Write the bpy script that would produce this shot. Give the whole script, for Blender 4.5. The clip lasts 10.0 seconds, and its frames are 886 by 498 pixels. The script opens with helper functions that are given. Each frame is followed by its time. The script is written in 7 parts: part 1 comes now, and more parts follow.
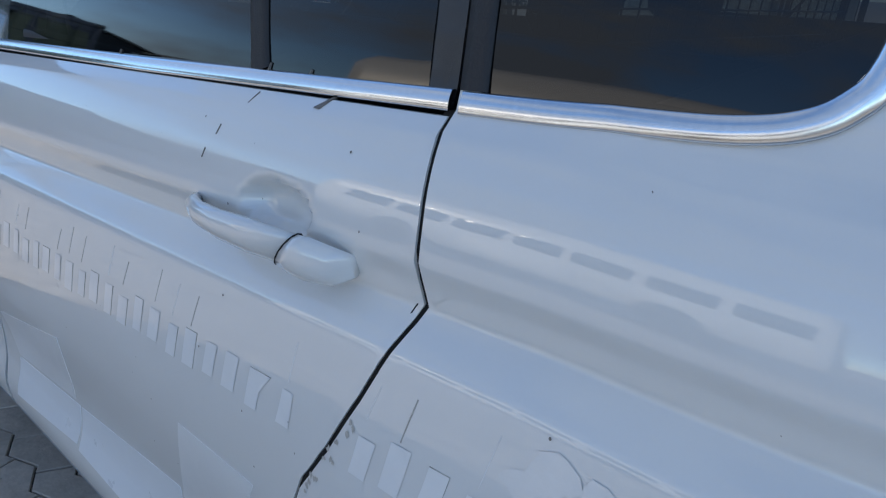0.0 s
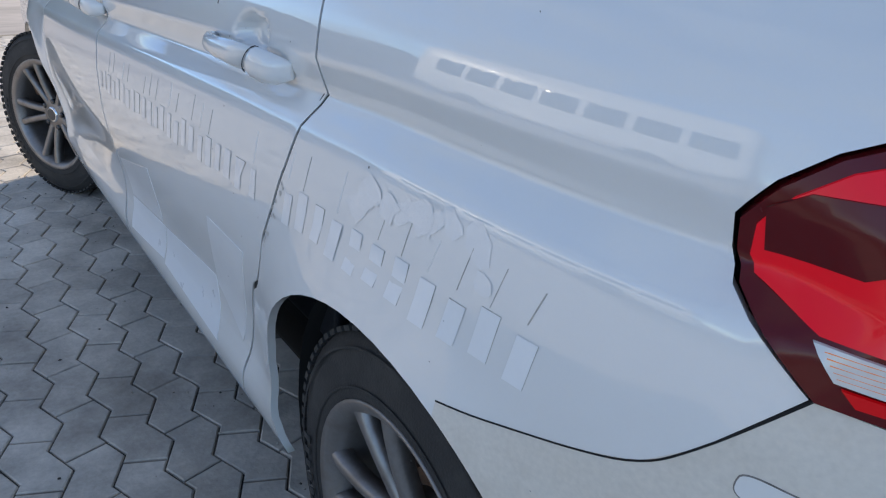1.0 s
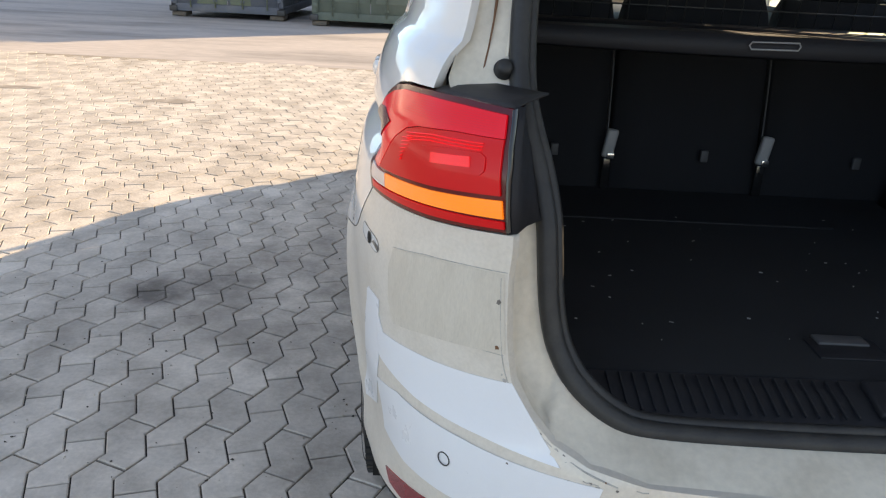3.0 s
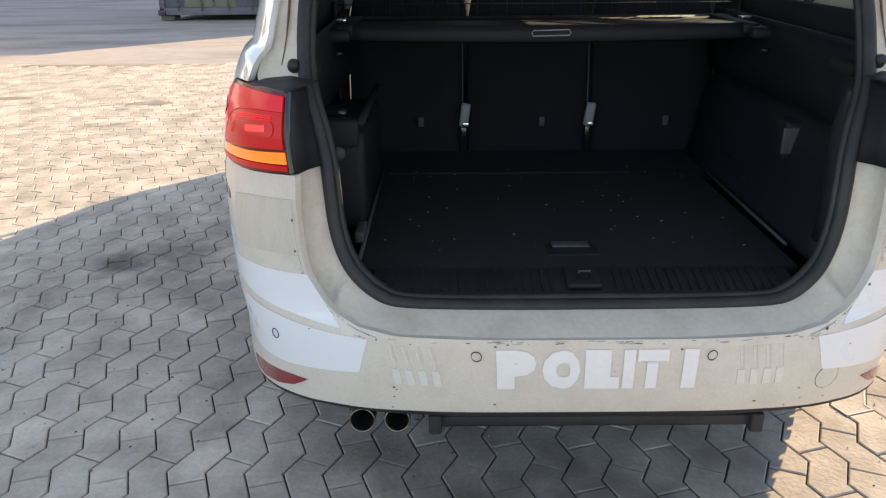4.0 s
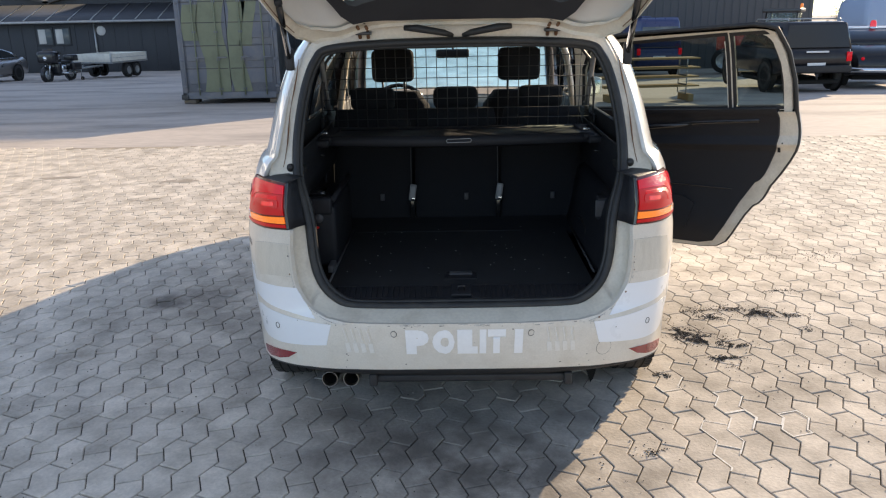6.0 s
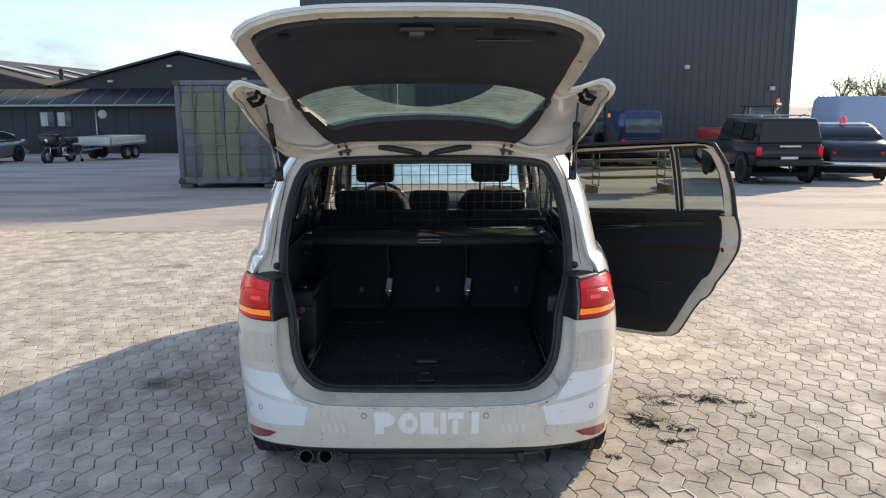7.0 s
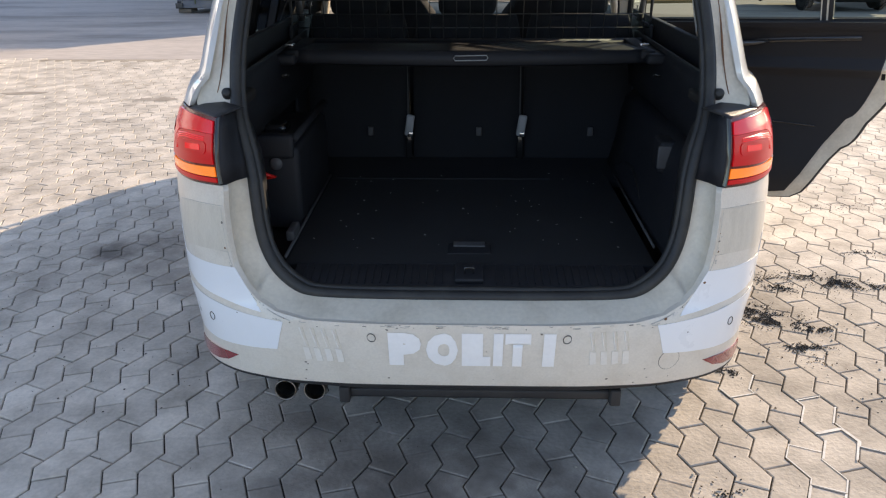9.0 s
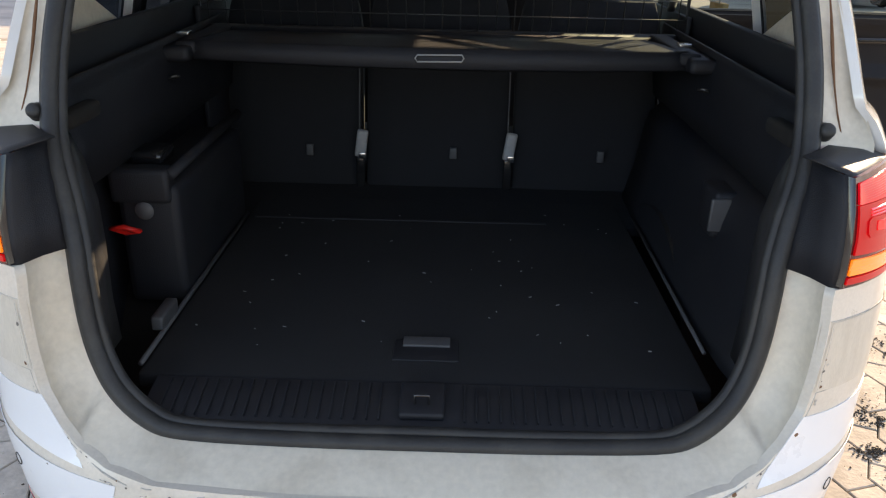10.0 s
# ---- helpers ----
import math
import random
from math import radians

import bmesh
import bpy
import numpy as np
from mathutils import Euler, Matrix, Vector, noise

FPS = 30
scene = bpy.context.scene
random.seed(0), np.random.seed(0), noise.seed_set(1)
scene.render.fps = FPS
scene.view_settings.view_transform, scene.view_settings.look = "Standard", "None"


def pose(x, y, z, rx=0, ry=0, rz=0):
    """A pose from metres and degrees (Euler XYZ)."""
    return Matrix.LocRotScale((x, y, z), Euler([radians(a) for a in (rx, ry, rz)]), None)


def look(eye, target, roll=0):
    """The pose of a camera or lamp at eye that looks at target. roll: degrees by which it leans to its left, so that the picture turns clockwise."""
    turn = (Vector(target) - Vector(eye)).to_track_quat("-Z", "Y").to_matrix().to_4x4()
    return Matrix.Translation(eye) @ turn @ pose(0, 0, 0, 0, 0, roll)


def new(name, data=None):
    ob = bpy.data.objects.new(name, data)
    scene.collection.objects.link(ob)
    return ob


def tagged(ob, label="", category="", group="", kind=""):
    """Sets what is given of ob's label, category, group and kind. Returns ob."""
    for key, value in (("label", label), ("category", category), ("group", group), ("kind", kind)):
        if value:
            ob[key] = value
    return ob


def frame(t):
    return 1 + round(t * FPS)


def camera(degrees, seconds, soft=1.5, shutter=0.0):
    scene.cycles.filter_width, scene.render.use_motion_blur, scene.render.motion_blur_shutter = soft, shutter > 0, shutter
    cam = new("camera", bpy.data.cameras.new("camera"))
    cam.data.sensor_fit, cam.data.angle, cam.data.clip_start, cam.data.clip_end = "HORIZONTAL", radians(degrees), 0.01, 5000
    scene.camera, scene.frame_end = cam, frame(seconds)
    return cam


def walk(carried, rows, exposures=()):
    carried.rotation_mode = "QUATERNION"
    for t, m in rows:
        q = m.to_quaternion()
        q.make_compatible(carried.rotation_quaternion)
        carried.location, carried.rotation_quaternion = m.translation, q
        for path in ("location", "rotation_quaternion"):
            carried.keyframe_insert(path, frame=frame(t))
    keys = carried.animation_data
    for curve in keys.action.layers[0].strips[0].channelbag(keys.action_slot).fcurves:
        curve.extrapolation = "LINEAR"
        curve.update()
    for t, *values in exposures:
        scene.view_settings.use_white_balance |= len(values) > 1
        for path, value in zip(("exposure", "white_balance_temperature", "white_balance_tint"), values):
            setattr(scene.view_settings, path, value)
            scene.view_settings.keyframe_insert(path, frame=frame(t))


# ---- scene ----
cam = camera(60.0, 10.0, soft=1.2)
PATH = [
    (0, (-1.346, 0.627, 1.243), (0.031, 1.913, 0.572), 3.1),
    (0.5, (-1.374, 0.422, 1.211), (-0.142, 1.79, 0.429), 2.6),
    (1, (-1.3, 0.188, 1.176), (-0.263, 1.692, 0.362), 2.5),
    (1.5, (-1.208, -0.053, 1.171), (-0.459, 1.6, 0.33), 2.0),
    (2, (-1.158, -0.344, 1.174), (-0.716, 1.421, 0.344), 2.6),
    (2.2, (-1.081, -0.423, 1.195), (-0.783, 1.379, 0.379), 2.0),
    (3.3, (-0.601, -1.034, 1.268), (-0.597, 0.84, 0.57), 3.2),
    (3.5, (-0.507, -1.137, 1.28), (-0.502, 0.736, 0.578), 2.6),
    (4, (-0.314, -1.425, 1.356), (-0.32, 0.431, 0.611), -0.5),
    (4.5, (-0.253, -1.774, 1.446), (-0.284, 0.105, 0.76), -1.5),
    (5, (-0.126, -2.062, 1.503), (-0.236, -0.178, 0.84), -1.4),
    (5.5, (-0.025, -2.31, 1.586), (-0.111, -0.424, 0.925), -1.4),
    (5.7, (-0.021, -2.42, 1.6), (-0.082, -0.522, 0.972), -1.6),
    (6.8, (0.059, -2.928, 1.768), (0.078, -0.973, 1.349), 0.2),
    (7, (0.091, -2.956, 1.784), (0.082, -0.991, 1.416), -0.3),
    (7.5, (0.081, -2.856, 1.753), (-0.006, -0.89, 1.395), -1.0),
    (8, (-0.009, -2.527, 1.659), (-0.095, -0.601, 1.126), -0.9),
    (8.5, (-0.031, -2.132, 1.57), (-0.081, -0.26, 0.866), -0.5),
    (9, (-0.01, -1.721, 1.502), (-0.069, 0.124, 0.733), -0.3),
    (9.5, (-0.002, -1.321, 1.465), (-0.026, 0.515, 0.671), 0.1),
    (10, (0.044, -0.933, 1.413), (0.021, 0.9, 0.615), 1.3),
]
walk(cam, [(t, look(eye, target, roll)) for t, eye, target, roll in PATH],
     [(0, .74, 5800, 9), (.5, .74, 5800, 9), (1, .94, 5950, 10), (1.5, 1.06, 6500, 12), (2, 1.12, 6900, 12), (3.5, 1.55, 7700, 13), (4.5, 1.40, 7450, 14), (5.5, 1.30, 7100, 13), (7, .96, 6700, 10), (7.5, .96, 6700, 10),
      (8.5, 1.14, 6700, 12), (9, 1.25, 6750, 13), (9.5, 1.48, 7050, 14), (10, 1.80, 7650, 15)])
# ---- world, sun ----
SUN_EL, SUN_AZ = 18.0, 40.0            # degrees; azimuth clockwise from +y
world = bpy.data.worlds.new("sky")
world.use_nodes = True
scene.world = world
_wt = world.node_tree
_wt.nodes.clear()
_out = _wt.nodes.new("ShaderNodeOutputWorld")
_bg = _wt.nodes.new("ShaderNodeBackground")
_sky = _wt.nodes.new("ShaderNodeTexSky")
_sky.sky_type, _sky.sun_disc = 'NISHITA', False
_sky.sun_elevation, _sky.sun_rotation = radians(SUN_EL), radians(SUN_AZ)
_sky.air_density, _sky.dust_density, _sky.ozone_density = .9, .05, 2.2
_sky.altitude = 1500
# thin clouds over the sky
_tc = _wt.nodes.new("ShaderNodeTexCoord")
_mp = _wt.nodes.new("ShaderNodeMapping")
_mp.inputs["Scale"].default_value = (1.0, 1.0, 3.2)
_mp.inputs["Location"].default_value = (.35, 1.9, .4)
_nz = _wt.nodes.new("ShaderNodeTexNoise")
_nz.inputs["Scale"].default_value, _nz.inputs["Detail"].default_value, _nz.inputs["Roughness"].default_value = 2.2, 7.0, .58
_rp = _wt.nodes.new("ShaderNodeValToRGB")
_rp.color_ramp.elements[0].position, _rp.color_ramp.elements[1].position = .44, .62
_mx = _wt.nodes.new("ShaderNodeMix")
_mx.data_type = 'RGBA'
_mx.inputs[7].default_value = (1.8, 1.95, 2.2, 1)
_wt.links.new(_tc.outputs["Generated"], _mp.inputs[0])
_wt.links.new(_mp.outputs[0], _nz.inputs["Vector"])
_wt.links.new(_nz.outputs[0], _rp.inputs[0])
_wt.links.new(_rp.outputs[0], _mx.inputs[0])
_wt.links.new(_sky.outputs[0], _mx.inputs[6])
_wt.links.new(_mx.outputs[2], _bg.inputs[0])
_bg.inputs[1].default_value = .15
_wt.links.new(_bg.outputs[0], _out.inputs[0])

sun = new("sun", bpy.data.lights.new("sun", 'SUN'))
sun.data.energy, sun.data.angle, sun.data.color = 3.5, radians(.55), (1, .815, .58)
sun.matrix_world = look((60 * math.sin(radians(SUN_AZ)), 60 * math.cos(radians(SUN_AZ)), 60 * math.tan(radians(SUN_EL))), (0, 0, 0))
# ---- materials ----
def mat(name, colour, rough=.5, metal=0.0, spots=0.0, spot_colour=None, scale=8.0, fine=120.0, bump=0.0, coat=0.0, rough_var=.1, spec=.5, stretch=(1, 1, 1), island=0.0,
        emit=None, emit_strength=0.0, grainy=None, placed=False, oil_shade=None, patch_colour=(.115, .10, .085), trans=0.0, ior=1.45, alpha=1.0, lo=.45, hi=.7, coat_ior=1.5):
    """A surface with variation at two scales: broad stains and a fine grain."""
    m = bpy.data.materials.new(name)
    m.use_nodes = True
    t = m.node_tree
    b = t.nodes["Principled BSDF"]
    N = t.nodes.new
    co = N("ShaderNodeTexCoord")
    mp = N("ShaderNodeMapping")
    mp.inputs["Scale"].default_value = stretch
    if placed:                       # stains run across neighbouring pieces
        t.links.new(N("ShaderNodeNewGeometry").outputs["Position"], mp.inputs[0])
    else:
        t.links.new(co.outputs["Object"], mp.inputs[0])
    broad, grain = N("ShaderNodeTexNoise"), N("ShaderNodeTexNoise")
    broad.inputs["Scale"].default_value, broad.inputs["Detail"].default_value, broad.inputs["Roughness"].default_value = scale, 6, .62
    grain.inputs["Scale"].default_value, grain.inputs["Detail"].default_value = fine, 3
    t.links.new(mp.outputs[0], broad.inputs["Vector"])
    t.links.new(mp.outputs[0], grain.inputs["Vector"])
    ramp = N("ShaderNodeValToRGB")
    ramp.color_ramp.elements[0].position, ramp.color_ramp.elements[1].position = lo, hi
    t.links.new(broad.outputs[0], ramp.inputs[0])
    fac = N("ShaderNodeMath")
    fac.operation = 'MULTIPLY'
    fac.inputs[1].default_value = spots
    t.links.new(ramp.outputs[0], fac.inputs[0])
    mix = N("ShaderNodeMix")
    mix.data_type = 'RGBA'
    mix.inputs[6].default_value = (*colour, 1)
    mix.inputs[7].default_value = (*(spot_colour or [c * .6 for c in colour]), 1)
    t.links.new(fac.outputs[0], mix.inputs[0])
    g2 = N("ShaderNodeMix")
    g2.data_type, g2.blend_type = 'RGBA', 'MULTIPLY'
    g2.inputs[0].default_value = min(1, .25 + spots * .5) if grainy is None else grainy
    t.links.new(mix.outputs[2], g2.inputs[6])
    gr = N("ShaderNodeMapRange")
    gr.inputs[3].default_value, gr.inputs[4].default_value = .72, 1.22
    t.links.new(grain.outputs[0], gr.inputs[0])
    t.links.new(gr.outputs[0], g2.inputs[7])
    last = g2.outputs[2]
    if island:
        geo, obj, ad, rng, g3 = N("ShaderNodeNewGeometry"), N("ShaderNodeObjectInfo"), N("ShaderNodeMath"), N("ShaderNodeMapRange"), N("ShaderNodeMix")
        t.links.new(geo.outputs["Random Per Island"], ad.inputs[0])
        t.links.new(obj.outputs["Random"], ad.inputs[1])
        fr = N("ShaderNodeMath")
        fr.operation = 'FRACT'
        t.links.new(ad.outputs[0], fr.inputs[0])
        t.links.new(fr.outputs[0], rng.inputs[0])
        rng.inputs[3].default_value, rng.inputs[4].default_value = 1 - island, 1 + island
        g3.data_type, g3.blend_type = 'RGBA', 'MULTIPLY'
        g3.inputs[0].default_value = 1
        t.links.new(last, g3.inputs[6])
        t.links.new(rng.outputs[0], g3.inputs[7])
        last = g3.outputs[2]
    for ox, oy, orad, much in oil_shade or ():   # round areas tinted darker: old oil, dark joints, and shade by the tail
        pos, far, mr, nz, mu, g4 = (N("ShaderNodeNewGeometry"), N("ShaderNodeVectorMath"), N("ShaderNodeMapRange"), N("ShaderNodeTexNoise"), N("ShaderNodeMath"), N("ShaderNodeMix"))
        far.operation, mu.operation = 'DISTANCE', 'MULTIPLY'
        far.inputs[1].default_value = (ox, oy, 0)
        t.links.new(pos.outputs["Position"], far.inputs[0])
        mr.interpolation_type = 'SMOOTHSTEP'
        mr.inputs[1].default_value, mr.inputs[2].default_value, mr.inputs[3].default_value, mr.inputs[4].default_value = orad, 0, 0, much
        t.links.new(far.outputs["Value"], mr.inputs[0])
        nz.inputs["Scale"].default_value, nz.inputs["Detail"].default_value, nz.inputs["Roughness"].default_value = 4.5, 8, .7
        t.links.new(pos.outputs["Position"], nz.inputs["Vector"])
        m2 = N("ShaderNodeMapRange")
        m2.inputs[1].default_value, m2.inputs[2].default_value, m2.inputs[3].default_value, m2.inputs[4].default_value = .32, .60, .25, 1.0
        t.links.new(nz.outputs[0], m2.inputs[0])
        t.links.new(mr.outputs[0], mu.inputs[0])
        t.links.new(m2.outputs[0], mu.inputs[1])
        g4.data_type = 'RGBA'
        g4.inputs[7].default_value = (*patch_colour, 1)
        t.links.new(mu.outputs[0], g4.inputs[0])
        t.links.new(last, g4.inputs[6])
        last = g4.outputs[2]
    t.links.new(last, b.inputs["Base Color"])
    rr = N("ShaderNodeMapRange")
    rr.inputs[3].default_value, rr.inputs[4].default_value = max(.02, rough - rough_var), min(1, rough + rough_var)
    t.links.new(broad.outputs[0], rr.inputs[0])
    t.links.new(rr.outputs[0], b.inputs["Roughness"])
    b.inputs["Metallic"].default_value = metal
    b.inputs["Specular IOR Level"].default_value = spec
    b.inputs["IOR"].default_value = ior
    b.inputs["Coat Weight"].default_value = coat
    b.inputs["Coat Roughness"].default_value = .025
    b.inputs["Coat IOR"].default_value = coat_ior
    b.inputs["Transmission Weight"].default_value = trans
    b.inputs["Alpha"].default_value = alpha
    if emit:
        b.inputs["Emission Color"].default_value = (*emit, 1)
        b.inputs["Emission Strength"].default_value = emit_strength
    if bump:
        bp = N("ShaderNodeBump")
        bp.inputs["Strength"].default_value, bp.inputs["Distance"].default_value = bump, .01
        t.links.new(grain.outputs[0], bp.inputs["Height"])
        t.links.new(bp.outputs[0], b.inputs["Normal"])
    return m


def glass(name, colour, rough=.0, ior=1.5):
    """Thin window glass: see-through with a mirror sheen."""
    m = bpy.data.materials.new(name)
    m.use_nodes = True
    t = m.node_tree
    t.nodes.clear()
    o, mixs, tr, gl, lw, pw, fr = (t.nodes.new(n) for n in ("ShaderNodeOutputMaterial", "ShaderNodeMixShader", "ShaderNodeBsdfTransparent", "ShaderNodeBsdfGlossy", "ShaderNodeLayerWeight", "ShaderNodeMath", "ShaderNodeMapRange"))
    tr.inputs[0].default_value = (*colour, 1)
    gl.inputs["Roughness"].default_value = rough
    lw.inputs[0].default_value = .5
    pw.operation = 'POWER'
    pw.inputs[1].default_value = 4.0
    t.links.new(lw.outputs["Facing"], pw.inputs[0])
    t.links.new(pw.outputs[0], fr.inputs[0])
    fr.inputs[3].default_value, fr.inputs[4].default_value = ((ior - 1) / (ior + 1)) ** 2, 1.0
    t.links.new(fr.outputs[0], mixs.inputs[0])
    t.links.new(tr.outputs[0], mixs.inputs[1])
    t.links.new(gl.outputs[0], mixs.inputs[2])
    t.links.new(mixs.outputs[0], o.inputs[0])
    return m


M = {}
M["paint"] = mat("white_paint", (.80, .785, .75), .40, spots=.16, spot_colour=(.72, .69, .62), scale=2.0, fine=300, coat=1.0, rough_var=.05, grainy=.04, coat_ior=1.75)
M["cream"] = mat("dirty_cream_paint", (.76, .69, .57), .42, spots=.55, spot_colour=(.50, .43, .33), scale=7.0, fine=90, coat=.15, rough_var=.15)
M["bumper"] = mat("dusty_white_paint", (.735, .675, .58), .33, spots=.38, spot_colour=(.56, .485, .385), scale=11.0, fine=160, coat=.45, rough_var=.12, stretch=(1, 1, 1.2))
M["road_dust"] = mat("dusty_paint_panel", (.66, .60, .50), .45, spots=.5, spot_colour=(.54, .48, .39), scale=16, fine=220, coat=.2, stretch=(1.6, 1.6, .5))
M["film"] = mat("reflective_film", (.86, .87, .88), .30, spots=.12, spot_colour=(.75, .75, .74), scale=9, fine=200, coat=.5, grainy=.05)
M["wrinkled_film"] = mat("wrinkled_clear_film", (.84, .83, .805), .22, spots=.2, spot_colour=(.78, .765, .73), scale=40, fine=55, bump=.10, coat=1.0, grainy=.05, coat_ior=1.7)
M["ghost"] = mat("clean_paint_shadow", (.90, .89, .87), .35, spots=.1, scale=12, fine=250, coat=.9, grainy=.05)
M["faint"] = mat("faint_film_shadow", (.80, .755, .68), .35, spots=.3, spot_colour=(.70, .64, .55), scale=30, fine=90, coat=.5)
M["letter"] = mat("faded_film_shadow", (.90, .885, .86), .35, spots=.12, spot_colour=(.74, .70, .62), scale=30, fine=90, coat=.5, grainy=.2)
M["gum"] = mat("dark_adhesive", (.16, .14, .12), .8, spots=.6, spot_colour=(.4, .37, .33), scale=60, fine=300)
M["glue"] = mat("grey_adhesive", (.52, .49, .44), .7, spots=.7, spot_colour=(.24, .22, .19), scale=70, fine=300)
M["black"] = mat("black_plastic", (.022, .022, .024), .55, spots=.5, spot_colour=(.05, .048, .045), scale=10, fine=350, bump=.15)
M["gloss_black"] = mat("gloss_black_trim", (.012, .012, .013), .14, spots=.3, spot_colour=(.03, .03, .03), scale=9, coat=.6)
M["trim"] = mat("dark_interior_plastic", (.011, .012, .016), .6, spots=.4, spot_colour=(.020, .020, .022), scale=6, fine=500, bump=.2)
M["gate_trim"] = mat("grained_tailgate_plastic", (.036, .036, .040), .5, spots=.4, spot_colour=(.055, .054, .056), scale=5, fine=450, bump=.15)
M["trim_sheen"] = mat("polished_black_trim", (.030, .030, .032), .30, spots=.5, spot_colour=(.06, .058, .055), scale=8, fine=300, bump=.05)
M["carpet"] = mat("black_carpet", (.012, .0125, .0145), .95, spots=.5, spot_colour=(.024, .024, .026), scale=5, fine=900, bump=.5)
M["fabric"] = mat("black_seat_fabric", (.012, .013, .016), .9, spots=.4, spot_colour=(.02, .021, .025), scale=9, fine=700, bump=.4)
M["rubber"] = mat("black_rubber", (.025, .025, .025), .5, spots=.5, spot_colour=(.06, .058, .052), scale=14, fine=200, bump=.1)
M["tyre"] = mat("tyre_rubber", (.028, .027, .026), .75, spots=.6, spot_colour=(.07, .065, .058), scale=12, fine=250, bump=.2)
M["alloy"] = mat("dusty_alloy", (.30, .28, .265), .42, metal=.75, spots=.6, spot_colour=(.18, .145, .115), scale=14, fine=120)
M["brake"] = mat("rusty_steel", (.22, .15, .11), .6, metal=.6, spots=.6, spot_colour=(.12, .07, .04), scale=20, fine=100)
M["chrome"] = mat("bright_aluminium_trim", (.80, .82, .84), .16, metal=1.0, spots=.1, scale=10, fine=200, rough_var=.05)
M["steel"] = mat("dark_steel", (.10, .10, .10), .45, metal=.7, spots=.4, scale=12)
M["pipe"] = mat("sooty_exhaust_steel", (.30, .27, .24), .35, metal=1.0, spots=.7, spot_colour=(.08, .07, .06), scale=16)
# flat black: exhaust soot, dark liners, and shade drawn into gaps and holes
M["soot_shade"] = mat("soot_shade", (.012, .011, .01), .9)
# emission added to the reds only keeps their colour vivid; the amber is lit
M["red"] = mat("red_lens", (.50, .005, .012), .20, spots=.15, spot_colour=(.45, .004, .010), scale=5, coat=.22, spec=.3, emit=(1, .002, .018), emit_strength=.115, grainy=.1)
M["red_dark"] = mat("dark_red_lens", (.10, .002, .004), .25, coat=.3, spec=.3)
M["red_glow"] = mat("glowing_red_lens", (.55, .008, .015), .2, coat=.2, emit=(1, .002, .003), emit_strength=.20)
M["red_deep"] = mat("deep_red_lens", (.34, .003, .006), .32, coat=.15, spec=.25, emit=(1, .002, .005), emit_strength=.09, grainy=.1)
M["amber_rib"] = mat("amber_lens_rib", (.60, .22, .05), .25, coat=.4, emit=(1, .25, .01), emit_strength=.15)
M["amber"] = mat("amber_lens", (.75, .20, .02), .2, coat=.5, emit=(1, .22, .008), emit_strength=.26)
M["clear"] = mat("clear_ribbed_lens", (.72, .70, .66), .18, coat=.7, spots=.2, scale=20)
M["reflector"] = mat("red_reflector", (.26, .012, .018), .2, coat=.6)
M["dark_grey"] = mat("dark_grey_plastic", (.075, .076, .08), .5, spots=.3)
M["belt"] = mat("grey_plastic", (.33, .33, .33), .45, spots=.2)
M["red_plastic"] = mat("red_plastic", (.65, .02, .015), .35)
M["glass_clear"] = glass("clear_glass", (.80, .88, .86))
M["glass_dark"] = glass("tinted_glass", (.035, .045, .055), rough=.03, ior=1.62)
M["glass_door"] = glass("lightly_tinted_glass", (.42, .49, .45), ior=1.6)
M["glass_hatch"] = glass("green_tinted_glass", (.55, .66, .62))


def dust(name, tint, colour, amount):
    """A film on glass, such as road dust, which lets some light through and scatters the rest."""
    m = bpy.data.materials.new(name)
    m.use_nodes = True
    t = m.node_tree
    t.nodes.clear()
    o, mixs, tr, tl, nz, mr = (t.nodes.new(n) for n in ("ShaderNodeOutputMaterial", "ShaderNodeMixShader", "ShaderNodeBsdfTransparent", "ShaderNodeBsdfTranslucent", "ShaderNodeTexNoise", "ShaderNodeMapRange"))
    tr.inputs[0].default_value = (*tint, 1)
    tl.inputs[0].default_value = (*colour, 1)
    nz.inputs["Scale"].default_value, nz.inputs["Detail"].default_value = 9, 8
    mr.inputs[1].default_value, mr.inputs[2].default_value = .3, .7
    mr.inputs[3].default_value, mr.inputs[4].default_value = amount * .75, amount * 1.2
    t.links.new(nz.outputs[0], mr.inputs[0])
    t.links.new(mr.outputs[0], mixs.inputs[0])
    t.links.new(tr.outputs[0], mixs.inputs[1])
    t.links.new(tl.outputs[0], mixs.inputs[2])
    t.links.new(mixs.outputs[0], o.inputs[0])
    return m


M["dust_hatch"] = dust("dust_on_rear_window", (.80, .88, .85), (.52, .58, .53), .38)
# pale blue film over the whole windscreen
M["blue_screen"] = dust("blue_film_on_windscreen", (.8, .87, .9), (.42, .68, .92), .55)
M["rust"] = mat("rust_stain", (.20, .10, .05), .8, spots=.5, scale=30)
M["asphalt"] = mat("worn_asphalt", (.52, .46, .41), .9, spots=.75, spot_colour=(.22, .20, .185), scale=.45, fine=9, bump=.4, stretch=(.55, 1.6, 1), grainy=.9)
M["sand"] = mat("jointing_sand", (.40, .345, .27), .95, spots=.7, spot_colour=(.16, .14, .11), scale=1.1, fine=150, bump=.4, placed=True, patch_colour=(.036, .032, .027),
                oil_shade=((-1.2, .8, 3.0, 1.35), (.6, -.6, 2.6, 1.3), (2.2, .4, 2.4, .9), (-2.6, -1.6, 2.6, 1.0), (-1.6, 2.4, 2.2, 1.0)))
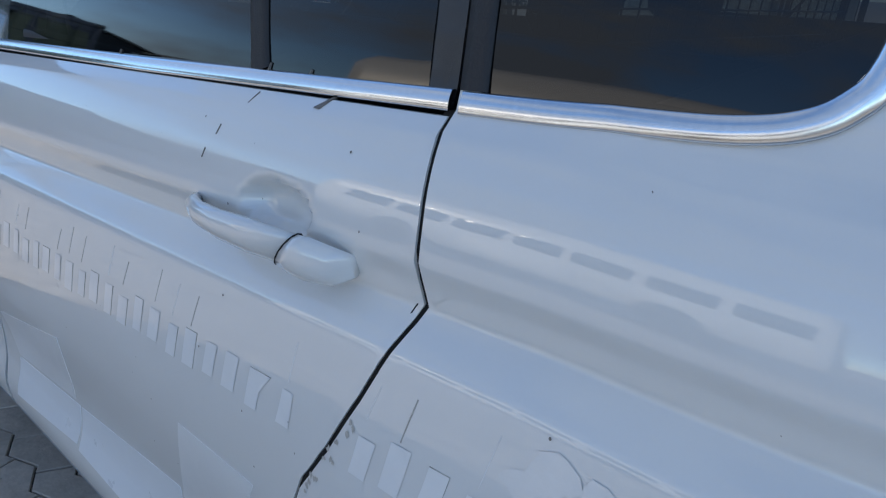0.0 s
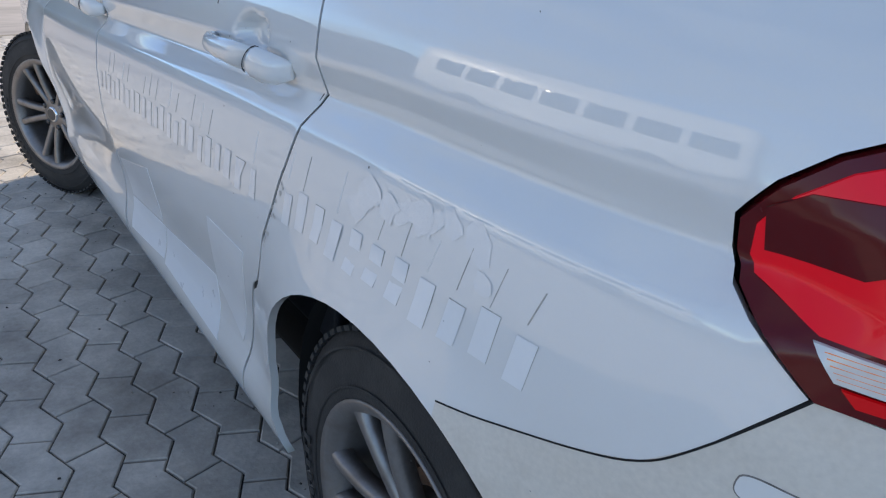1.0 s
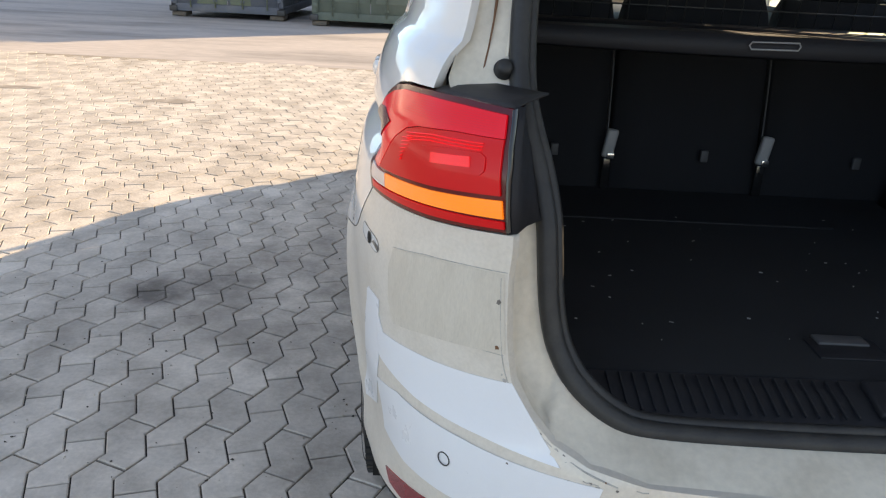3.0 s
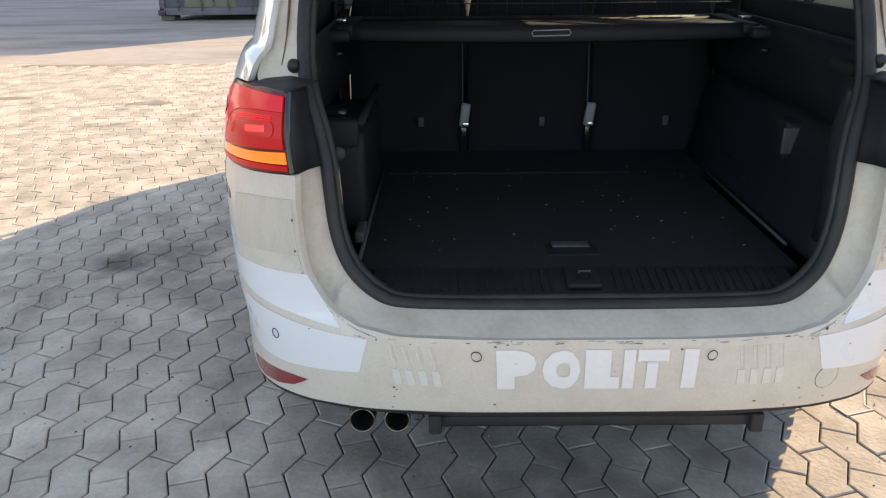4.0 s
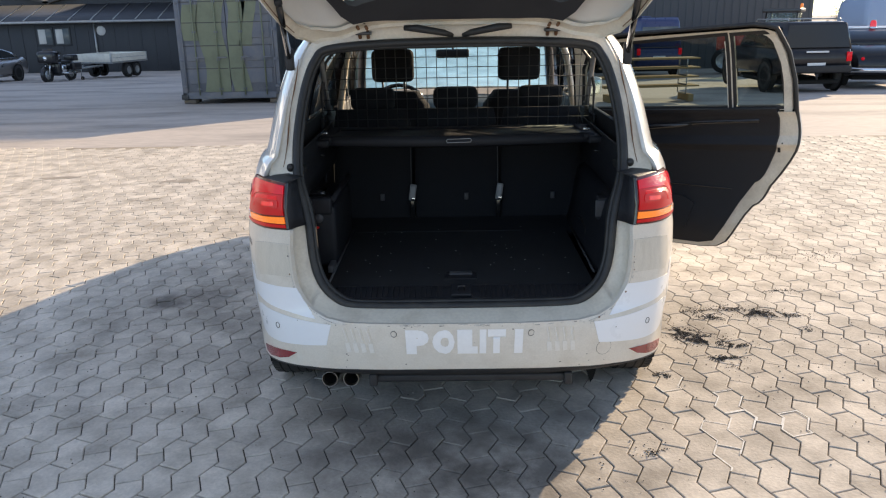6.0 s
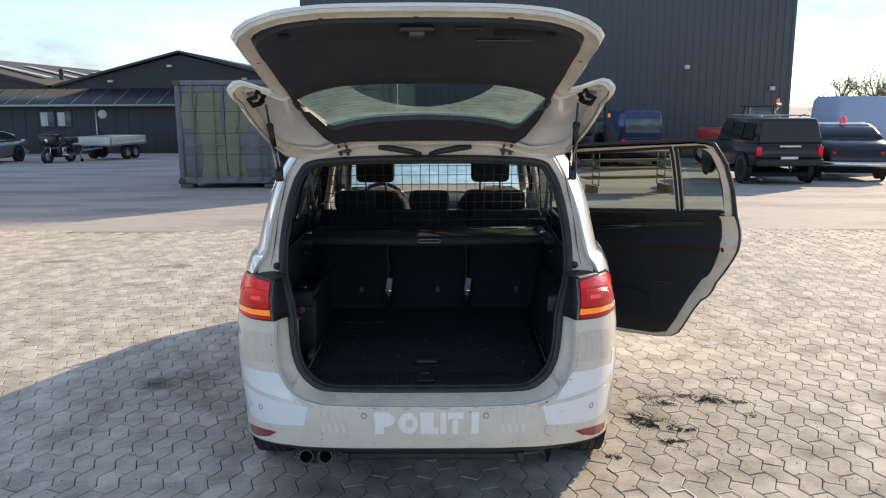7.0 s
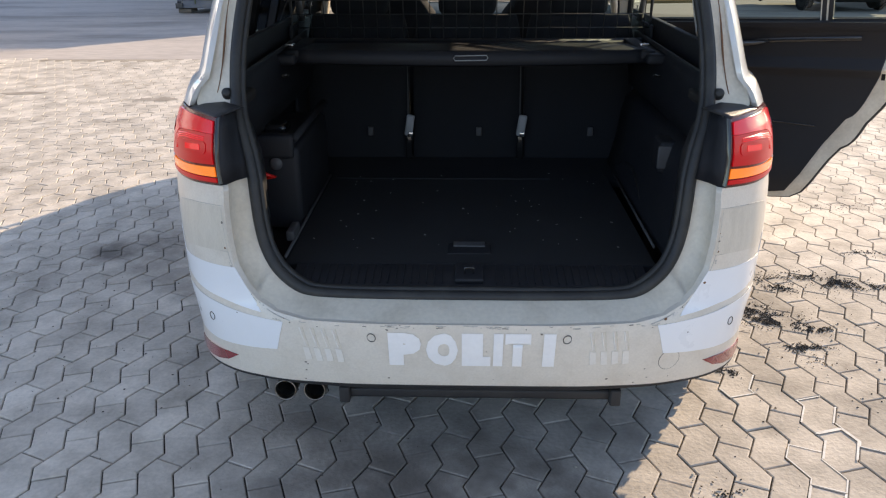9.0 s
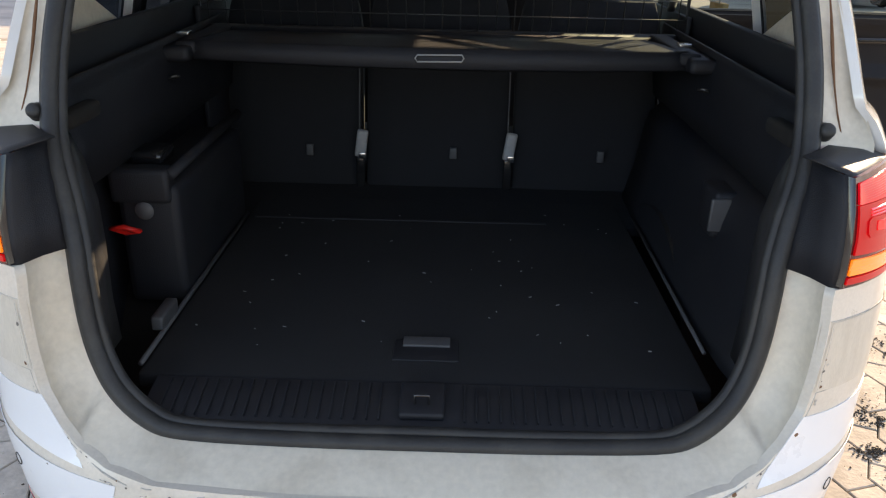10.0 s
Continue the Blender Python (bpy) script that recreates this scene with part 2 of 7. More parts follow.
# the last two areas put the shade under and behind the bumper into the stones
M["paver"] = mat("concrete_paver", (.70, .625, .53), .88, spots=.85, spot_colour=(.30, .262, .215), scale=4.2, fine=70, bump=.22, island=.11, lo=.40, hi=.72, placed=True, grainy=.75, patch_colour=(.15, .13, .11), oil_shade=((-1.79, 1.82, .20, 1.5), (-1.62, 1.95, .28, .8), (-1.2, 1.9, 1.5, .62), (1.45, .8, 1.4, .4), (.10, -.05, .95, .95), (-.35, .15, .7, .6)))
M["lime"] = mat("lime_bloom", (.80, .78, .73), .9, spots=.7, spot_colour=(.55, .49, .42), scale=25, fine=90, placed=True)
M["patch"] = mat("brown_dirt_patch", (.33, .285, .23), .92, spots=.8, spot_colour=(.50, .44, .37), scale=9, fine=40, placed=True)
M["mud"] = mat("dark_mud_crumbs", (.055, .045, .036), .95, spots=.6, spot_colour=(.10, .085, .07), scale=20, bump=.5)
# ---- building helpers ----
def part(name, bm, material, parent=None, label="", smooth=True, m=None):
    """Links a bmesh as one mesh object under a thing or a part."""
    me = bpy.data.meshes.new(name)
    if smooth:
        for fc in bm.faces:
            fc.smooth = True
    bm.to_mesh(me)
    bm.free()
    me.materials.append(material if not isinstance(material, str) else M[material])
    ob = new(name, me)
    if parent:
        ob.parent = parent
    if m is not None:
        ob.matrix_basis = m
    if label:
        ob["label"] = label
    return ob


def thing(name, label, category, at=(0, 0, 0), rz=0.0, group="", kind=""):
    ob = new(name)
    ob.empty_display_size = .1
    ob.matrix_basis = pose(*at, 0, 0, rz)
    return tagged(ob, label, category, group, kind)


def add_box(bm, c, size, bevel=0.0, m=None, seg=2):
    """A box about c, edges rounded."""
    r = bmesh.ops.create_cube(bm, size=1.0)
    vs = r["verts"]
    bmesh.ops.scale(bm, vec=size, verts=vs)
    if bevel:
        es = list({e for v in vs for e in v.link_edges})
        r2 = bmesh.ops.bevel(bm, geom=es, offset=min(bevel, min(size) * .45), segments=seg, affect='EDGES', profile=.6)
        vs = list({v for v in r2["verts"]} | {v for v in vs if v.is_valid})
    bmesh.ops.transform(bm, matrix=Matrix.Translation(c) if m is None else m @ Matrix.Translation(c), verts=vs)
    return vs


def box(c, size, bevel=.01, m=None, seg=2):
    bm = bmesh.new()
    add_box(bm, c, size, bevel, m, seg)
    return bm


def add_tube(bm, pts, r, n=8, closed=False, flat=1.0):
    """A tube of radius r (a number, or one for each point) along points."""
    pts = [Vector(p) for p in pts]
    k = len(pts)
    rs = r if isinstance(r, (list, tuple)) else [r] * k
    rings, up0 = [], None
    for i, p in enumerate(pts):
        a, b = pts[(i - 1) % k] if closed or i else p, pts[(i + 1) % k] if closed or i < k - 1 else p
        d = (b - a).normalized()
        up = (up0 if up0 is not None else (Vector((0, 0, 1)) if abs(d.z) < .9 else Vector((1, 0, 0))))
        sd = d.cross(up).normalized()
        up0 = sd.cross(d).normalized()
        rings.append([bm.verts.new(p + rs[i] * (math.cos(q) * sd + flat * math.sin(q) * up0)) for q in (2 * math.pi * j / n for j in range(n))])
    for i in range(k if closed else k - 1):
        A, B = rings[i], rings[(i + 1) % k]
        for j in range(n):
            bm.faces.new((A[j], A[(j + 1) % n], B[(j + 1) % n], B[j]))
    if not closed:
        bm.faces.new(rings[0][::-1])
        bm.faces.new(rings[-1])


def tube(pts, r, n=8, closed=False, flat=1.0):
    bm = bmesh.new()
    add_tube(bm, pts, r, n, closed, flat)
    return bm


def lathe(profile, n=32, m=None, closed=False):
    """Turns (radius, height) points about z."""
    bm = bmesh.new()
    rings = [[bm.verts.new((r * math.cos(2 * math.pi * j / n), r * math.sin(2 * math.pi * j / n), h)) for j in range(n)] for r, h in profile]
    for A, B in zip(rings, rings[1:] + ([rings[0]] if closed else [])):
        for j in range(n):
            bm.faces.new((A[j], A[(j + 1) % n], B[(j + 1) % n], B[j]))
    if m is not None:
        bm.transform(m)
    return bm


def loft(rows, closed=False, cap=False):
    """Skin over rows of points, each of the same count."""
    bm = bmesh.new()
    R = [[bm.verts.new(p) for p in row] for row in rows]
    for A, B in zip(R, R[1:]):
        n = len(A)
        for j in range(n if closed else n - 1):
            bm.faces.new((A[j], A[(j + 1) % n], B[(j + 1) % n], B[j]))
    if cap:
        bm.faces.new(R[0][::-1])
        bm.faces.new(R[-1])
    return bm


def prism(outline, depth, bevel=0.0, m=None):
    """A flat outline in x, y pulled up by depth."""
    bm = bmesh.new()
    f0 = bm.faces.new([bm.verts.new((x, y, 0)) for x, y in outline])
    ext = bmesh.ops.extrude_face_region(bm, geom=[f0])
    top = [g for g in ext["geom"] if isinstance(g, bmesh.types.BMVert)]
    bmesh.ops.translate(bm, vec=(0, 0, depth), verts=top)
    if bevel:
        fs = [g for g in ext["geom"] if isinstance(g, bmesh.types.BMFace)]
        es = [e for e in fs[0].edges]
        bmesh.ops.bevel(bm, geom=es, offset=bevel, segments=2, affect='EDGES', profile=.6)
    bmesh.ops.recalc_face_normals(bm, faces=bm.faces)
    if m is not None:
        bm.transform(m)
    return bm


def solidify(bm, depth):
    bmesh.ops.recalc_face_normals(bm, faces=bm.faces)
    bmesh.ops.solidify(bm, geom=list(bm.faces), thickness=depth)
    return bm


def spaced(pts, step, closed=True):
    """The outline with points no further apart than step."""
    out = []
    n = len(pts)
    for i in range(n if closed else n - 1):
        (a, b), (c, d) = pts[i], pts[(i + 1) % n]
        k = max(1, int(math.ceil(math.hypot(c - a, d - b) / step)))
        out += [(a + (c - a) * j / k, b + (d - b) * j / k) for j in range(k)]
    if not closed:
        out.append(pts[-1])
    return out


def inside(p, poly):
    x, y = p
    hit = False
    for (a, b), (c, d) in zip(poly, poly[1:] + poly[:1]):
        if (b > y) != (d > y) and x < (c - a) * (y - b) / (d - b) + a:
            hit = not hit
    return hit
# ---- the car's skin ----
from mathutils import geometry

# half width of the body by height, and how far its tail lies forward of the bumper by height
WZ = [(.18, .82), (.22, .862), (.26, .884), (.30, .895), (.33, .898), (.40, .8885), (.42, .888), (.47, .891), (.55, .904), (.65, .918), (.74, .922), (.82, .920),
      (.88, .912), (.915, .9045), (.920, .9010), (.949, .8715), (.953, .8690), (.957, .8694), (.998, .8847), (1.002, .8850), (1.02, .8825), (1.04, .8785), (1.06, .8730), (1.08, .8655), (1.10, .8560), (1.118, .8440), (1.135, .824), (1.2, .808),
      (1.3, .786), (1.4, .755), (1.5, .712), (1.56, .670), (1.6, .61), (1.63, .5), (1.66, .3)]
RZ = [(.2, .12), (.28, .07), (.36, .02), (.42, .002), (.5, -.004), (.56, 0), (.575, .003), (.595, .017), (.64, .027), (.7, .034), (.8, .040), (.9, .046), (1.0, .056),
      (1.06, .066), (1.12, .085), (1.2, .125), (1.35, .215), (1.5, .32), (1.6, .41), (1.66, .5)]
YC, NE, HUB_Y, HUB_Z, BASE = 1.3, 4.0, .893, .333, 2.785


def pchip(table):
    """A smooth, monotone curve through a table of (z, value)."""
    zs, vs = (np.array(c, float) for c in zip(*table))
    h, d = np.diff(zs), np.diff(vs) / np.diff(zs)
    m = np.r_[d[0], [0 if a * b <= 0 else 2 * a * b / (a + b) for a, b in zip(d[:-1], d[1:])], d[-1]]

    def at(z):
        z = min(max(z, zs[0]), zs[-1])
        i = min(max(int(np.searchsorted(zs, z)) - 1, 0), len(h) - 1)
        q = (z - zs[i]) / h[i]
        return float((1 + 2 * q) * (1 - q) ** 2 * vs[i] + q * (1 - q) ** 2 * h[i] * m[i] + q * q * (3 - 2 * q) * vs[i + 1] + q * q * (q - 1) * h[i] * m[i + 1])
    return at


_round_w, tail_y = pchip(WZ), pchip(RZ)


def half_w(z):
    """The flank's crease has crisp edges; the rest is rounded."""
    return float(np.interp(z, *zip(*WZ))) if .915 < z < 1.002 else _round_w(z)


PHI = np.linspace(0, np.pi / 2, 400)                    # 0: flank, pi/2: middle of the tail
_px, _py = .9 * np.cos(PHI) ** (2 / NE), YC - 1.26 * np.sin(PHI) ** (2 / NE)
_arc = np.r_[0, np.cumsum(np.hypot(np.diff(_px), np.diff(_py)))]
S_SIDE = float(_arc[-1])                                # way round the tail from its middle to the flank


def rise(y, z):
    """The wedge of the flank: its lines drop towards the front."""
    q = min(max((z - .45) / .4, 0), 1)
    return .052 * min(max(y - .95, 0), 2.4) * q * q * (3 - 2 * q)


def flare(y, z):
    out = 0
    for hub in (HUB_Y, HUB_Y + BASE):
        r = math.hypot(y - hub, z - HUB_Z)
        out = max(out, .022 * math.exp(-((r - .36) / .075) ** 2) * min(max((z - .30) / .16, 0), 1) if z < .8 else 0)
    return out


def skin(s, zeta, inset=0.0):
    """Body skin at way s round the tail (0: middle, positive: the car's left) and sheared height zeta."""
    side = -1 if s >= 0 else 1
    s = abs(s)
    a, b = half_w(zeta) - inset, YC - tail_y(zeta) - inset
    if .88 < zeta < 1.06 and s < 1.06:              # the crease dies away into the lamp
        q = min(max((s - .93) / .13, 0), 1)
        a += (1 - q * q * (3 - 2 * q)) * max(0.0, float(np.interp(zeta, (.88, .93, .98, 1.02, 1.06), (.912, .911, .904, .891, .8730))) - half_w(zeta))
    if s > S_SIDE:
        y = YC + s - S_SIDE
        x = a - .020 * max(0, y - 2.7) ** 2
    else:
        phi = float(np.interp(S_SIDE - s, _arc, PHI))
        x, y = a * math.cos(phi) ** (2 / NE), YC - b * math.sin(phi) ** (2 / NE)
    z = zeta - rise(y, zeta)
    return Vector((side * (x + (flare(y, z) if x > .6 else 0)), y, z))


_pane_w = np.polyfit((1.15, 1.3, 1.5), (half_w(1.15) - .002, half_w(1.3) - .004, half_w(1.5) - .004), 2)


def pane_skin(s, zeta, inset=0.0):
    """Side glass: one even curve from the belt line to the roof."""
    p = skin(s, zeta, inset)
    d = half_w(zeta) - float(np.polyval(_pane_w, zeta))
    p.x += d if p.x < 0 else -d
    return p


def s_at(y, zeta):
    """Way round the tail at which the skin has that y."""
    if y >= YC:
        return S_SIDE + y - YC
    b = YC - tail_y(zeta)
    sn = min(1.0, ((YC - y) / b) ** (NE / 2))
    return S_SIDE - float(np.interp(math.asin(sn), PHI, _arc))


ROWS_Z = sorted({round(z, 4) for z in list(np.arange(.18, 1.66, .03)) + [.86, .87, .88, .89, .90, .907, .93, .939, .965, .975, .985, 1.015, 1.025] + [.977, .985, .993, 1.008, 1.016, 1.024, 1.032, 1.040, 1.048, 1.056, 1.064, 1.072] + [.915, .920, .949, .953, .957, .998, 1.002, .40, .33] + list(np.arange(1.08, 1.15, .012))})


def skin_patch(outline, holes=(), step=.03, edge=.02, rim=.014, lift=0.0, fun=None, grid=True, mirror=False):
    """A piece of the skin inside an outline of (s, zeta), with a turned-in edge."""
    fun = fun or (lambda s, z, i=0.0: skin(s, z, i - lift))
    loops = [spaced(list(o), edge) for o in (outline, *holes)]
    pts, edges = [], []
    for lp in loops:
        k = len(pts)
        pts += lp
        edges += [(k + i, k + (i + 1) % len(lp)) for i in range(len(lp))]
    xs, zs = [p[0] for p in loops[0]], [p[1] for p in loops[0]]
    if grid:
        near = np.array(pts)
        for z in ROWS_Z:
            if min(zs) < z < max(zs):
                for s in np.arange(min(xs) + step / 2, max(xs), step):
                    if np.min(np.hypot(near[:, 0] - s, near[:, 1] - z)) > .009 and inside((s, z), loops[0]) and not any(inside((s, z), h) for h in loops[1:]):
                        pts.append((float(s), z))
    vs, _, fs, *_ = geometry.delaunay_2d_cdt([Vector(p) for p in pts], edges, [], 0, 1e-5)
    bm = bmesh.new()
    B = [bm.verts.new(fun(v[0], v[1])) for v in vs]
    for tri in fs:
        c = sum((vs[i] for i in tri), Vector((0, 0))) / len(tri)
        p, q, r = (vs[i] for i in tri[:3])
        if abs((q - p).cross(r - p)) < .0006 * max((q - p).length, (r - q).length, (p - r).length):
            continue                     # slivers along a straight edge
        if inside((c[0], c[1]), loops[0]) and not any(inside((c[0], c[1]), h) for h in loops[1:]):
            try:
                bm.faces.new([B[i] for i in tri])
            except ValueError:
                pass
    for v in [v for v in bm.verts if not v.link_faces]:
        bm.verts.remove(v)
    c0 = Vector((0, 1.5, .8))
    bm.normal_update()
    tot = sum((1 if f.normal.dot(f.calc_center_median() - c0) > 0 else -1) for f in bm.faces)
    if tot < 0:
        bmesh.ops.reverse_faces(bm, faces=list(bm.faces))
    if rim:
        for lp in loops:
            a = [bm.verts.new(fun(s, z)) for s, z in lp]
            b = [bm.verts.new(fun(s, z, rim)) for s, z in lp]
            n = len(lp)
            for i in range(n):
                bm.faces.new((a[i], b[i], b[(i + 1) % n], a[(i + 1) % n]))
    if mirror:
        bm.transform(Matrix.Diagonal((-1, 1, 1, 1)))
        bmesh.ops.reverse_faces(bm, faces=list(bm.faces))
    return bm


def shrink(outline, d):
    """The outline drawn in by d, for the gaps between panels."""
    n = len(outline)
    area = sum(a[0] * b[1] - b[0] * a[1] for a, b in zip(outline, outline[1:] + outline[:1]))
    sg = 1 if area > 0 else -1
    out = []
    for i in range(n):
        p, q, r = (Vector(outline[(i + k) % n]) for k in (-1, 0, 1))
        e1, e2 = (q - p).normalized(), (r - q).normalized()
        n1, n2 = Vector((-e1.y, e1.x)) * sg, Vector((-e2.y, e2.x)) * sg
        w = n1 + n2
        w = w / max(.35, w.dot(n1)) if w.length > 1e-6 else n1
        out.append(tuple(q + w * d))
    return out
# ---- the car: body panels ----
GAP_RD = [(1.700, 1.135), (1.694, 1.10), (1.687, 1.04), (1.684, .985), (1.685, .955), (1.698, .915), (1.728, .856), (1.774, .779), (1.835, .69), (1.895, .60),
          (1.945, .52), (1.985, .44), (2.022, .36), (2.050, .285)]
GAP_FD = [(3.000, 1.135), (2.999, 1.0), (2.990, .90), (2.972, .78), (2.964, .66), (2.967, .52), (2.975, .404), (2.980, .285)]
LAMP_OUT = [(.993, .883), (1.035, .915), (1.070, .938), (1.083, .958), (1.078, .984), (1.050, 1.014), (1.016, 1.039), (.977, 1.057), (.934, 1.064)]
LAMP_IN = [(.845, 1.068), (.760, 1.070), (.676, 1.068), (.654, .995), (.640, .906)]
LAMP_BOT = [(.782, .892), (.882, .886), (.945, .883)]
SEAM = [(.993, .882), (1.06, .811), (1.103, .776), (1.167, .751), (1.27, .722), (1.335, .710)]
R_ARCH = .392
SIDES = (1, -1)


def arch(a0, a1, hub=HUB_Y, r=R_ARCH, n=22):
    """Points of a wheel arch in (s, zeta), from angle a0 to a1 (0: ahead, 90: up)."""
    out = []
    for i in range(n + 1):
        q = radians(a0 + (a1 - a0) * i / n)
        y, z = hub + r * math.cos(q), HUB_Z + r * math.sin(q)
        out.append((s_at(y, z + rise(y, z)), z + rise(y, z)))
    return out


def strip(path, width, lift, n_across=3, side=1, fun=skin):
    """A narrow moulding along a path of (s, zeta), domed across its width."""
    path = spaced(path, .03, closed=False)
    rows = []
    for i, (s, z) in enumerate(path):
        (a, b), (c, d) = path[max(0, i - 1)], path[min(len(path) - 1, i + 1)]
        L = math.hypot(c - a, d - b)
        nx, nz = -(d - b) / L, (c - a) / L
        row = [fun(side * (s + nx * -width / 2), z + nz * -width / 2, .004)]
        for j in range(n_across + 1):
            q = j / n_across - .5
            row.append(fun(side * (s + nx * width * q), z + nz * width * q, -lift * (1 - 1.6 * q * q)))
        row.append(fun(side * (s + nx * width / 2), z + nz * width / 2, .004))
        rows.append(row)
    bm = loft(rows)
    bmesh.ops.recalc_face_normals(bm, faces=bm.faces)
    return bm


def bowed(pts, k=5):
    """A smooth line through points in the plane."""
    P, out = [Vector(p) for p in pts], []
    for i in range(len(P) - 1):
        a, b, c, d = P[max(i - 1, 0)], P[i], P[i + 1], P[min(i + 2, len(P) - 1)]
        out += [tuple(.5 * (2 * b + (c - a) * t + (2 * a - 5 * b + 4 * c - d) * t * t + (3 * b - a - 3 * c + d) * t ** 3)) for t in (j / k for j in range(k))]
    return out + [tuple(P[-1])]


car = thing("estate_car", "white former patrol van, tailgate open, on the paving", "car")
Q_WIN = [(1.674, 1.146), (1.58, 1.146), (1.477, 1.150), (1.40, 1.160), (1.36, 1.176), (1.328, 1.212), (1.292, 1.30), (1.25, 1.39), (1.21, 1.47), (1.225, 1.50), (1.674, 1.515)]
quarter = GAP_RD[::-1] + [(1.700, 1.30), (1.700, 1.565)] + [(s, 1.6) for s in (1.69, 1.4, 1.1, .88)] + [(.862, 1.55), (.855, 1.4), (.852, 1.25), (.852, 1.12), (.850, 1.071)] \
    + [(.934, 1.068), (.978, 1.061), (1.019, 1.042), (1.054, 1.017), (1.082, .986), (1.087, .957), (1.073, .935), (1.037, .912), (.996, .882)] + SEAM[1:] + arch(114, -13) + [(1.915, .235), (2.05, .235)]
sill_s = [(2.05, .235), (3.90, .235), (3.90, .262), (2.06, .262)]
rear_door = shrink([(s, z) for s, z in GAP_RD] + [(2.06, .272), (2.97, .272)] + GAP_FD[::-1][1:], .0062)
front_door = shrink(GAP_FD + [(2.985, .272), (3.86, .272), (3.90, .45), (3.93, .70), (3.96, .95), (3.97, 1.135)], .0034)
fender = [(3.97, 1.10), (3.96, .95), (3.93, .70), (3.90, .45), (3.86, .262), (3.86, .19)] + arch(200, -8, HUB_Y + BASE) + [(4.95, .45), (4.98, .70), (4.95, .85), (4.7, .97), (4.4, 1.06)]
FRAME = [(1.706, 1.137), (3.97, 1.137), (3.80, 1.30), (3.62, 1.42), (3.40, 1.50), (3.2, 1.545), (1.706, 1.545)]
FRAME_R = [(2.97, 1.137), (3.97, 1.137), (3.80, 1.30), (3.62, 1.42), (3.40, 1.50), (3.2, 1.545), (2.97, 1.545)]
RD_GLASS = [(1.745, 1.152), (2.022, 1.152), (2.052, 1.26), (2.088, 1.40), (2.115, 1.505), (1.80, 1.512), (1.76, 1.48)]
RD_GLASS2 = [(2.058, 1.152), (2.92, 1.150), (2.93, 1.30), (2.93, 1.515), (2.15, 1.508), (2.122, 1.40), (2.088, 1.26)]
FD_GLASS = [(3.07, 1.150), (3.86, 1.147), (3.74, 1.28), (3.56, 1.40), (3.36, 1.48), (3.07, 1.515)]

HATCH_HINGE, HATCH_TURN = Vector((0, .445, 1.60)), -94.0
HATCH = Matrix.Translation(HATCH_HINGE) @ Matrix.Rotation(radians(HATCH_TURN), 4, 'X') @ Matrix.Translation(-HATCH_HINGE)
DOOR_HINGE = Vector((.88, 2.28, 0))
DOOR = Matrix.Translation(DOOR_HINGE) @ Matrix.Rotation(radians(58.0), 4, 'Z') @ Matrix.Translation(-DOOR_HINGE)


def handle(parent, s0, mir, m=None):
    """A bow handle with its lock cap over a dished recess."""
    pts = [(s0 + .212, .989), (s0 + .190, .991), (s0 + .150, .990), (s0 + .105, .988), (s0 + .05, .986), (s0 + .003, .9835)]
    out = [.004, .020, .034, .038, .036, .030]
    bm = bmesh.new()
    rings = []
    for (s, z), o in zip(pts, out):
        c = skin(s, z, -o)
        t = .012 + .009 * (1 - abs((s - s0 - .03) / .19))
        rings.append([bm.verts.new(c + Vector((-.011 * math.cos(q), -(.017 if s < s0 + .01 else 0) * math.sin(q), t * math.sin(q)))) for q in (2 * math.pi * k / 10 for k in range(10))])
    for A, B in zip(rings, rings[1:]):
        for j in range(10):
            bm.faces.new((A[j], A[(j + 1) % 10], B[(j + 1) % 10], B[j]))
    bm.faces.new(rings[0][::-1])
    bm.faces.new(rings[-1])
    bmesh.ops.recalc_face_normals(bm, faces=bm.faces)
    cap = bmesh.new()
    rings = []
    for s, o, t, w in ((s0 + .001, .031, .0215, .013), (s0 - .022, .032, .0235, .014), (s0 - .045, .029, .0245, .014), (s0 - .075, .021, .021, .012), (s0 - .090, .002, .012, .006)):
        c = skin(s, .983 - (s0 - s) * .10, -o)
        rings.append([cap.verts.new(c + Vector((-w * math.cos(q), -(.017 if s > s0 else .010 if s > s0 - .03 else 0) * math.sin(q), t * math.sin(q)))) for q in (2 * math.pi * k / 12 for k in range(12))])
    for A, B in zip(rings, rings[1:]):
        for j in range(12):
            cap.faces.new((A[j], A[(j + 1) % 12], B[(j + 1) % 12], B[j]))
    cap.faces.new(rings[0][::-1])
    cap.faces.new(rings[-1])
    bmesh.ops.recalc_face_normals(cap, faces=cap.faces)
    seam = tube([skin(s0 + .002, .9832, -.0305) + Vector((-.0130 * math.cos(q), -.017 * math.sin(q), .0215 * math.sin(q))) for q in (2 * math.pi * k / 16 for k in range(16))], .0011, 5, closed=True)
    for b in (bm, cap, seam):
        if mir:
            b.transform(Matrix.Diagonal((-1, 1, 1, 1)))
            bmesh.ops.reverse_faces(b, faces=list(b.faces))
        if m is not None:
            b.transform(m)
    part("door_handle", bm, "paint", parent)
    part("handle_cap", cap, "paint", parent)
    part("handle_seam", seam, "soot_shade", parent)


def recess_skin(s0):
    """The door skin with a dish behind the handle."""
    def fun(s, z, i=0.0):
        d = math.hypot((s - s0 - .058) / .058, (z - 1.010) / .032)
        dish = .030 * max(0.0, 1 - d ** 4) if d < 1 else 0.0
        return skin(s, z, i + dish)
    return fun


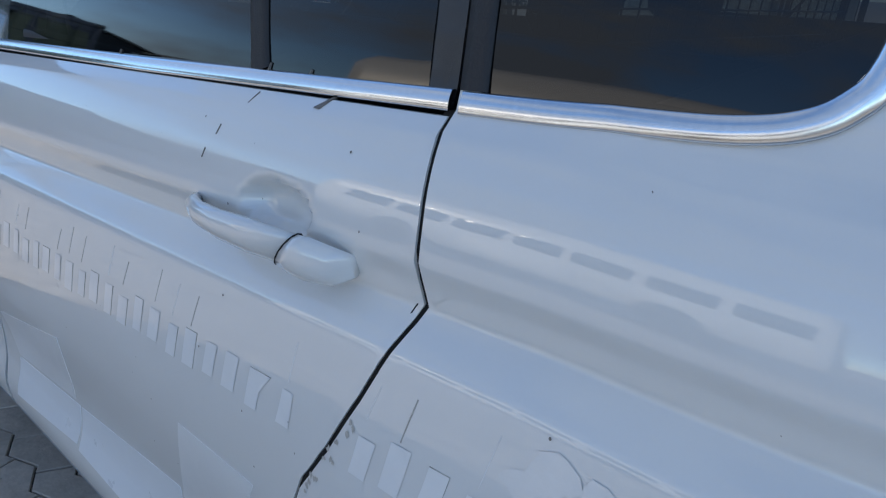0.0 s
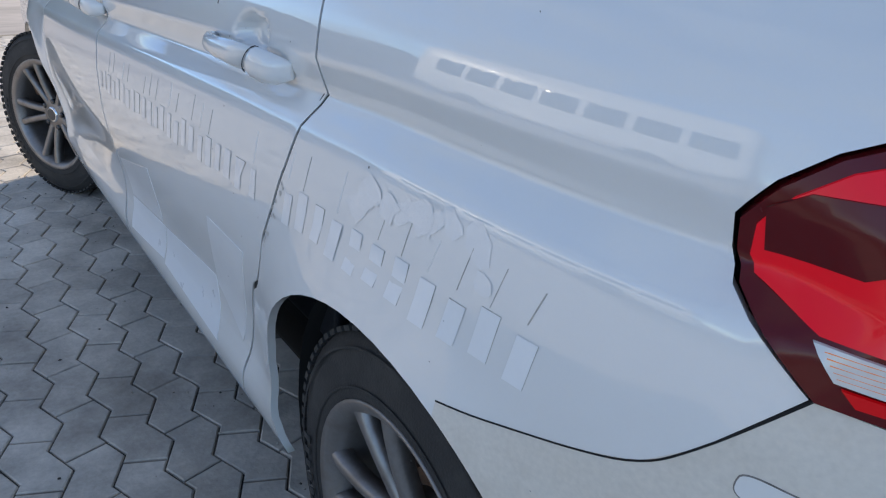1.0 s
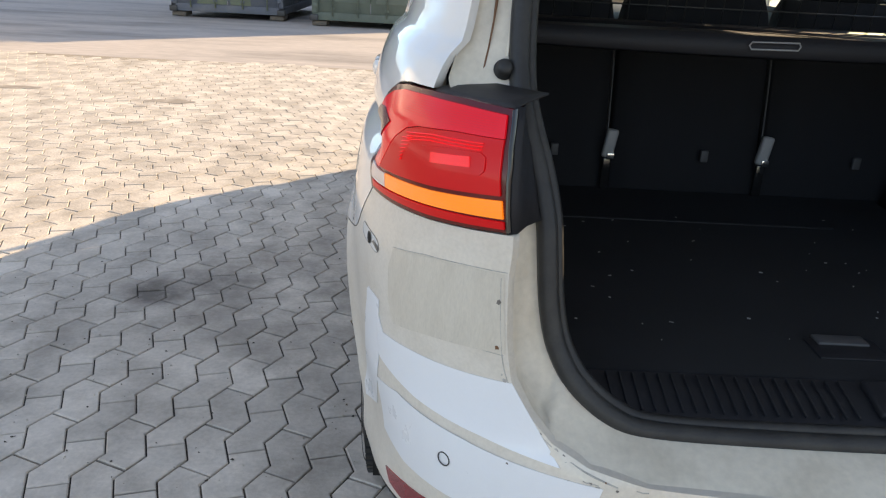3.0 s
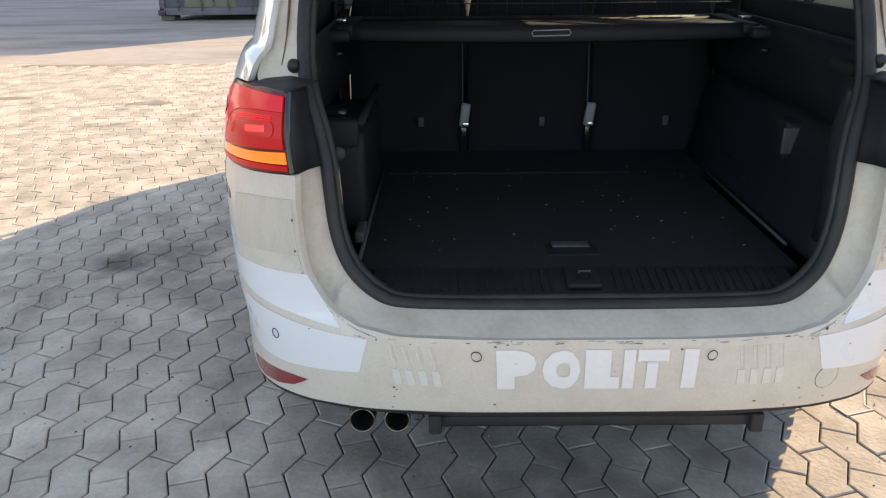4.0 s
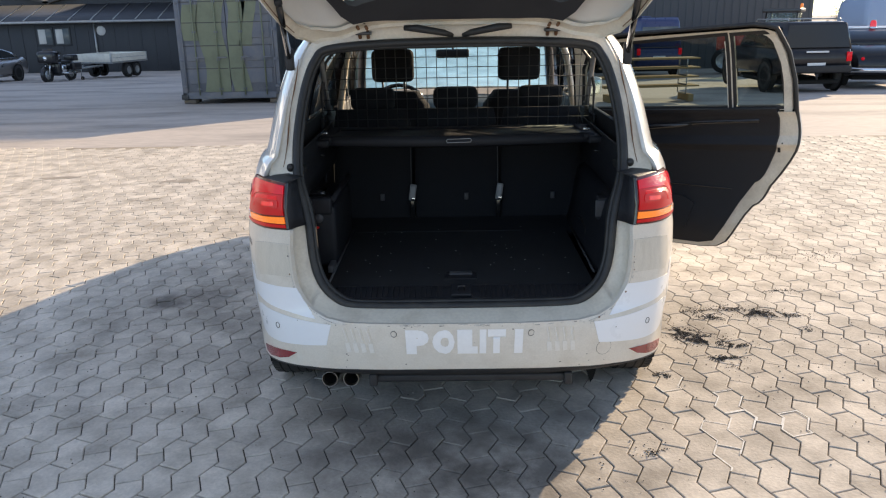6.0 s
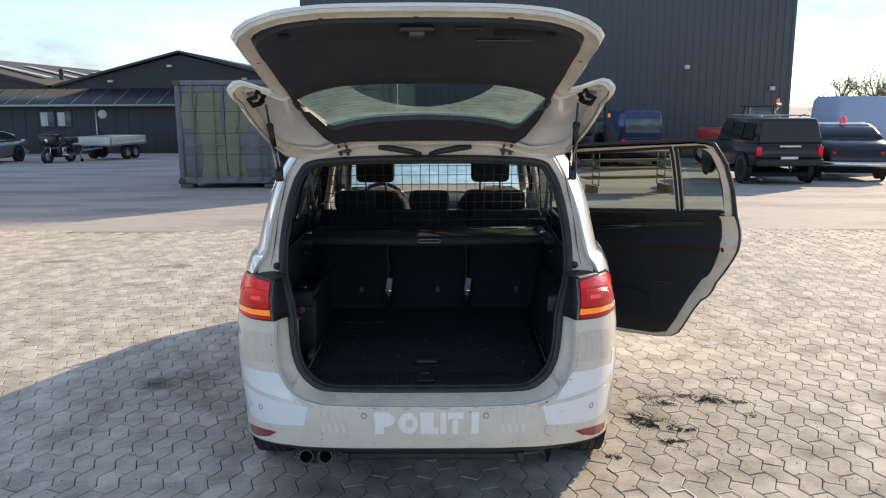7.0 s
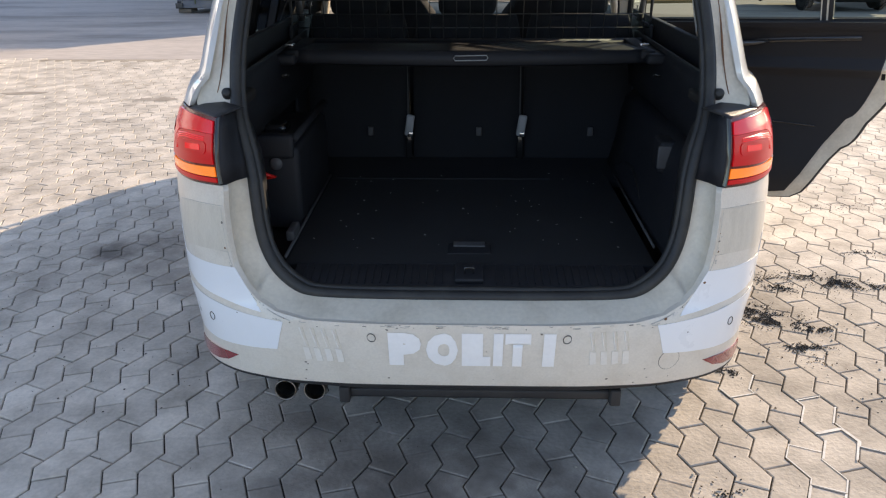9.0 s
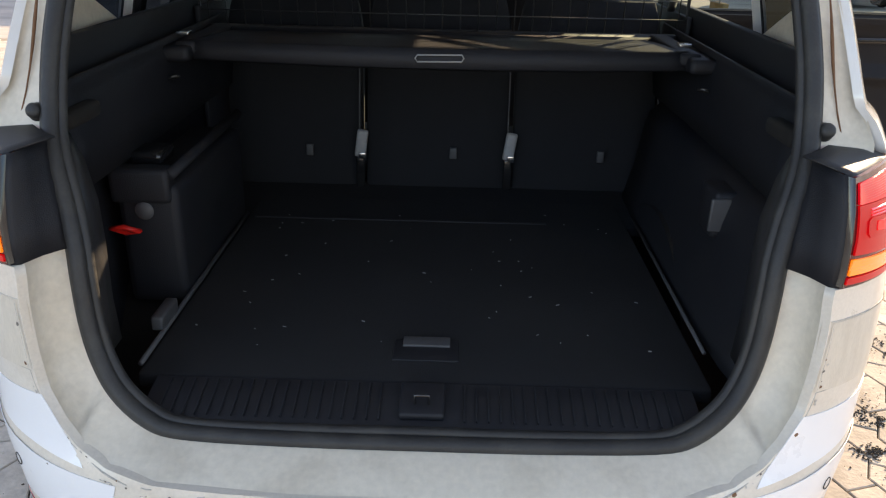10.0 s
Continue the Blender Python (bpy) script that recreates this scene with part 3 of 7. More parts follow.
for sg in SIDES:
    mir = sg < 0
    q = part("quarter_panel", skin_patch(quarter, [Q_WIN], mirror=mir), "paint", car)
    part("quarter_window", skin_patch(Q_WIN, fun=pane_skin, rim=0, mirror=mir), "glass_dark", q, "dark tinted glass")
    bm = strip([(1.683, 1.153), (1.684, 1.30), (1.684, 1.55)], .034, .002, side=sg)
    part("window_seal", bm, "black", q)
    bm = strip(bowed([(1.694, 1.1425), (1.576, 1.1432), (1.474, 1.1475), (1.42, 1.1525), (1.38, 1.161), (1.350, 1.176), (1.325, 1.204), (1.289, 1.29), (1.247, 1.39), (1.207, 1.48)]), .020, .006, side=sg, n_across=7)
    part("chrome_strip", bm, "chrome", q, "bright metal window strip")
    fd = part("front_door", skin_patch(front_door, fun=recess_skin(3.085), mirror=mir), "paint", car)
    handle(fd, 3.085, mir)
    fr = part("window_frame", skin_patch(FRAME if not mir else FRAME_R, [RD_GLASS, RD_GLASS2, FD_GLASS] if not mir else [FD_GLASS], lift=-.002, rim=.03, mirror=mir), "gloss_black", fd)
    part("window_pane", skin_patch(FD_GLASS, fun=pane_skin, rim=0, mirror=mir), "glass_clear", fd)
    part("chrome_strip", strip([(3.90, 1.139), (3.01, 1.1435)], .017, .007, side=sg), "chrome", fd)
    f = part("fender", skin_patch(fender, mirror=mir, step=.05), "paint", car)
    part("sill_panel", skin_patch(sill_s, mirror=mir), "paint", car)
    # cant rail and A-pillar
    part("roof_rail", skin_patch([(.86, 1.55), (.86, 1.618), (3.3, 1.618), (3.55, 1.545), (3.80, 1.38), (4.02, 1.16), (3.97, 1.137), (3.80, 1.30), (3.62, 1.42), (3.40, 1.50), (3.2, 1.545), (1.706, 1.545), (1.69, 1.60), (1.1, 1.602), (.88, 1.602)], mirror=mir), "paint", car)
rd = part("rear_door", skin_patch(rear_door, fun=recess_skin(1.872), step=.012, rim=.005), "paint", car)
handle(rd, 1.872, False)
part("window_pane", skin_patch(RD_GLASS, fun=pane_skin, rim=0), "glass_dark", rd, "dark tinted glass")
part("window_pane", skin_patch(RD_GLASS2, fun=pane_skin, rim=0), "glass_dark", rd, "dark tinted glass")
part("chrome_strip", strip([(2.99, 1.1435), (2.338, 1.1405), (2.01, 1.142), (1.708, 1.1435)], .019, .006, n_across=7), "chrome", rd, "bright metal window strip")
part("window_divider", strip([(2.036, 1.150), (2.068, 1.26), (2.104, 1.40), (2.13, 1.51)], .034, .003), "black", rd)

# black strips that stand in for the shade in the panel gaps and seams
for sg in SIDES:
    for nm, line in (("rear", GAP_RD), ("front", GAP_FD)):
        if sg < 0 and nm == "rear":
            continue
        part("gap_channel", strip(line, .03, -.0035, side=sg), "soot_shade", car)
    part("gap_channel", strip(bowed(SEAM), .0018, .0008, side=sg), "soot_shade", car)
# bumper, one piece round the tail
bump_half = [(0, .392), (.20, .392), (.40, .390), (.585, .380), (.72, .362), (.85, .338), (.98, .310), (1.08, .285)] + arch(188, 114) + SEAM[::-1] + \
    [(.945, .880), (.882, .883), (.782, .889), (.660, .900), (.632, .902), (.630, .848), (.622, .75), (.612, .690), (.585, .645), (.55, .610), (.50, .588), (.42, .577), (.2, .574), (0, .574)]
bump_full = bump_half + [(-s, z) for s, z in bump_half[::-1] if s > 0]
bumper = part("bumper", skin_patch(bump_full), "bumper", car, "dusty white bumper with removed lettering")
for sg in SIDES:
    # film left on the corners
    part("film_patch", skin_patch([(sg * s, z) for s, z in ((.610, .686), (.540, .582), (.66, .590), (.80, .592), (.92, .600), (1.0, .63), (.985, .70), (.945, .706), (.90, .655), (.80, .668))], lift=.0012, rim=.001), "film", bumper, "bluish white reflective film")
    part("film_patch", skin_patch([(sg * s, z) for s, z in ((.480, .566), (.510, .484), (.62, .470), (.74, .452), (.86, .440), (.95, .45), (.96, .55), (.86, .575), (.70, .576))], lift=.0012, rim=.001), "film", bumper, "bluish white reflective film")
    part("reflector", skin_patch([(sg * s, z) for s, z in ((.652, .429), (.70, .396), (.76, .372), (.84, .352), (.90, .352), (.93, .372), (.86, .392), (.78, .411), (.70, .425))], lift=.002, rim=.004), "reflector", bumper, "dull red reflector")
    part("side_film", skin_patch([(sg * s, z) for s, z in ((.975, .706), (.915, .706), (.93, .60), (1.0, .47), (1.10, .425), (1.107, .45))], lift=.0012, rim=.001), "film", bumper)
    part("dust_panel", skin_patch([(sg * s, z) for s, z in ((.866, .815), (.78, .833), (.70, .842), (.636, .846), (.629, .79), (.622, .728), (.69, .720), (.76, .710), (.855, .690), (.876, .72), (.880, .78))], lift=.0006, rim=0), "road_dust", bumper, "dust where film was peeled off")
    # panel crease under the lamp, its shade drawn as thin grey lines
    part("crease_line", strip([(.868, .817), (.78, .835), (.70, .844), (.632, .849)], .0011, .0006, side=sg), "glue", bumper)
    part("crease_line", strip([(.857, .690), (.76, .712), (.69, .722), (.625, .725)], .0010, .0006, side=sg), "glue", bumper)
    for s, z in ((.249, .538), (.737, .523)):
        c = skin(sg * s, z, -.0015)
        n = (skin(sg * s, z, -.02) - c).normalized()
        rot = n.to_track_quat('Z', 'Y').to_matrix().to_4x4()
        part("sensor_ring", lathe([(.0105, 0), (.0105, .0012), (.0122, .0012), (.0122, 0)], 20, Matrix.Translation(c) @ rot), "black", bumper)
ring = [(-.533 + .030 * math.cos(a), .460 + .030 * math.sin(a)) for a in np.linspace(0, 2 * math.pi, 33)]
part("tow_cover", skin_patch(ring[:-1], lift=.0006, rim=0, edge=.02), "bumper", bumper)
part("cover_seam", strip(ring, .0013, .0009), "gum", bumper)

# letters left on the bumper
BARS = [(-.207, -.122, "P"), (-.110, -.014, "O"), (-.006, .056, "L"), (.062, .087, "I"), (.092, .158, "T"), (.190, .221, "I")]


def letter(ch, s0, s1, z0, z1, fun, lift=.0018, bold=.035):
    """One letter of the built-in font, stretched to its box and laid on a surface."""
    cu = bpy.data.curves.new("letter", 'FONT')
    cu.body, cu.size, cu.offset, cu.resolution_u = ch, 1.0, bold, 3
    ob = bpy.data.objects.new("letter", cu)
    scene.collection.objects.link(ob)
    bpy.context.view_layer.update()
    me = bpy.data.meshes.new_from_object(ob.evaluated_get(bpy.context.evaluated_depsgraph_get()))
    bpy.data.objects.remove(ob)
    bpy.data.curves.remove(cu)
    bm = bmesh.new()
    bm.from_mesh(me)
    bpy.data.meshes.remove(me)
    bmesh.ops.triangulate(bm, faces=bm.faces)
    bmesh.ops.subdivide_edges(bm, edges=[e for e in bm.edges if e.calc_length() > .12], cuts=5, use_grid_fill=True)
    bmesh.ops.triangulate(bm, faces=bm.faces)
    xs, ys = [v.co.x for v in bm.verts], [v.co.y for v in bm.verts]
    for v in bm.verts:
        q, r = (v.co.x - min(xs)) / (max(xs) - min(xs)), (v.co.y - min(ys)) / (max(ys) - min(ys))
        v.co = fun(s0 + (s1 - s0) * q, z0 + (z1 - z0) * r, -lift)
    bmesh.ops.recalc_face_normals(bm, faces=bm.faces)
    return bm


for a, b, ch in BARS:
    part("letter", letter(ch, -a, -b, .459, .553, skin, bold=.09 if ch != "I" else .05), "letter", bumper, "pale letter, cleaner paint left by film")
# crest marks beside the letters
for sg in SIDES:
    for k in range(4):
        s = sg * .372 + .029 * k - .046
        part("film_mark", skin_patch([(s, .463 + .003 * (k % 2)), (s + .017, .462), (s + .021, .502), (s + .005, .500)], lift=.0014, rim=.001, edge=.01, grid=False), "faint", bumper)
        part("film_ridge", strip([(s + .013, .506), (s + .024, .556)], .0035, .0015), "faint", bumper)
        part("film_ridge", strip([(s + .005, .504), (s + .016, .557)], .0022, .0013), "cream", bumper)
# chips on the bumper's edge
for k in range(26):
    s = random.uniform(-.62, .62)
    z = random.choice((random.uniform(.560, .572), random.uniform(.395, .43), random.uniform(.41, .56)))
    r = random.uniform(.0012, .0035)
    o = [(s + r * random.uniform(.6, 1.6) * math.cos(q), z + r * random.uniform(.5, 1) * math.sin(q)) for q in np.linspace(0, 5.4, 7)]
    part("paint_chip", skin_patch(o, lift=.0010, rim=0, edge=.02, grid=False), "gum", bumper)

# grime along the loading edge and the corners of the flange
for k in range(46):
    s, z = random.uniform(-.56, .56), random.uniform(.565, .5725)
    w = random.uniform(.004, .022)
    part("edge_grime", strip([(s, z), (s + w * .5, z + random.uniform(-.002, .002)), (s + w, z + random.uniform(-.0015, .0015))], random.uniform(.0008, .0020), .0008), random.choice(("glue", "glue", "gum")), bumper)
for sg in SIDES:
    rim_path = [(.46, .571), (.515, .587), (.562, .614), (.597, .652), (.622, .700), (.632, .76), (.640, .84)]
    part("edge_grime", strip(bowed(rim_path), .0016, .0007, side=sg), "glue", bumper)
    for k in range(14):
        q = random.uniform(.05, .95) * (len(rim_path) - 1)
        a, b = rim_path[int(q)], rim_path[int(q) + 1]
        s, z, r = a[0] + (b[0] - a[0]) * (q % 1) + random.uniform(-.002, .010), a[1] + (b[1] - a[1]) * (q % 1), random.uniform(.0012, .004)
        part("paint_chip", skin_patch([(sg * (s + r * random.uniform(.6, 1.5) * math.cos(t)), z + r * random.uniform(.6, 1.3) * math.sin(t)) for t in np.linspace(0, 5.4, 7)], lift=.0010, rim=0, edge=.02, grid=False), random.choice(("gum", "glue", "rust")), bumper)
# marks on the flank left by the removed film
for k in range(36):
    s = 1.215 + .0485 * k
    if any(abs(s - g) < .03 for g in (2.97,)):
        continue
    z0 = .776 + .004 * math.sin(k * 1.7)
    h, w = .052 + .004 * math.sin(k * 2.3), .026 + .003 * math.sin(k * 3.1)
    if 1.71 < s < 1.80:
        continue
    part("film_mark", skin_patch([(s + .014, z0), (s + .014 + w, z0), (s + w, z0 + h), (s, z0 + h)], lift=.0008, rim=0, edge=.03, grid=False), "ghost", car)
    if random.random() < .45:
        part("glue_line", strip([(s + .014, z0), (s, z0 + h)], .0008, .0006), "glue", car)
    if random.random() < .25:
        part("glue_line", strip([(s, z0 + h), (s + w, z0 + h)], .0009, .0006), "glue", car)
    if random.random() < .6:
        part("glue_line", strip([(s + .016, .838 + random.uniform(-.004, .004)), (s + .002, .884 + random.uniform(-.012, .006))], random.choice((.0007, .0010, .0015)), .0006), "glue" if random.random() < .6 else "ghost", car)
for o, m in (([(2.882, .424), (2.559, .451), (2.584, .357), (2.903, .326)], "film"), ([(2.552, .451), (2.170, .490), (2.185, .330), (2.575, .348)], "film"),
             ([(2.110, .656), (1.925, .650), (2.045, .400), (2.165, .475)], "ghost"), ([(2.930, .525), (2.562, .619), (2.575, .458), (2.880, .430)], "ghost")):
    part("film_mark", skin_patch(o, lift=.0009, rim=.001), m, car)
for k in range(60):
    s, z = random.uniform(1.1, 2.9), random.uniform(.45, 1.12)
    if abs(s - 1.70) < .05:
        continue
    r = random.uniform(.0005, .0015)
    part("tar_speck", skin_patch([(s + r * math.cos(a), z + r * 1.2 * math.sin(a)) for a in np.linspace(0, 5.2, 6)], lift=.0009, rim=0, edge=.02, grid=False), "gum", car)
for s, z in ((1.90, 1.12), (2.02, 1.115), (2.06, 1.075), (2.08, 1.045), (1.94, 1.145), (2.02, 1.148), (2.42, 1.145)):
    part("dirt_streak", strip([(s, z), (s - .004, z + .012)], .0020, .0012), "gum", car)
for k in range(14):
    q = random.random()
    s, z = 1.735 + .085 * q + random.uniform(-.012, .004), .838 - .135 * q + random.uniform(-.004, .004)
    part("grime_spot", skin_patch([(s + random.uniform(.0012, .004) * math.cos(a), z + random.uniform(.0012, .006) * math.sin(a)) for a in np.linspace(0, 5.4, 8)], lift=.0007, rim=0, edge=.02, grid=False), "glue", car)
# wrinkled remnants of film above the rear wheel
for k in range(13):
    s, z, r = random.uniform(1.27, 1.54), random.uniform(.842, .900), random.uniform(.010, .026)
    lean = random.uniform(-.5, .5)
    o = [(s + r * random.uniform(.55, 1.1) * math.cos(a) + lean * r * math.sin(a), z + r * random.uniform(.5, .95) * math.sin(a)) for a in np.linspace(0, 5.7, 11)]
    part("film_remnant", skin_patch(o, lift=.0005 + .00006 * k, rim=0, edge=.02, grid=False), "wrinkled_film", car)
# trim left bare by a missing reflector on the corner
oval = [(.977 + .050 * abs(math.cos(a)) ** .45 * (1 if math.cos(a) > 0 else -1) - .006 * math.sin(a), .797 + .0125 * abs(math.sin(a)) ** .6 * (1 if math.sin(a) > 0 else -1) + .005 * math.cos(a)) for a in np.linspace(0, 2 * math.pi, 33)[:-1]]
part("trim_bed", skin_patch(oval, lift=.0007, rim=0, edge=.02, grid=False), "paint", bumper)
part("trim_scar", strip(oval + oval[:1], .0011, .0010), "gum", bumper, "dark outline of a missing side trim")
part("trim_hole", skin_patch([(.975 + .011 * math.cos(a), .797 + .011 * math.sin(a)) for a in np.linspace(0, 5.8, 14)], lift=.002, rim=0, edge=.02, grid=False), "soot_shade", bumper)
part("trim_scar", skin_patch([(.960, .795), (.945, .793), (.928, .788), (.922, .793), (.930, .798), (.948, .801)], lift=.0016, rim=0, edge=.02, grid=False), "gum", bumper)
# ---- tail lamps ----
for sg in SIDES:
    mir = sg < 0
    lamp = part("tail_lamp", skin_patch(LAMP_OUT + LAMP_IN + LAMP_BOT, lift=.003, rim=.016, step=.014, mirror=mir), "red_dark", car, "red tail lamp with lit amber band")

    def up(pts, lift, name, material, parent=lamp):
        return part(name, skin_patch(pts, lift=lift, rim=.003, edge=.012, step=.014, mirror=mir), material, parent)

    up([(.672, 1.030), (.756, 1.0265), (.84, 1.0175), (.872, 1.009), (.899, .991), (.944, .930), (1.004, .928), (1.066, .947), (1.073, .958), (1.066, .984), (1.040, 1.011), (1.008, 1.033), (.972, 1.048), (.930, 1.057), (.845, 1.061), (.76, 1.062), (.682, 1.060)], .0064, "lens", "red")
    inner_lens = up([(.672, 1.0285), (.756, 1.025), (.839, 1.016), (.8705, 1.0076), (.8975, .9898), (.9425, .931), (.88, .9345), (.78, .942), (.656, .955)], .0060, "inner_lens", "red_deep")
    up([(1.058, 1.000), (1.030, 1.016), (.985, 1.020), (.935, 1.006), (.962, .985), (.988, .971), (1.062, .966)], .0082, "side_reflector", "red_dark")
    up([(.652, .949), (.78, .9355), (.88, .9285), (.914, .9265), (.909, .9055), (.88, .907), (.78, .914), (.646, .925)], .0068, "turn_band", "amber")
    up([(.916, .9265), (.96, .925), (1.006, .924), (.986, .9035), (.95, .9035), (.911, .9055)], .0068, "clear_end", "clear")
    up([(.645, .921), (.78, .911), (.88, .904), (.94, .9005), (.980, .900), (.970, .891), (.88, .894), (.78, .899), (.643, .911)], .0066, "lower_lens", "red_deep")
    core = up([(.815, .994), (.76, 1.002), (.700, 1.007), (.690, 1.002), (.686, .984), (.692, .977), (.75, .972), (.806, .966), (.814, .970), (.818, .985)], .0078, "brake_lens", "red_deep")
    up([(.790, .990), (.715, .999), (.710, .985), (.786, .976)], .0088, "brake_core", "red_glow", core)
    # rows of small bars along the C-shaped guide, their red glow put into the material
    for k in range(3):
        z = -.0045 * k
        part("light_bar", strip([(.866 - .004 * k, 1.003 + z), (.80, 1.013 + z), (.70, 1.019 + z)], .0022, .0088, side=sg), "red_glow", inner_lens)
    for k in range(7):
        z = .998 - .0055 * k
        part("light_bar", strip([(.874 - .0012 * k, z - .004), (.846 + .003 * k, z)], .0020, .0086, side=sg), "red_glow", inner_lens)
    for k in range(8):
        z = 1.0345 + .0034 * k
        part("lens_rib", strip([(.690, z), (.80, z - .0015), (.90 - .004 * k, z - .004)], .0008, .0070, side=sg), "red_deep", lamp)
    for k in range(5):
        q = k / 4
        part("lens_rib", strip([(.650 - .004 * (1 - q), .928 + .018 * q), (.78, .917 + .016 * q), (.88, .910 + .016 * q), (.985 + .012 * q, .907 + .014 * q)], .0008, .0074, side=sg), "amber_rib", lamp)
    # black rim round the lens
    part("lamp_gasket", strip(LAMP_IN[2:] , .005, .0045, side=sg), "gloss_black", lamp)

# ---- flange round the tailgate opening ----
APER = [(0, .112, .604), (.20, .113, .604), (.393, .120, .607), (.458, .132, .622), (.512, .152, .661), (.544, .172, .712), (.560, .186, .775), (.568, .200, .85), (.574, .215, .905), (.590, .240, .97),
        (.612, .270, 1.04), (.622, .302, 1.10), (.622, .345, 1.20), (.608, .398, 1.32), (.585, .442, 1.42), (.555, .474, 1.49), (.505, .492, 1.53), (.30, .478, 1.548), (0, .470, 1.553)]
EDGE = [(0, .574), (.2, .574), (.42, .577), (.50, .588), (.55, .610), (.585, .645), (.612, .690), (.622, .75), (.630, .848), (.640, .902),
        (.70, 1.0), (.82, 1.068), (.852, 1.12), (.853, 1.25), (.856, 1.40), (.862, 1.55), (.80, 1.602), (.40, 1.612), (0, 1.615)]


def smooth3(pts, k=5):
    """Catmull-Rom through 3D points."""
    P = [Vector(p) for p in pts]
    out = []
    for i in range(len(P) - 1):
        a, b, c, d = P[max(i - 1, 0)], P[i], P[i + 1], P[min(i + 2, len(P) - 1)]
        for j in range(k):
            t = j / k
            out.append(.5 * ((2 * b) + (c - a) * t + (2 * a - 5 * b + 4 * c - d) * t * t + (3 * b - a - 3 * c + d) * t ** 3))
    out.append(P[-1])
    return out


aper_l = smooth3([(-x, y, z) for x, y, z in APER])
edge_l = smooth3([skin(s, z, .010 + .045 * max(0.0, 1 - abs(z - .995) / .085)) for s, z in EDGE])
aper = [Vector((-p.x, p.y, p.z)) for p in aper_l[::-1]][:-1] + aper_l
edge = [Vector((-p.x, p.y, p.z)) for p in edge_l[::-1]][:-1] + edge_l
rows = []
for e, a in zip(edge, aper):
    inn = Vector((0, .35, 1.05))
    d = a - e
    step = Vector((0, min(.045, .5 * d.y), 0)) if e.z > .62 else Vector((0, .03, .012))
    rows.append([e, e + step * .35 + d * .03, e + step + d * .10, e + d * .45 + step * .75, e + d * .80 + step * .45, a, a + Vector((0, .015, 0))])
bm = loft(rows)
bmesh.ops.recalc_face_normals(bm, faces=bm.faces)
part("tailgate_flange", bm, "cream", car, "grimy cream painted door flange")
seal_path = [p + Vector((0, -.004, 0)) for p in aper[:-1]]
part("tailgate_seal", tube(seal_path, .016, 8, closed=True, flat=1.0), "rubber", car)
part("tailgate_seal_lip", tube([p + (Vector((0, .33, 1.07)) - p).normalized() * .016 + Vector((0, .006, 0)) for p in seal_path], .010, 6, closed=True), "rubber", car)
for sg in SIDES:
    # black mount beside each lamp, its cap, stop buffer, strut foot, screw
    rowsm = []
    for z, q in ((.902, .640), (.95, .646), (1.0, .655), (1.04, .667), (1.070, .676)):
        p0, p1 = skin(sg * (q + .004), z, .002), skin(sg * (q - .004), z, .011)
        e = min(aper_l, key=lambda p: abs(p.z - z) + (9 if p.x > -.5 else 0))
        e = Vector((-sg * e.x * -1, e.y, z))
        e.x = abs(e.x) * (1 if p0.x > 0 else -1)
        rowsm.append([p0, p1, p1.lerp(e, .30) + Vector((0, .010, 0)), p1.lerp(e, .65) + Vector((0, .004, 0)), e + Vector((0, -.006, 0))])
    bm = loft(rowsm)
    bmesh.ops.recalc_face_normals(bm, faces=bm.faces)
    part("lamp_mount", solidify(bm, .003), "trim", car)
    # black shelf on top of the lamp
    cap = loft([[skin(sg * q, z, d) for z, d in ((1.0685, .001), (1.073, .010), (1.078, .035), (1.082, .065))] for q in (.676, .70, .74, .78, .815, .845)])
    bmesh.ops.recalc_face_normals(cap, faces=cap.faces)
    part("lamp_shelf", solidify(cap, .003), "black", car)
    buf = Matrix.Translation((sg * .645, .297, 1.104)) @ Matrix.Rotation(radians(66), 4, 'X')
    part("stop_buffer", lathe([(.0, .014), (.008, .014), (.0125, .009), (.0135, -.004), (.016, -.006)], 18, buf), "rubber", car)
    for dz in (.926, 1.03):
        part("screw_head", lathe([(0, .003), (.004, .003), (.005, 0)], 10, Matrix.Translation((sg * -.628, .203 + .08 * (dz - .9), dz)) @ Matrix.Rotation(radians(90), 4, 'X')), "steel", car)
    run = [(sg * (-.676 + .055 * q + .003 * math.sin(9 * q)), .308 + .165 * q, 1.095 + .40 * q) for q in np.linspace(0, 1, 12)]
    part("rust_run", tube(run, [.0022 + .001 * math.sin(5 * k) for k in range(12)], 5), "rust", car)
part("sill_guard", loft([[Vector((x, .128 + .05 * abs(x) ** 2, .606)), Vector((x, .150, .622)), Vector((x, .19, .634)), Vector((x, .235, .640))] for x in np.linspace(-.48, .48, 25)]), "trim", car, "black ribbed loading sill")
for k in range(44):
    x = -.45 + .9 * k / 43
    if abs(x) < .065:
        continue
    part("sill_rib", box((x, .185, .634), (.003, .085, .006), .001, Matrix.Translation((0, .185, .634)) @ Matrix.Rotation(radians(11), 4, 'X') @ Matrix.Translation((0, -.185, -.634))), "trim", car)
part("latch_housing", box((0, .185, .637), (.078, .080, .014), .005, Matrix.Translation((0, .185, .637)) @ Matrix.Rotation(radians(11), 4, 'X') @ Matrix.Translation((0, -.185, -.637))), "trim", car)
part("latch_striker", tube([(-.012, .165, .645), (-.012, .165, .662), (.012, .165, .662), (.012, .165, .645)], .003, 8), "gloss_black", car)

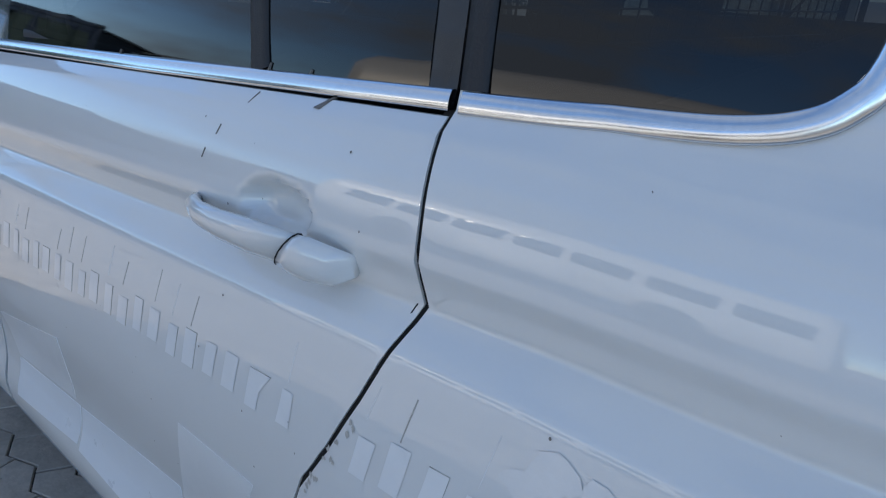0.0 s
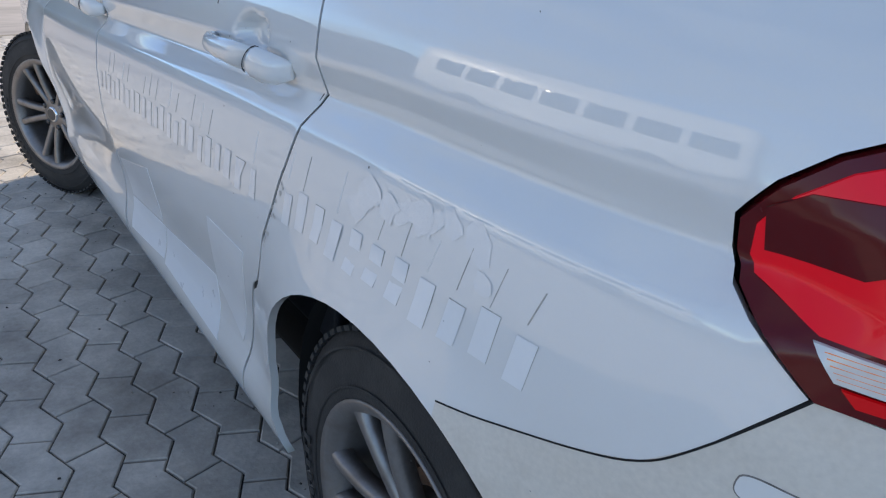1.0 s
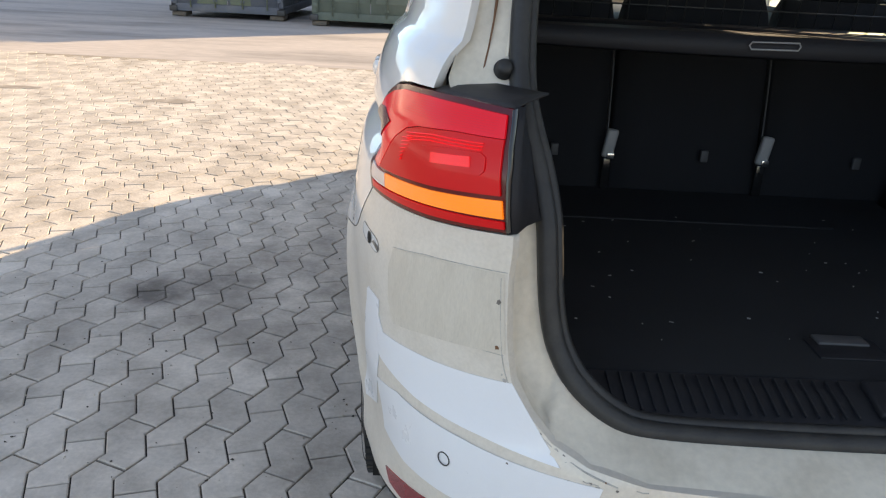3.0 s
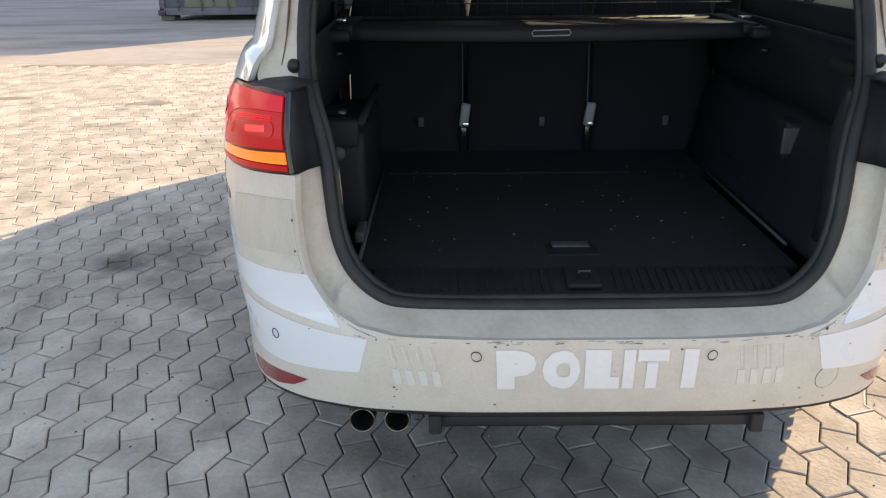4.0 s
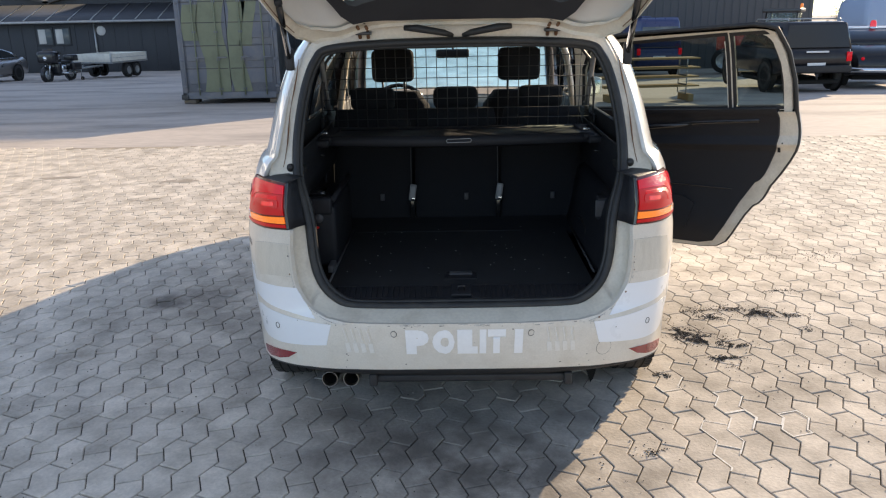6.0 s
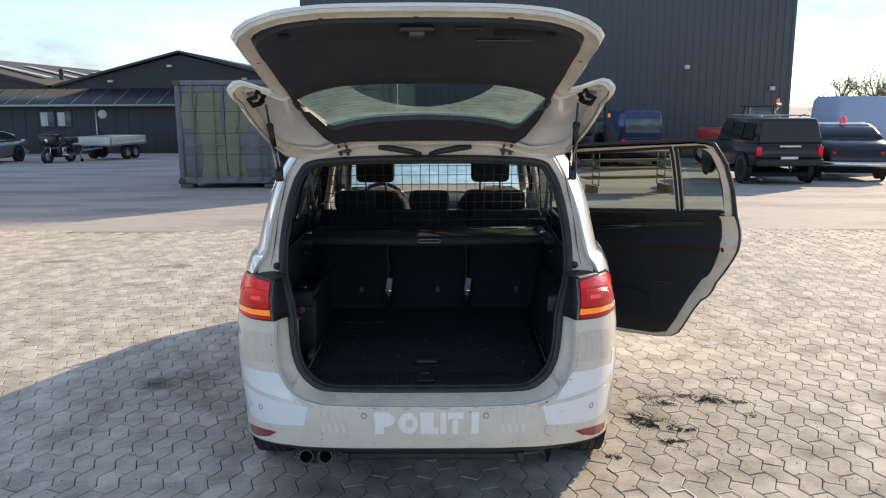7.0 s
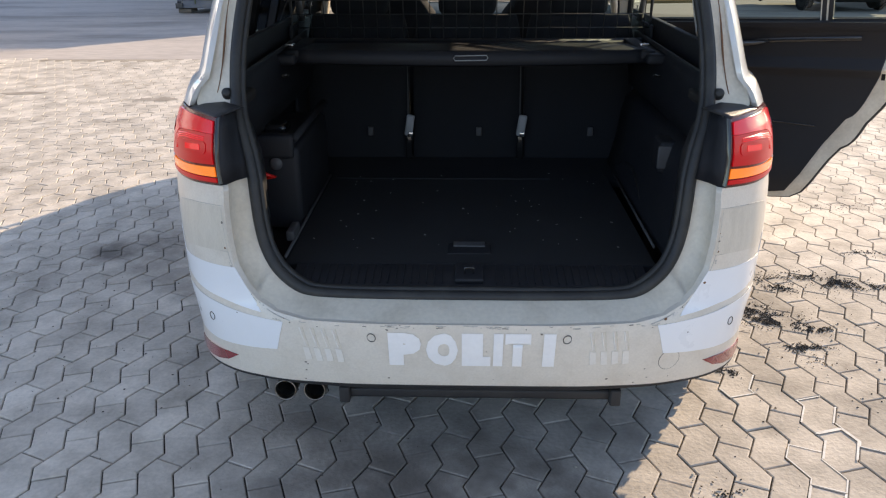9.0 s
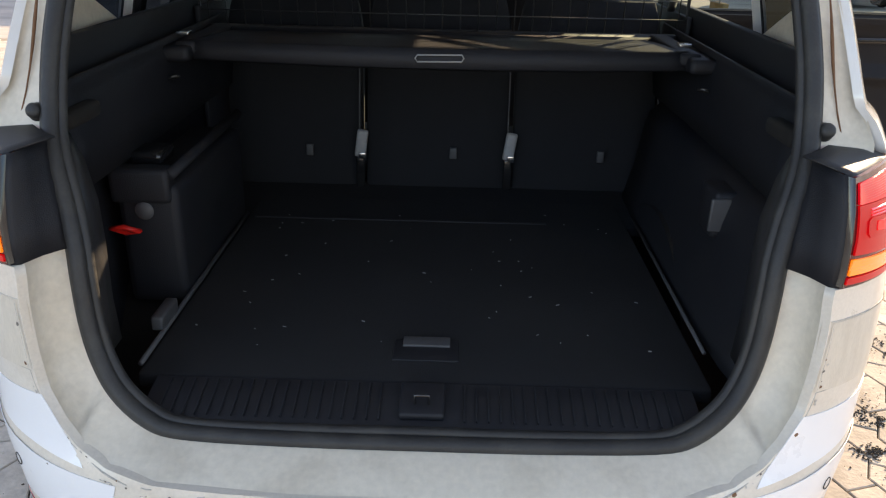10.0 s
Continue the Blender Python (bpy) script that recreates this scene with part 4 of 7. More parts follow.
# ---- underside of the tail ----
rows = []
for s in np.linspace(-.97, .97, 41):
    z0 = float(np.interp(abs(s), (0, .40, .585, .72, .85, .98), (.392, .390, .380, .362, .338, .312)))
    d = .050 - .028 * (abs(s) / .97) ** 2
    rows.append([skin(s, z0 + .004, .004), skin(s, z0 - .008, -.001), skin(s, z0 - d * .5, .012), skin(s, z0 - d, .035), skin(s, z0 - d, .10)])
bm = loft(rows)
bmesh.ops.recalc_face_normals(bm, faces=bm.faces)
part("rear_valance", bm, "black", car)
part("valance_lip", box((.03, .10, .322), (.74, .05, .03), .008), "black", car)
for sx in (-.34, .40):
    part("valance_bracket", box((sx, .09, .322), (.03, .06, .05), .006), "black", car)
part("underbody", box((0, 1.85, .30), (1.46, 2.9, .14), .03), "soot_shade", car)
part("underbody_tail", box((0, .36, .375), (1.1, .42, .10), .03), "soot_shade", car)
for x in (-.512, -.430):
    m = Matrix.Translation((x, .10, .312)) @ Matrix.Rotation(radians(84), 4, 'X')
    ex = part("exhaust_tip", lathe([(.024, -.16), (.030, -.15), (.031, 0), (.029, .004), (.027, 0), (.026, -.12), (0, -.12)], 26, m), "pipe", car, "sooty steel exhaust tip")
    part("exhaust_bore", lathe([(.0255, -.02), (.0255, -.11), (0, -.11)], 26, m), "soot_shade", ex)
# ---- tailgate, built shut and swung up ----
H_HALF = [(0, .606), (.30, .608), (.44, .616), (.525, .640), (.575, .682), (.600, .74), (.612, .83), (.620, .905), (.632, .985), (.648, 1.050), (.70, 1.058), (.745, 1.055), (.772, 1.054), (.786, 1.062), (.804, 1.10), (.826, 1.16),
          (.832, 1.25), (.832, 1.38), (.818, 1.47), (.76, 1.545), (.61, 1.578), (.30, 1.592), (0, 1.594)]
h_full = H_HALF + [(-s, z) for s, z in H_HALF[::-1] if s > 0][:-1]
H_GLASS = [(-.60, 1.105), (-.30, 1.085), (0, 1.080), (.30, 1.085), (.60, 1.105), (.615, 1.14), (.58, 1.28), (.525, 1.43), (.495, 1.447), (.25, 1.428), (0, 1.418), (-.25, 1.428), (-.495, 1.447), (-.525, 1.43), (-.58, 1.28), (-.615, 1.14)]
SWEPT = [(.37 * math.cos(a), 1.080 + .285 * math.sin(a)) for a in np.linspace(.05, math.pi - .05, 22)]


def hatch_part(name, bm, material, parent=None, label=""):
    bm.transform(HATCH)
    return part(name, bm, material, parent or gate, label)


def ease(a, b, x):
    q = min(max((x - a) / (b - a), 0), 1)
    return q * q * (3 - 2 * q)


def lid(s, z, i=0.0):
    """The lid's own surface: its window lies in a deep pan."""
    d = float(np.interp(z, (.78, 1.08, 1.25, 1.41, 1.53, 1.60), (0, .108, .075, .038, .034, 0)))
    return skin(s, z, i + d * (1 - ease(.635, .745, abs(s))))


def inner(d):
    return lambda s, z, i=0.0: skin(s, z, i + d)


bm = skin_patch(h_full, [H_GLASS], fun=lid, rim=.012, edge=.03)
bm.transform(HATCH)
gate = part("tailgate", bm, "paint", car, "raised white tailgate with cream inner frame")
hatch_part("inner_frame", skin_patch(h_full, [shrink(h_full, .052)], fun=lambda s, z, i=0.0: lid(s, z, i + .013), rim=.012, edge=.03), "cream", label="grimy cream inner frame")
trim_lo = [(0, .668), (.28, .668), (.42, .676), (.50, .700), (.545, .75), (.565, .84), (.575, .95), (.60, 1.06), (.62, 1.12), (.64, 1.16), (.625, 1.20), (.61, 1.14), (.595, 1.108), (.30, 1.090), (0, 1.085)]
trim_full = trim_lo + [(-s, z) for s, z in trim_lo[::-1] if s > 0]


def bulge(s, z, i=0.0):
    q = max(0.0, 1 - (s / .62) ** 4) * max(0.0, min(1.0, (z - .66) / .10)) * max(0.0, min(1.0, (1.09 - z) / .06))
    return lid(s, z, i + .036 + .020 * q)


hatch_part("tailgate_trim", skin_patch(trim_full, fun=bulge, rim=-.02, edge=.03), "gate_trim", label="black plastic inner trim")
top_band = [(.628, 1.20), (.612, 1.34), (.585, 1.46), (.55, 1.510), (.30, 1.532), (0, 1.536)]
top_full = top_band + [(-s, z) for s, z in top_band[::-1] if s > 0] + [(-.588, 1.24), (-.530, 1.425), (-.498, 1.442), (-.25, 1.423), (0, 1.413), (.25, 1.423), (.498, 1.442), (.530, 1.425), (.588, 1.24)]
hatch_part("glass_surround", skin_patch(top_full, fun=lambda s, z, i=0.0: lid(s, z, i + .036), rim=-.02, edge=.03), "gate_trim")
pane = hatch_part("tailgate_glass", skin_patch(H_GLASS, fun=lambda s, z, i=0.0: lid(s, z, i + .012), rim=0), "glass_hatch", label="green tinted rear window")
film = hatch_part("dust_film", skin_patch(SWEPT + [(-.60, 1.105), (-.615, 1.14), (-.58, 1.28), (-.525, 1.43), (-.495, 1.447), (-.25, 1.428), (0, 1.418), (.25, 1.428), (.495, 1.447), (.525, 1.43), (.58, 1.28), (.615, 1.14), (.60, 1.105)],
                                  fun=lambda s, z, i=0.0: lid(s, z, i + .0085), rim=0), "dust_hatch", pane, "road dust round the wiped arc")
pane.visible_shadow = film.visible_shadow = False
for z in np.linspace(1.11, 1.385, 12):
    w = .58 - .28 * (z - 1.08)
    hatch_part("heater_wire", tube([lid(s, float(z), .0135) for s in np.linspace(-w, w, 11)], .0005, 4), "steel")
for s in (-.20, .20):
    hatch_part("heater_wire", tube([lid(s, float(z), .0135) for z in np.linspace(1.09, 1.40, 6)], .0006, 4), "steel")
for s in (-.44, .44):
    hatch_part("trim_plug", lathe([(0, .004), (.016, .004), (.02, 0)], 18, Matrix.Translation(bulge(s, .72) + Vector((0, .003, 0))) @ Matrix.Rotation(radians(-90), 4, 'X')), "soot_shade")
hatch_part("latch_recess", box(bulge(0, .715) + Vector((0, .004, 0)), (.11, .02, .085), .012), "gloss_black")
hatch_part("tailgate_latch", box(bulge(0, .705) + Vector((0, .016, 0)), (.05, .03, .05), .008), "steel")
hatch_part("button_plate", box(bulge(-.17, .712) + Vector((0, .002, 0)), (.085, .008, .042), .003), "black")
hatch_part("warning_triangle_bin", box(bulge(-.36, .735) + Vector((0, -.004, 0)), (.20, .022, .055), .01), "soot_shade")
hatch_part("grip_recess", box(bulge(-.30, .80) + Vector((0, 0, 0)), (.19, .012, .02), .005), "gloss_black")
for sg in SIDES:
    hatch_part("grime_line", strip([(s, z) for s, z in shrink(H_HALF, .014)[13:19]], .004, .0012, side=sg, fun=lambda s, z, i=0.0: lid(s, z, .0135 - i)), "rust")
for s in (-.30, 0, .30):
    hatch_part("rubber_stop", lathe([(0, .008), (.007, .008), (.009, 0)], 12, Matrix.Translation(skin(s, .632, .033)) @ Matrix.Rotation(radians(-90), 4, 'X')), "rubber")
for sg in SIDES:
    # cut-outs where the lid's own lamps sit
    hatch_part("lamp_opening", skin_patch([(sg * s, z) for s, z in ((.60, .90), (.61, .98), (.625, 1.04), (.605, 1.05), (.588, .98), (.582, .91))], fun=inner(.050), rim=.01, edge=.02, grid=False), "soot_shade")
    hatch_part("grommet", tube([skin(sg * s, z, .046) for s, z in ((.71, 1.105), (.735, 1.120), (.76, 1.105), (.775, 1.13), (.75, 1.15), (.715, 1.135))], .010, 8, closed=True), "soot_shade")
    hatch_part("strut_ball", lathe([(0, .012), (.009, .01), (.011, 0), (.009, -.01)], 12, Matrix.Translation(skin(sg * .735, 1.13, .06))), "steel")
    a = HATCH @ skin(sg * .735, 1.13, .075)
    b = Vector((-sg * .655, .470, 1.505))
    d = (b - a)
    st = part("gas_strut", tube([a + d * .30, a + d], [.0115, .0115], 12), "gloss_black", car, "black gas strut")
    part("strut_rod", tube([a, a + d * .32], .0045, 8), "steel", st)
    part("strut_collar", tube([a + d * .285, a + d * .33], .014, 12), "black", st)
    part("strut_foot", box(b + Vector((0, .008, -.01)), (.034, .03, .085), .01), "black", car)
    hx = -sg * .36
    hin = part("tailgate_hinge", box((hx, .46, 1.588), (.06, .05, .012), .004), "steel", car, "rusty painted hinge")
    part("hinge_arm", tube([(hx - .016, .475, 1.57), (hx - .016, .45, 1.60), (hx - .016, .40, 1.612)], .007, 6), "rust", hin)
    part("hinge_arm", tube([(hx + .016, .475, 1.57), (hx + .016, .45, 1.60), (hx + .016, .40, 1.612)], .007, 6), "rust", hin)
    part("cable_boot", tube([(sg * .20, .400, 1.606), (sg * .15, .385, 1.603), (sg * .05, .405, 1.585), (sg * .02, .43, 1.575)], [.010, .014, .012, .008], 8), "rubber", car)
    part("screw_head", lathe([(0, .004), (.008, .004), (.010, 0)], 10, HATCH @ Matrix.Translation(skin(sg * .50, 1.555, .034)) @ Matrix.Rotation(radians(-90), 4, 'X')), "soot_shade", gate)
# ---- roof, front of the car ----
rows = []
for y in np.linspace(.44, 2.75, 16):
    w = half_w(1.612) - .004
    zz = 1.612 + .036 * (1 - ((y - 1.5) / 1.6) ** 2) - (.02 if y > 2.6 else 0)
    yy = float(y)
    rows.append([Vector((x, yy - (.02 * (1 - (x / w) ** 2) if yy < .5 else 0), zz + .022 * (1 - (x / w) ** 2))) for x in np.linspace(-w, w, 13)])
bm = loft(rows)
bmesh.ops.recalc_face_normals(bm, faces=bm.faces)
part("roof_panel", solidify(bm, -.004), "paint", car)
bm = loft([[Vector((x, y, 1.570 + .028 * (1 - (x / .62) ** 2) - .02 * max(0, y - 2.2))) for x in np.linspace(-.62, .62, 9)] for y in (.50, 1.0, 1.6, 2.2, 2.74)])
part("headliner", bm, "cream", car, "pale grey headliner")
rows = []
for k in range(9):
    q = k / 8
    y, z, w = 2.74 + .82 * q, 1.600 - .50 * q ** 1.15, .60 + .14 * q
    rows.append([Vector((x, y + .16 * (1 - (x / w) ** 2), z)) for x in np.linspace(-w, w, 11)])
bm = loft(rows)
ws = part("windscreen", bm, "glass_clear", car, "windscreen with a pale blue film")
film = part("dust_film", loft([[p + Vector((0, .006, .003)) for p in r] for r in rows]), "blue_screen", ws)
ws.visible_shadow = film.visible_shadow = False
for sg in SIDES:
    part("windscreen_pillar", tube([(sg * .60, 2.72, 1.585), (sg * .66, 3.05, 1.44), (sg * .715, 3.38, 1.24), (sg * .745, 3.58, 1.09)], .03, 8), "black", car)
rows = []
for k in range(9):
    q = k / 8
    y, z, w = 3.55 + .82 * q, 1.085 - .16 * q ** 2, .78 - .16 * q ** 2.5
    rows.append([Vector((x, y + .13 * (1 - (x / w) ** 2), z + .03 * (1 - (x / w) ** 4) - (.06 if abs(x) > w * .97 else 0))) for x in np.linspace(-w, w, 13)])
bm = loft(rows)
bmesh.ops.recalc_face_normals(bm, faces=bm.faces)
part("bonnet", bm, "paint", car)
rows = []
for z, d in ((.22, -.05), (.34, 0), (.50, .02), (.66, .02), (.80, -.01), (.92, -.08)):
    rows.append([Vector((x, 4.43 + d + .09 * (1 - (x / .8) ** 4) - .12 * abs(x / .8) ** 6, z)) for x in np.linspace(-.80, .80, 15)])
bm = loft(rows)
bmesh.ops.recalc_face_normals(bm, faces=bm.faces)
part("front_bumper", solidify(bm, .01), "paint", car)
for sg in SIDES:
    mi = part("door_mirror", box((sg * 1.00, 3.33, 1.13), (.20, .10, .14), .04), "paint", car)
    part("mirror_glass", box((sg * 1.00, 3.276, 1.13), (.16, .006, .10), .002), "chrome", mi)
    part("mirror_foot", box((sg * .88, 3.34, 1.09), (.12, .05, .04), .015), "black", mi)

# ---- load space ----
part("load_floor", box((0, .72, .625), (1.04, .96, .03), .006), "carpet", car, "black carpeted load floor with specks")
part("floor_handle_plate", box((.0, .345, .6415), (.125, .075, .004), .0015), "trim", car)
part("floor_handle", box((.0, .372, .645), (.092, .034, .006), .0025), "dark_grey", car, "grey floor lift handle")
part("floor_seam", box((-.10, 1.03, .6415), (.80, .008, .004), .001), "trim", car)
part("floor_front", box((0, 1.21, .62), (1.30, .34, .03), .006), "carpet", car)
part("cabin_floor", box((0, 2.4, .36), (1.46, 2.2, .05), .01), "carpet", car)
for k in range(46):
    x, y = random.uniform(-.50, .48), random.uniform(.25, 1.1)
    part("crumb", tube([(x, y, .6425), (x + random.uniform(-.008, .008), y + random.uniform(-.004, .004), .6428)], random.uniform(.0006, .0014), 4), "belt", car)
for sg in SIDES:
    # side wall: pillar trim, upper shelf, quarter panel, lower bin
    rows = []
    for y in (.30, .45, .62, .80, 1.0, 1.2, 1.42):
        u = (y - .30) / 1.1
        prof = ((.640 + .015 * u, 1.135), (.655, 1.115), (.648, 1.09), (.640, 1.00), (.645, .93))
        rows.append([Vector((sg * x, y + (.14 * max(0, z - .93) if y < .4 else 0), z)) for x, z in prof])
    bm = loft(rows)
    bmesh.ops.recalc_face_normals(bm, faces=bm.faces)
    part("side_trim", solidify(bm, .006), "trim", car)
    part("outer_liner", box((sg * .70, 1.06, .87), (.02, 1.26, .64), .004), "trim", car)
    part("seat_side_trim", box((sg * .676, 1.46, .86), (.014, .42, .62), .004), "trim", car)
    part("shelf_rest", box((sg * .625, 1.03, 1.098), (.07, .28, .035), .012), "trim", car)
    part("pillar_cover", loft([[Vector((sg * x, y, z)) for x, y, z in r] for r in (((.640, .31, 1.12), (.70, .40, 1.13), (.73, .60, 1.14), (.745, .95, 1.15)), ((.632, .36, 1.22), (.69, .45, 1.24), (.72, .62, 1.25), (.74, .72, 1.26)), ((.615, .41, 1.33), (.67, .50, 1.35), (.70, .62, 1.37), (.71, .70, 1.38)), ((.565, .48, 1.47), (.62, .55, 1.50), (.66, .64, 1.52), (.67, .72, 1.53)))]), "cream", car, "pale pillar cover")
    part("grip_notch", box((sg * .625, .40, 1.075), (.03, .12, .03), .01), "soot_shade", car)
    part("lashing_eye", tube([(sg * .63, .86, 1.05), (sg * .615, .86, 1.055), (sg * .612, .88, 1.05), (sg * .63, .88, 1.045)], .004, 6), "steel", car)
# cubby on the left
cub = part("side_bin", box((-.590, .80, .755), (.13, .50, .27), .02), "trim", car, "black side storage bin")
part("bin_lid", box((-.600, .565, .890), (.125, .05, .075), .012), "trim", cub)
part("bin_rim", tube([(-.535, .55, .915), (-.53, .75, .922), (-.528, 1.04, .925)], .012, 8), "trim", cub)
part("cup_holder", box((-.61, .66, .925), (.07, .09, .03), .01), "gloss_black", car)
part("round_plug", lathe([(0, .006), (.016, .006), (.02, 0)], 18, Matrix.Translation((-.595, .543, .838)) @ Matrix.Rotation(radians(90), 4, 'X')), "dark_grey", car)
part("red_tab", tube([(-.650, .50, .815), (-.62, .49, .822), (-.59, .495, .812), (-.62, .50, .806)], .006, 6, closed=True), "red_plastic", car, "red plastic release tab")
part("floor_rail", tube([(-.520, .26, .648), (-.519, .60, .65), (-.518, 1.03, .652)], .0055, 6), "dark_grey", car)
part("rail_clip", box((-.53, .42, .665), (.025, .09, .03), .006), "dark_grey", car)
part("floor_rail", tube([(.538, .36, .645), (.541, .70, .646), (.545, 1.06, .648)], .0045, 6), "dark_grey", car)
# right side
wall = loft([[Vector((x + dx, y, z)) for x, z in ((.548, .636), (.556, .66), (.575, .74), (.590, .85), (.602, .90), (.640, .935))] for y, dx in ((.255, .018), (.32, .008), (.45, .002), (.70, 0), (1.06, 0), (1.30, .01))])
bmesh.ops.recalc_face_normals(wall, faces=wall.faces)
part("side_wall", solidify(wall, .006), "trim", car)
part("flap_housing", box((.622, .585, .862), (.10, .10, .10), .012), "trim", car)
part("bin_flap", box((.608, .533, .866), (.088, .010, .070), .004), "dark_grey", car, "grey storage flap")
for sg in SIDES:
    plate = loft([[Vector((sg * x, y, z)) for x, y in ((x0, y0), (x0 - .006, y0 + .02), (x0 - .004, y0 + .06), (x0 + .03, y0 + .10))] for z, x0, y0 in ((.70, .555, .20), (.78, .562, .206), (.88, .566, .222), (.95, .578, .245), (1.01, .605, .275), (1.05, .635, .30))])
    bmesh.ops.recalc_face_normals(plate, faces=plate.faces)
    part("pillar_trim", solidify(plate, .004), "trim_sheen", car, "worn shiny black pillar trim")
for sx in (-.652, .655):
    for k in range(9):
        part("vent_slot", box((sx, .33 + .004 * k, .89 + .014 * k), (.01, .03, .004), .001), "soot_shade", car)

# ---- rear seats: three single backrests ----
for x0, x1 in ((-.655, -.243), (-.229, .209), (.223, .655)):
    w, cx = x1 - x0, (x0 + x1) / 2
    rows = []
    for z, dy, t in ((.60, 0, .10), (.64, 0, .12), (.80, .03, .13), (.96, .06, .12), (1.08, .085, .11), (1.15, .105, .09), (1.185, .125, .05)):
        k = 1.0 if z < 1.1 else 1 - .10 * (z - 1.1) / .085
        y = 1.345 + dy
        rows.append([Vector((cx + w / 2 * k * a, y + b * t, z)) for a, b in ((-1, .15), (-.97, 0), (-.6, -.03), (0, -.04), (.6, -.03), (.97, 0), (1, .15), (.97, 1), (0, 1.08), (-.97, 1))])
    bm = loft(rows, closed=True, cap=True)
    bmesh.ops.recalc_face_normals(bm, faces=bm.faces)
    seat = part("rear_seat", bm, "fabric", car, "black fabric rear seat back")
    hr = box((cx, 1.545, 1.235), (.235, .10, .115), .04, seg=3)
    head = part("headrest", hr, "fabric", seat)
    for dx in (-.06, .06):
        part("headrest_post", tube([(cx + dx, 1.54, 1.20), (cx + dx, 1.53, 1.14)], .006, 8), "steel", seat)
    part("seat_cushion", box((cx, 1.75, .60), (w * .98, .50, .16), .05), "fabric", seat)
    part("isofix_tab", box((cx + .05, 1.338, .745), (.022, .012, .035), .003), "dark_grey", seat)
    part("seat_edge", tube([(x1 - .004, 1.335, .66), (x1 - .004, 1.352, .80), (x1 - .004, 1.38, .96), (x1 - .006, 1.405, 1.08)], .0025, 6), "dark_grey", seat)
for x in (-.240, .212):
    bk = part("belt_buckle", box((x, 1.335, .770), (.034, .022, .085), .008, Matrix.Translation((x, 1.335, .77)) @ Matrix.Rotation(radians(8), 4, 'Y') @ Matrix.Translation((-x, -1.335, -.77))), "belt", car, "grey seat belt buckle")
    part("buckle_slot", box((x + .003, 1.322, .735), (.022, .008, .02), .002), "chrome", bk)
    part("buckle_stalk", box((x - .004, 1.335, .68), (.026, .016, .10), .005), "gloss_black", bk)
    part("red_strap", box((x - .01, 1.325, .625), (.06, .03, .016), .004), "red_plastic", bk)

# ---- luggage cover and wire guard ----
part("cover_cassette", tube([(-.66, 1.26, 1.085), (.66, 1.26, 1.088)], .032, 12), "trim", car)
rows = []
for x in np.linspace(-.615, .615, 21):
    q = 1 - (x / .615) ** 2
    rows.append([Vector((x, 1.25, 1.108)), Vector((x, 1.10, 1.118)), Vector((x, .965 - .03 * q, 1.124)), Vector((x, .945 - .03 * q, 1.122)), Vector((x, .938 - .03 * q, 1.085 - .006 * q)), Vector((x, .950 - .03 * q, 1.078 - .006 * q))])
bm = loft(rows)
cov = part("luggage_cover", solidify(bm, .004), "trim", car, "black roll-up luggage cover")
part("cover_handle", tube([(-.050, .902, 1.110), (.055, .902, 1.112), (.060, .903, 1.104), (.055, .902, 1.096), (-.050, .902, 1.094), (-.055, .903, 1.102)], .002, 6, closed=True), "belt", cov)
for sx in (-.61, .60):
    part("cover_end", box((sx, 1.10, 1.108), (.05, .34, .03), .008), "trim", cov)
    part("cover_clip", box((sx - .01, .97, 1.138), (.03, .03, .008), .002), "chrome", cov)
guard = part("wire_guard", tube([(-.672, 1.275, 1.115), (-.672, 1.26, 1.30), (-.640, 1.24, 1.44), (-.56, 1.23, 1.535), (.56, 1.23, 1.535), (.640, 1.24, 1.44), (.672, 1.26, 1.30), (.672, 1.275, 1.115)], .008, 8, closed=True), "steel", car, "black steel wire dog guard")


def guard_half(z):
    return float(np.interp(z, (1.15, 1.30, 1.44, 1.535), (.672, .672, .640, .56)))


for k in range(27):
    x = -.65 + .05 * k
    top = float(np.interp(abs(x), (.0, .56, .64, .672), (1.535, 1.535, 1.44, 1.15)))
    if top > 1.2:
        part("guard_wire", tube([(x, 1.275, 1.117), (x, 1.258, 1.30), (x, 1.232, top)], .0019, 5), "steel", guard)
for k in range(8):
    z = 1.160 + .05 * k
    w = guard_half(z)
    part("guard_wire", tube([(-w, 1.268 - .09 * (z - 1.15), z), (w, 1.268 - .09 * (z - 1.15), z)], .0019, 5), "steel", guard)

# ---- front seats, wheel, dash ----
for cx, nm in ((-.405, "driver"), (.40, "passenger")):
    rows = []
    for z, dy, w in ((.55, .20, .25), (.75, .12, .255), (.95, .06, .25), (1.10, .01, .225), (1.19, -.03, .16)):
        rows.append([Vector((cx + w * a, 2.52 + dy + b, z)) for a, b in ((-1, 0), (-.8, -.07), (0, -.09), (.8, -.07), (1, 0), (.8, .06), (0, .04), (-.8, .06))])
    bm = loft(rows, closed=True, cap=True)
    bmesh.ops.recalc_face_normals(bm, faces=bm.faces)
    fs = part("front_seat", bm, "fabric", car, "black front seat")
    part("headrest", box((cx, 2.44, 1.355), (.27, .10, .205), .05, seg=3), "fabric", fs)
    for dx in (-.07, .07):
        part("headrest_post", tube([(cx + dx, 2.45, 1.27), (cx + dx, 2.47, 1.17)], .007, 8), "steel", fs)
    part("seat_cushion", box((cx, 2.95, .56), (.50, .52, .16), .05), "fabric", fs)
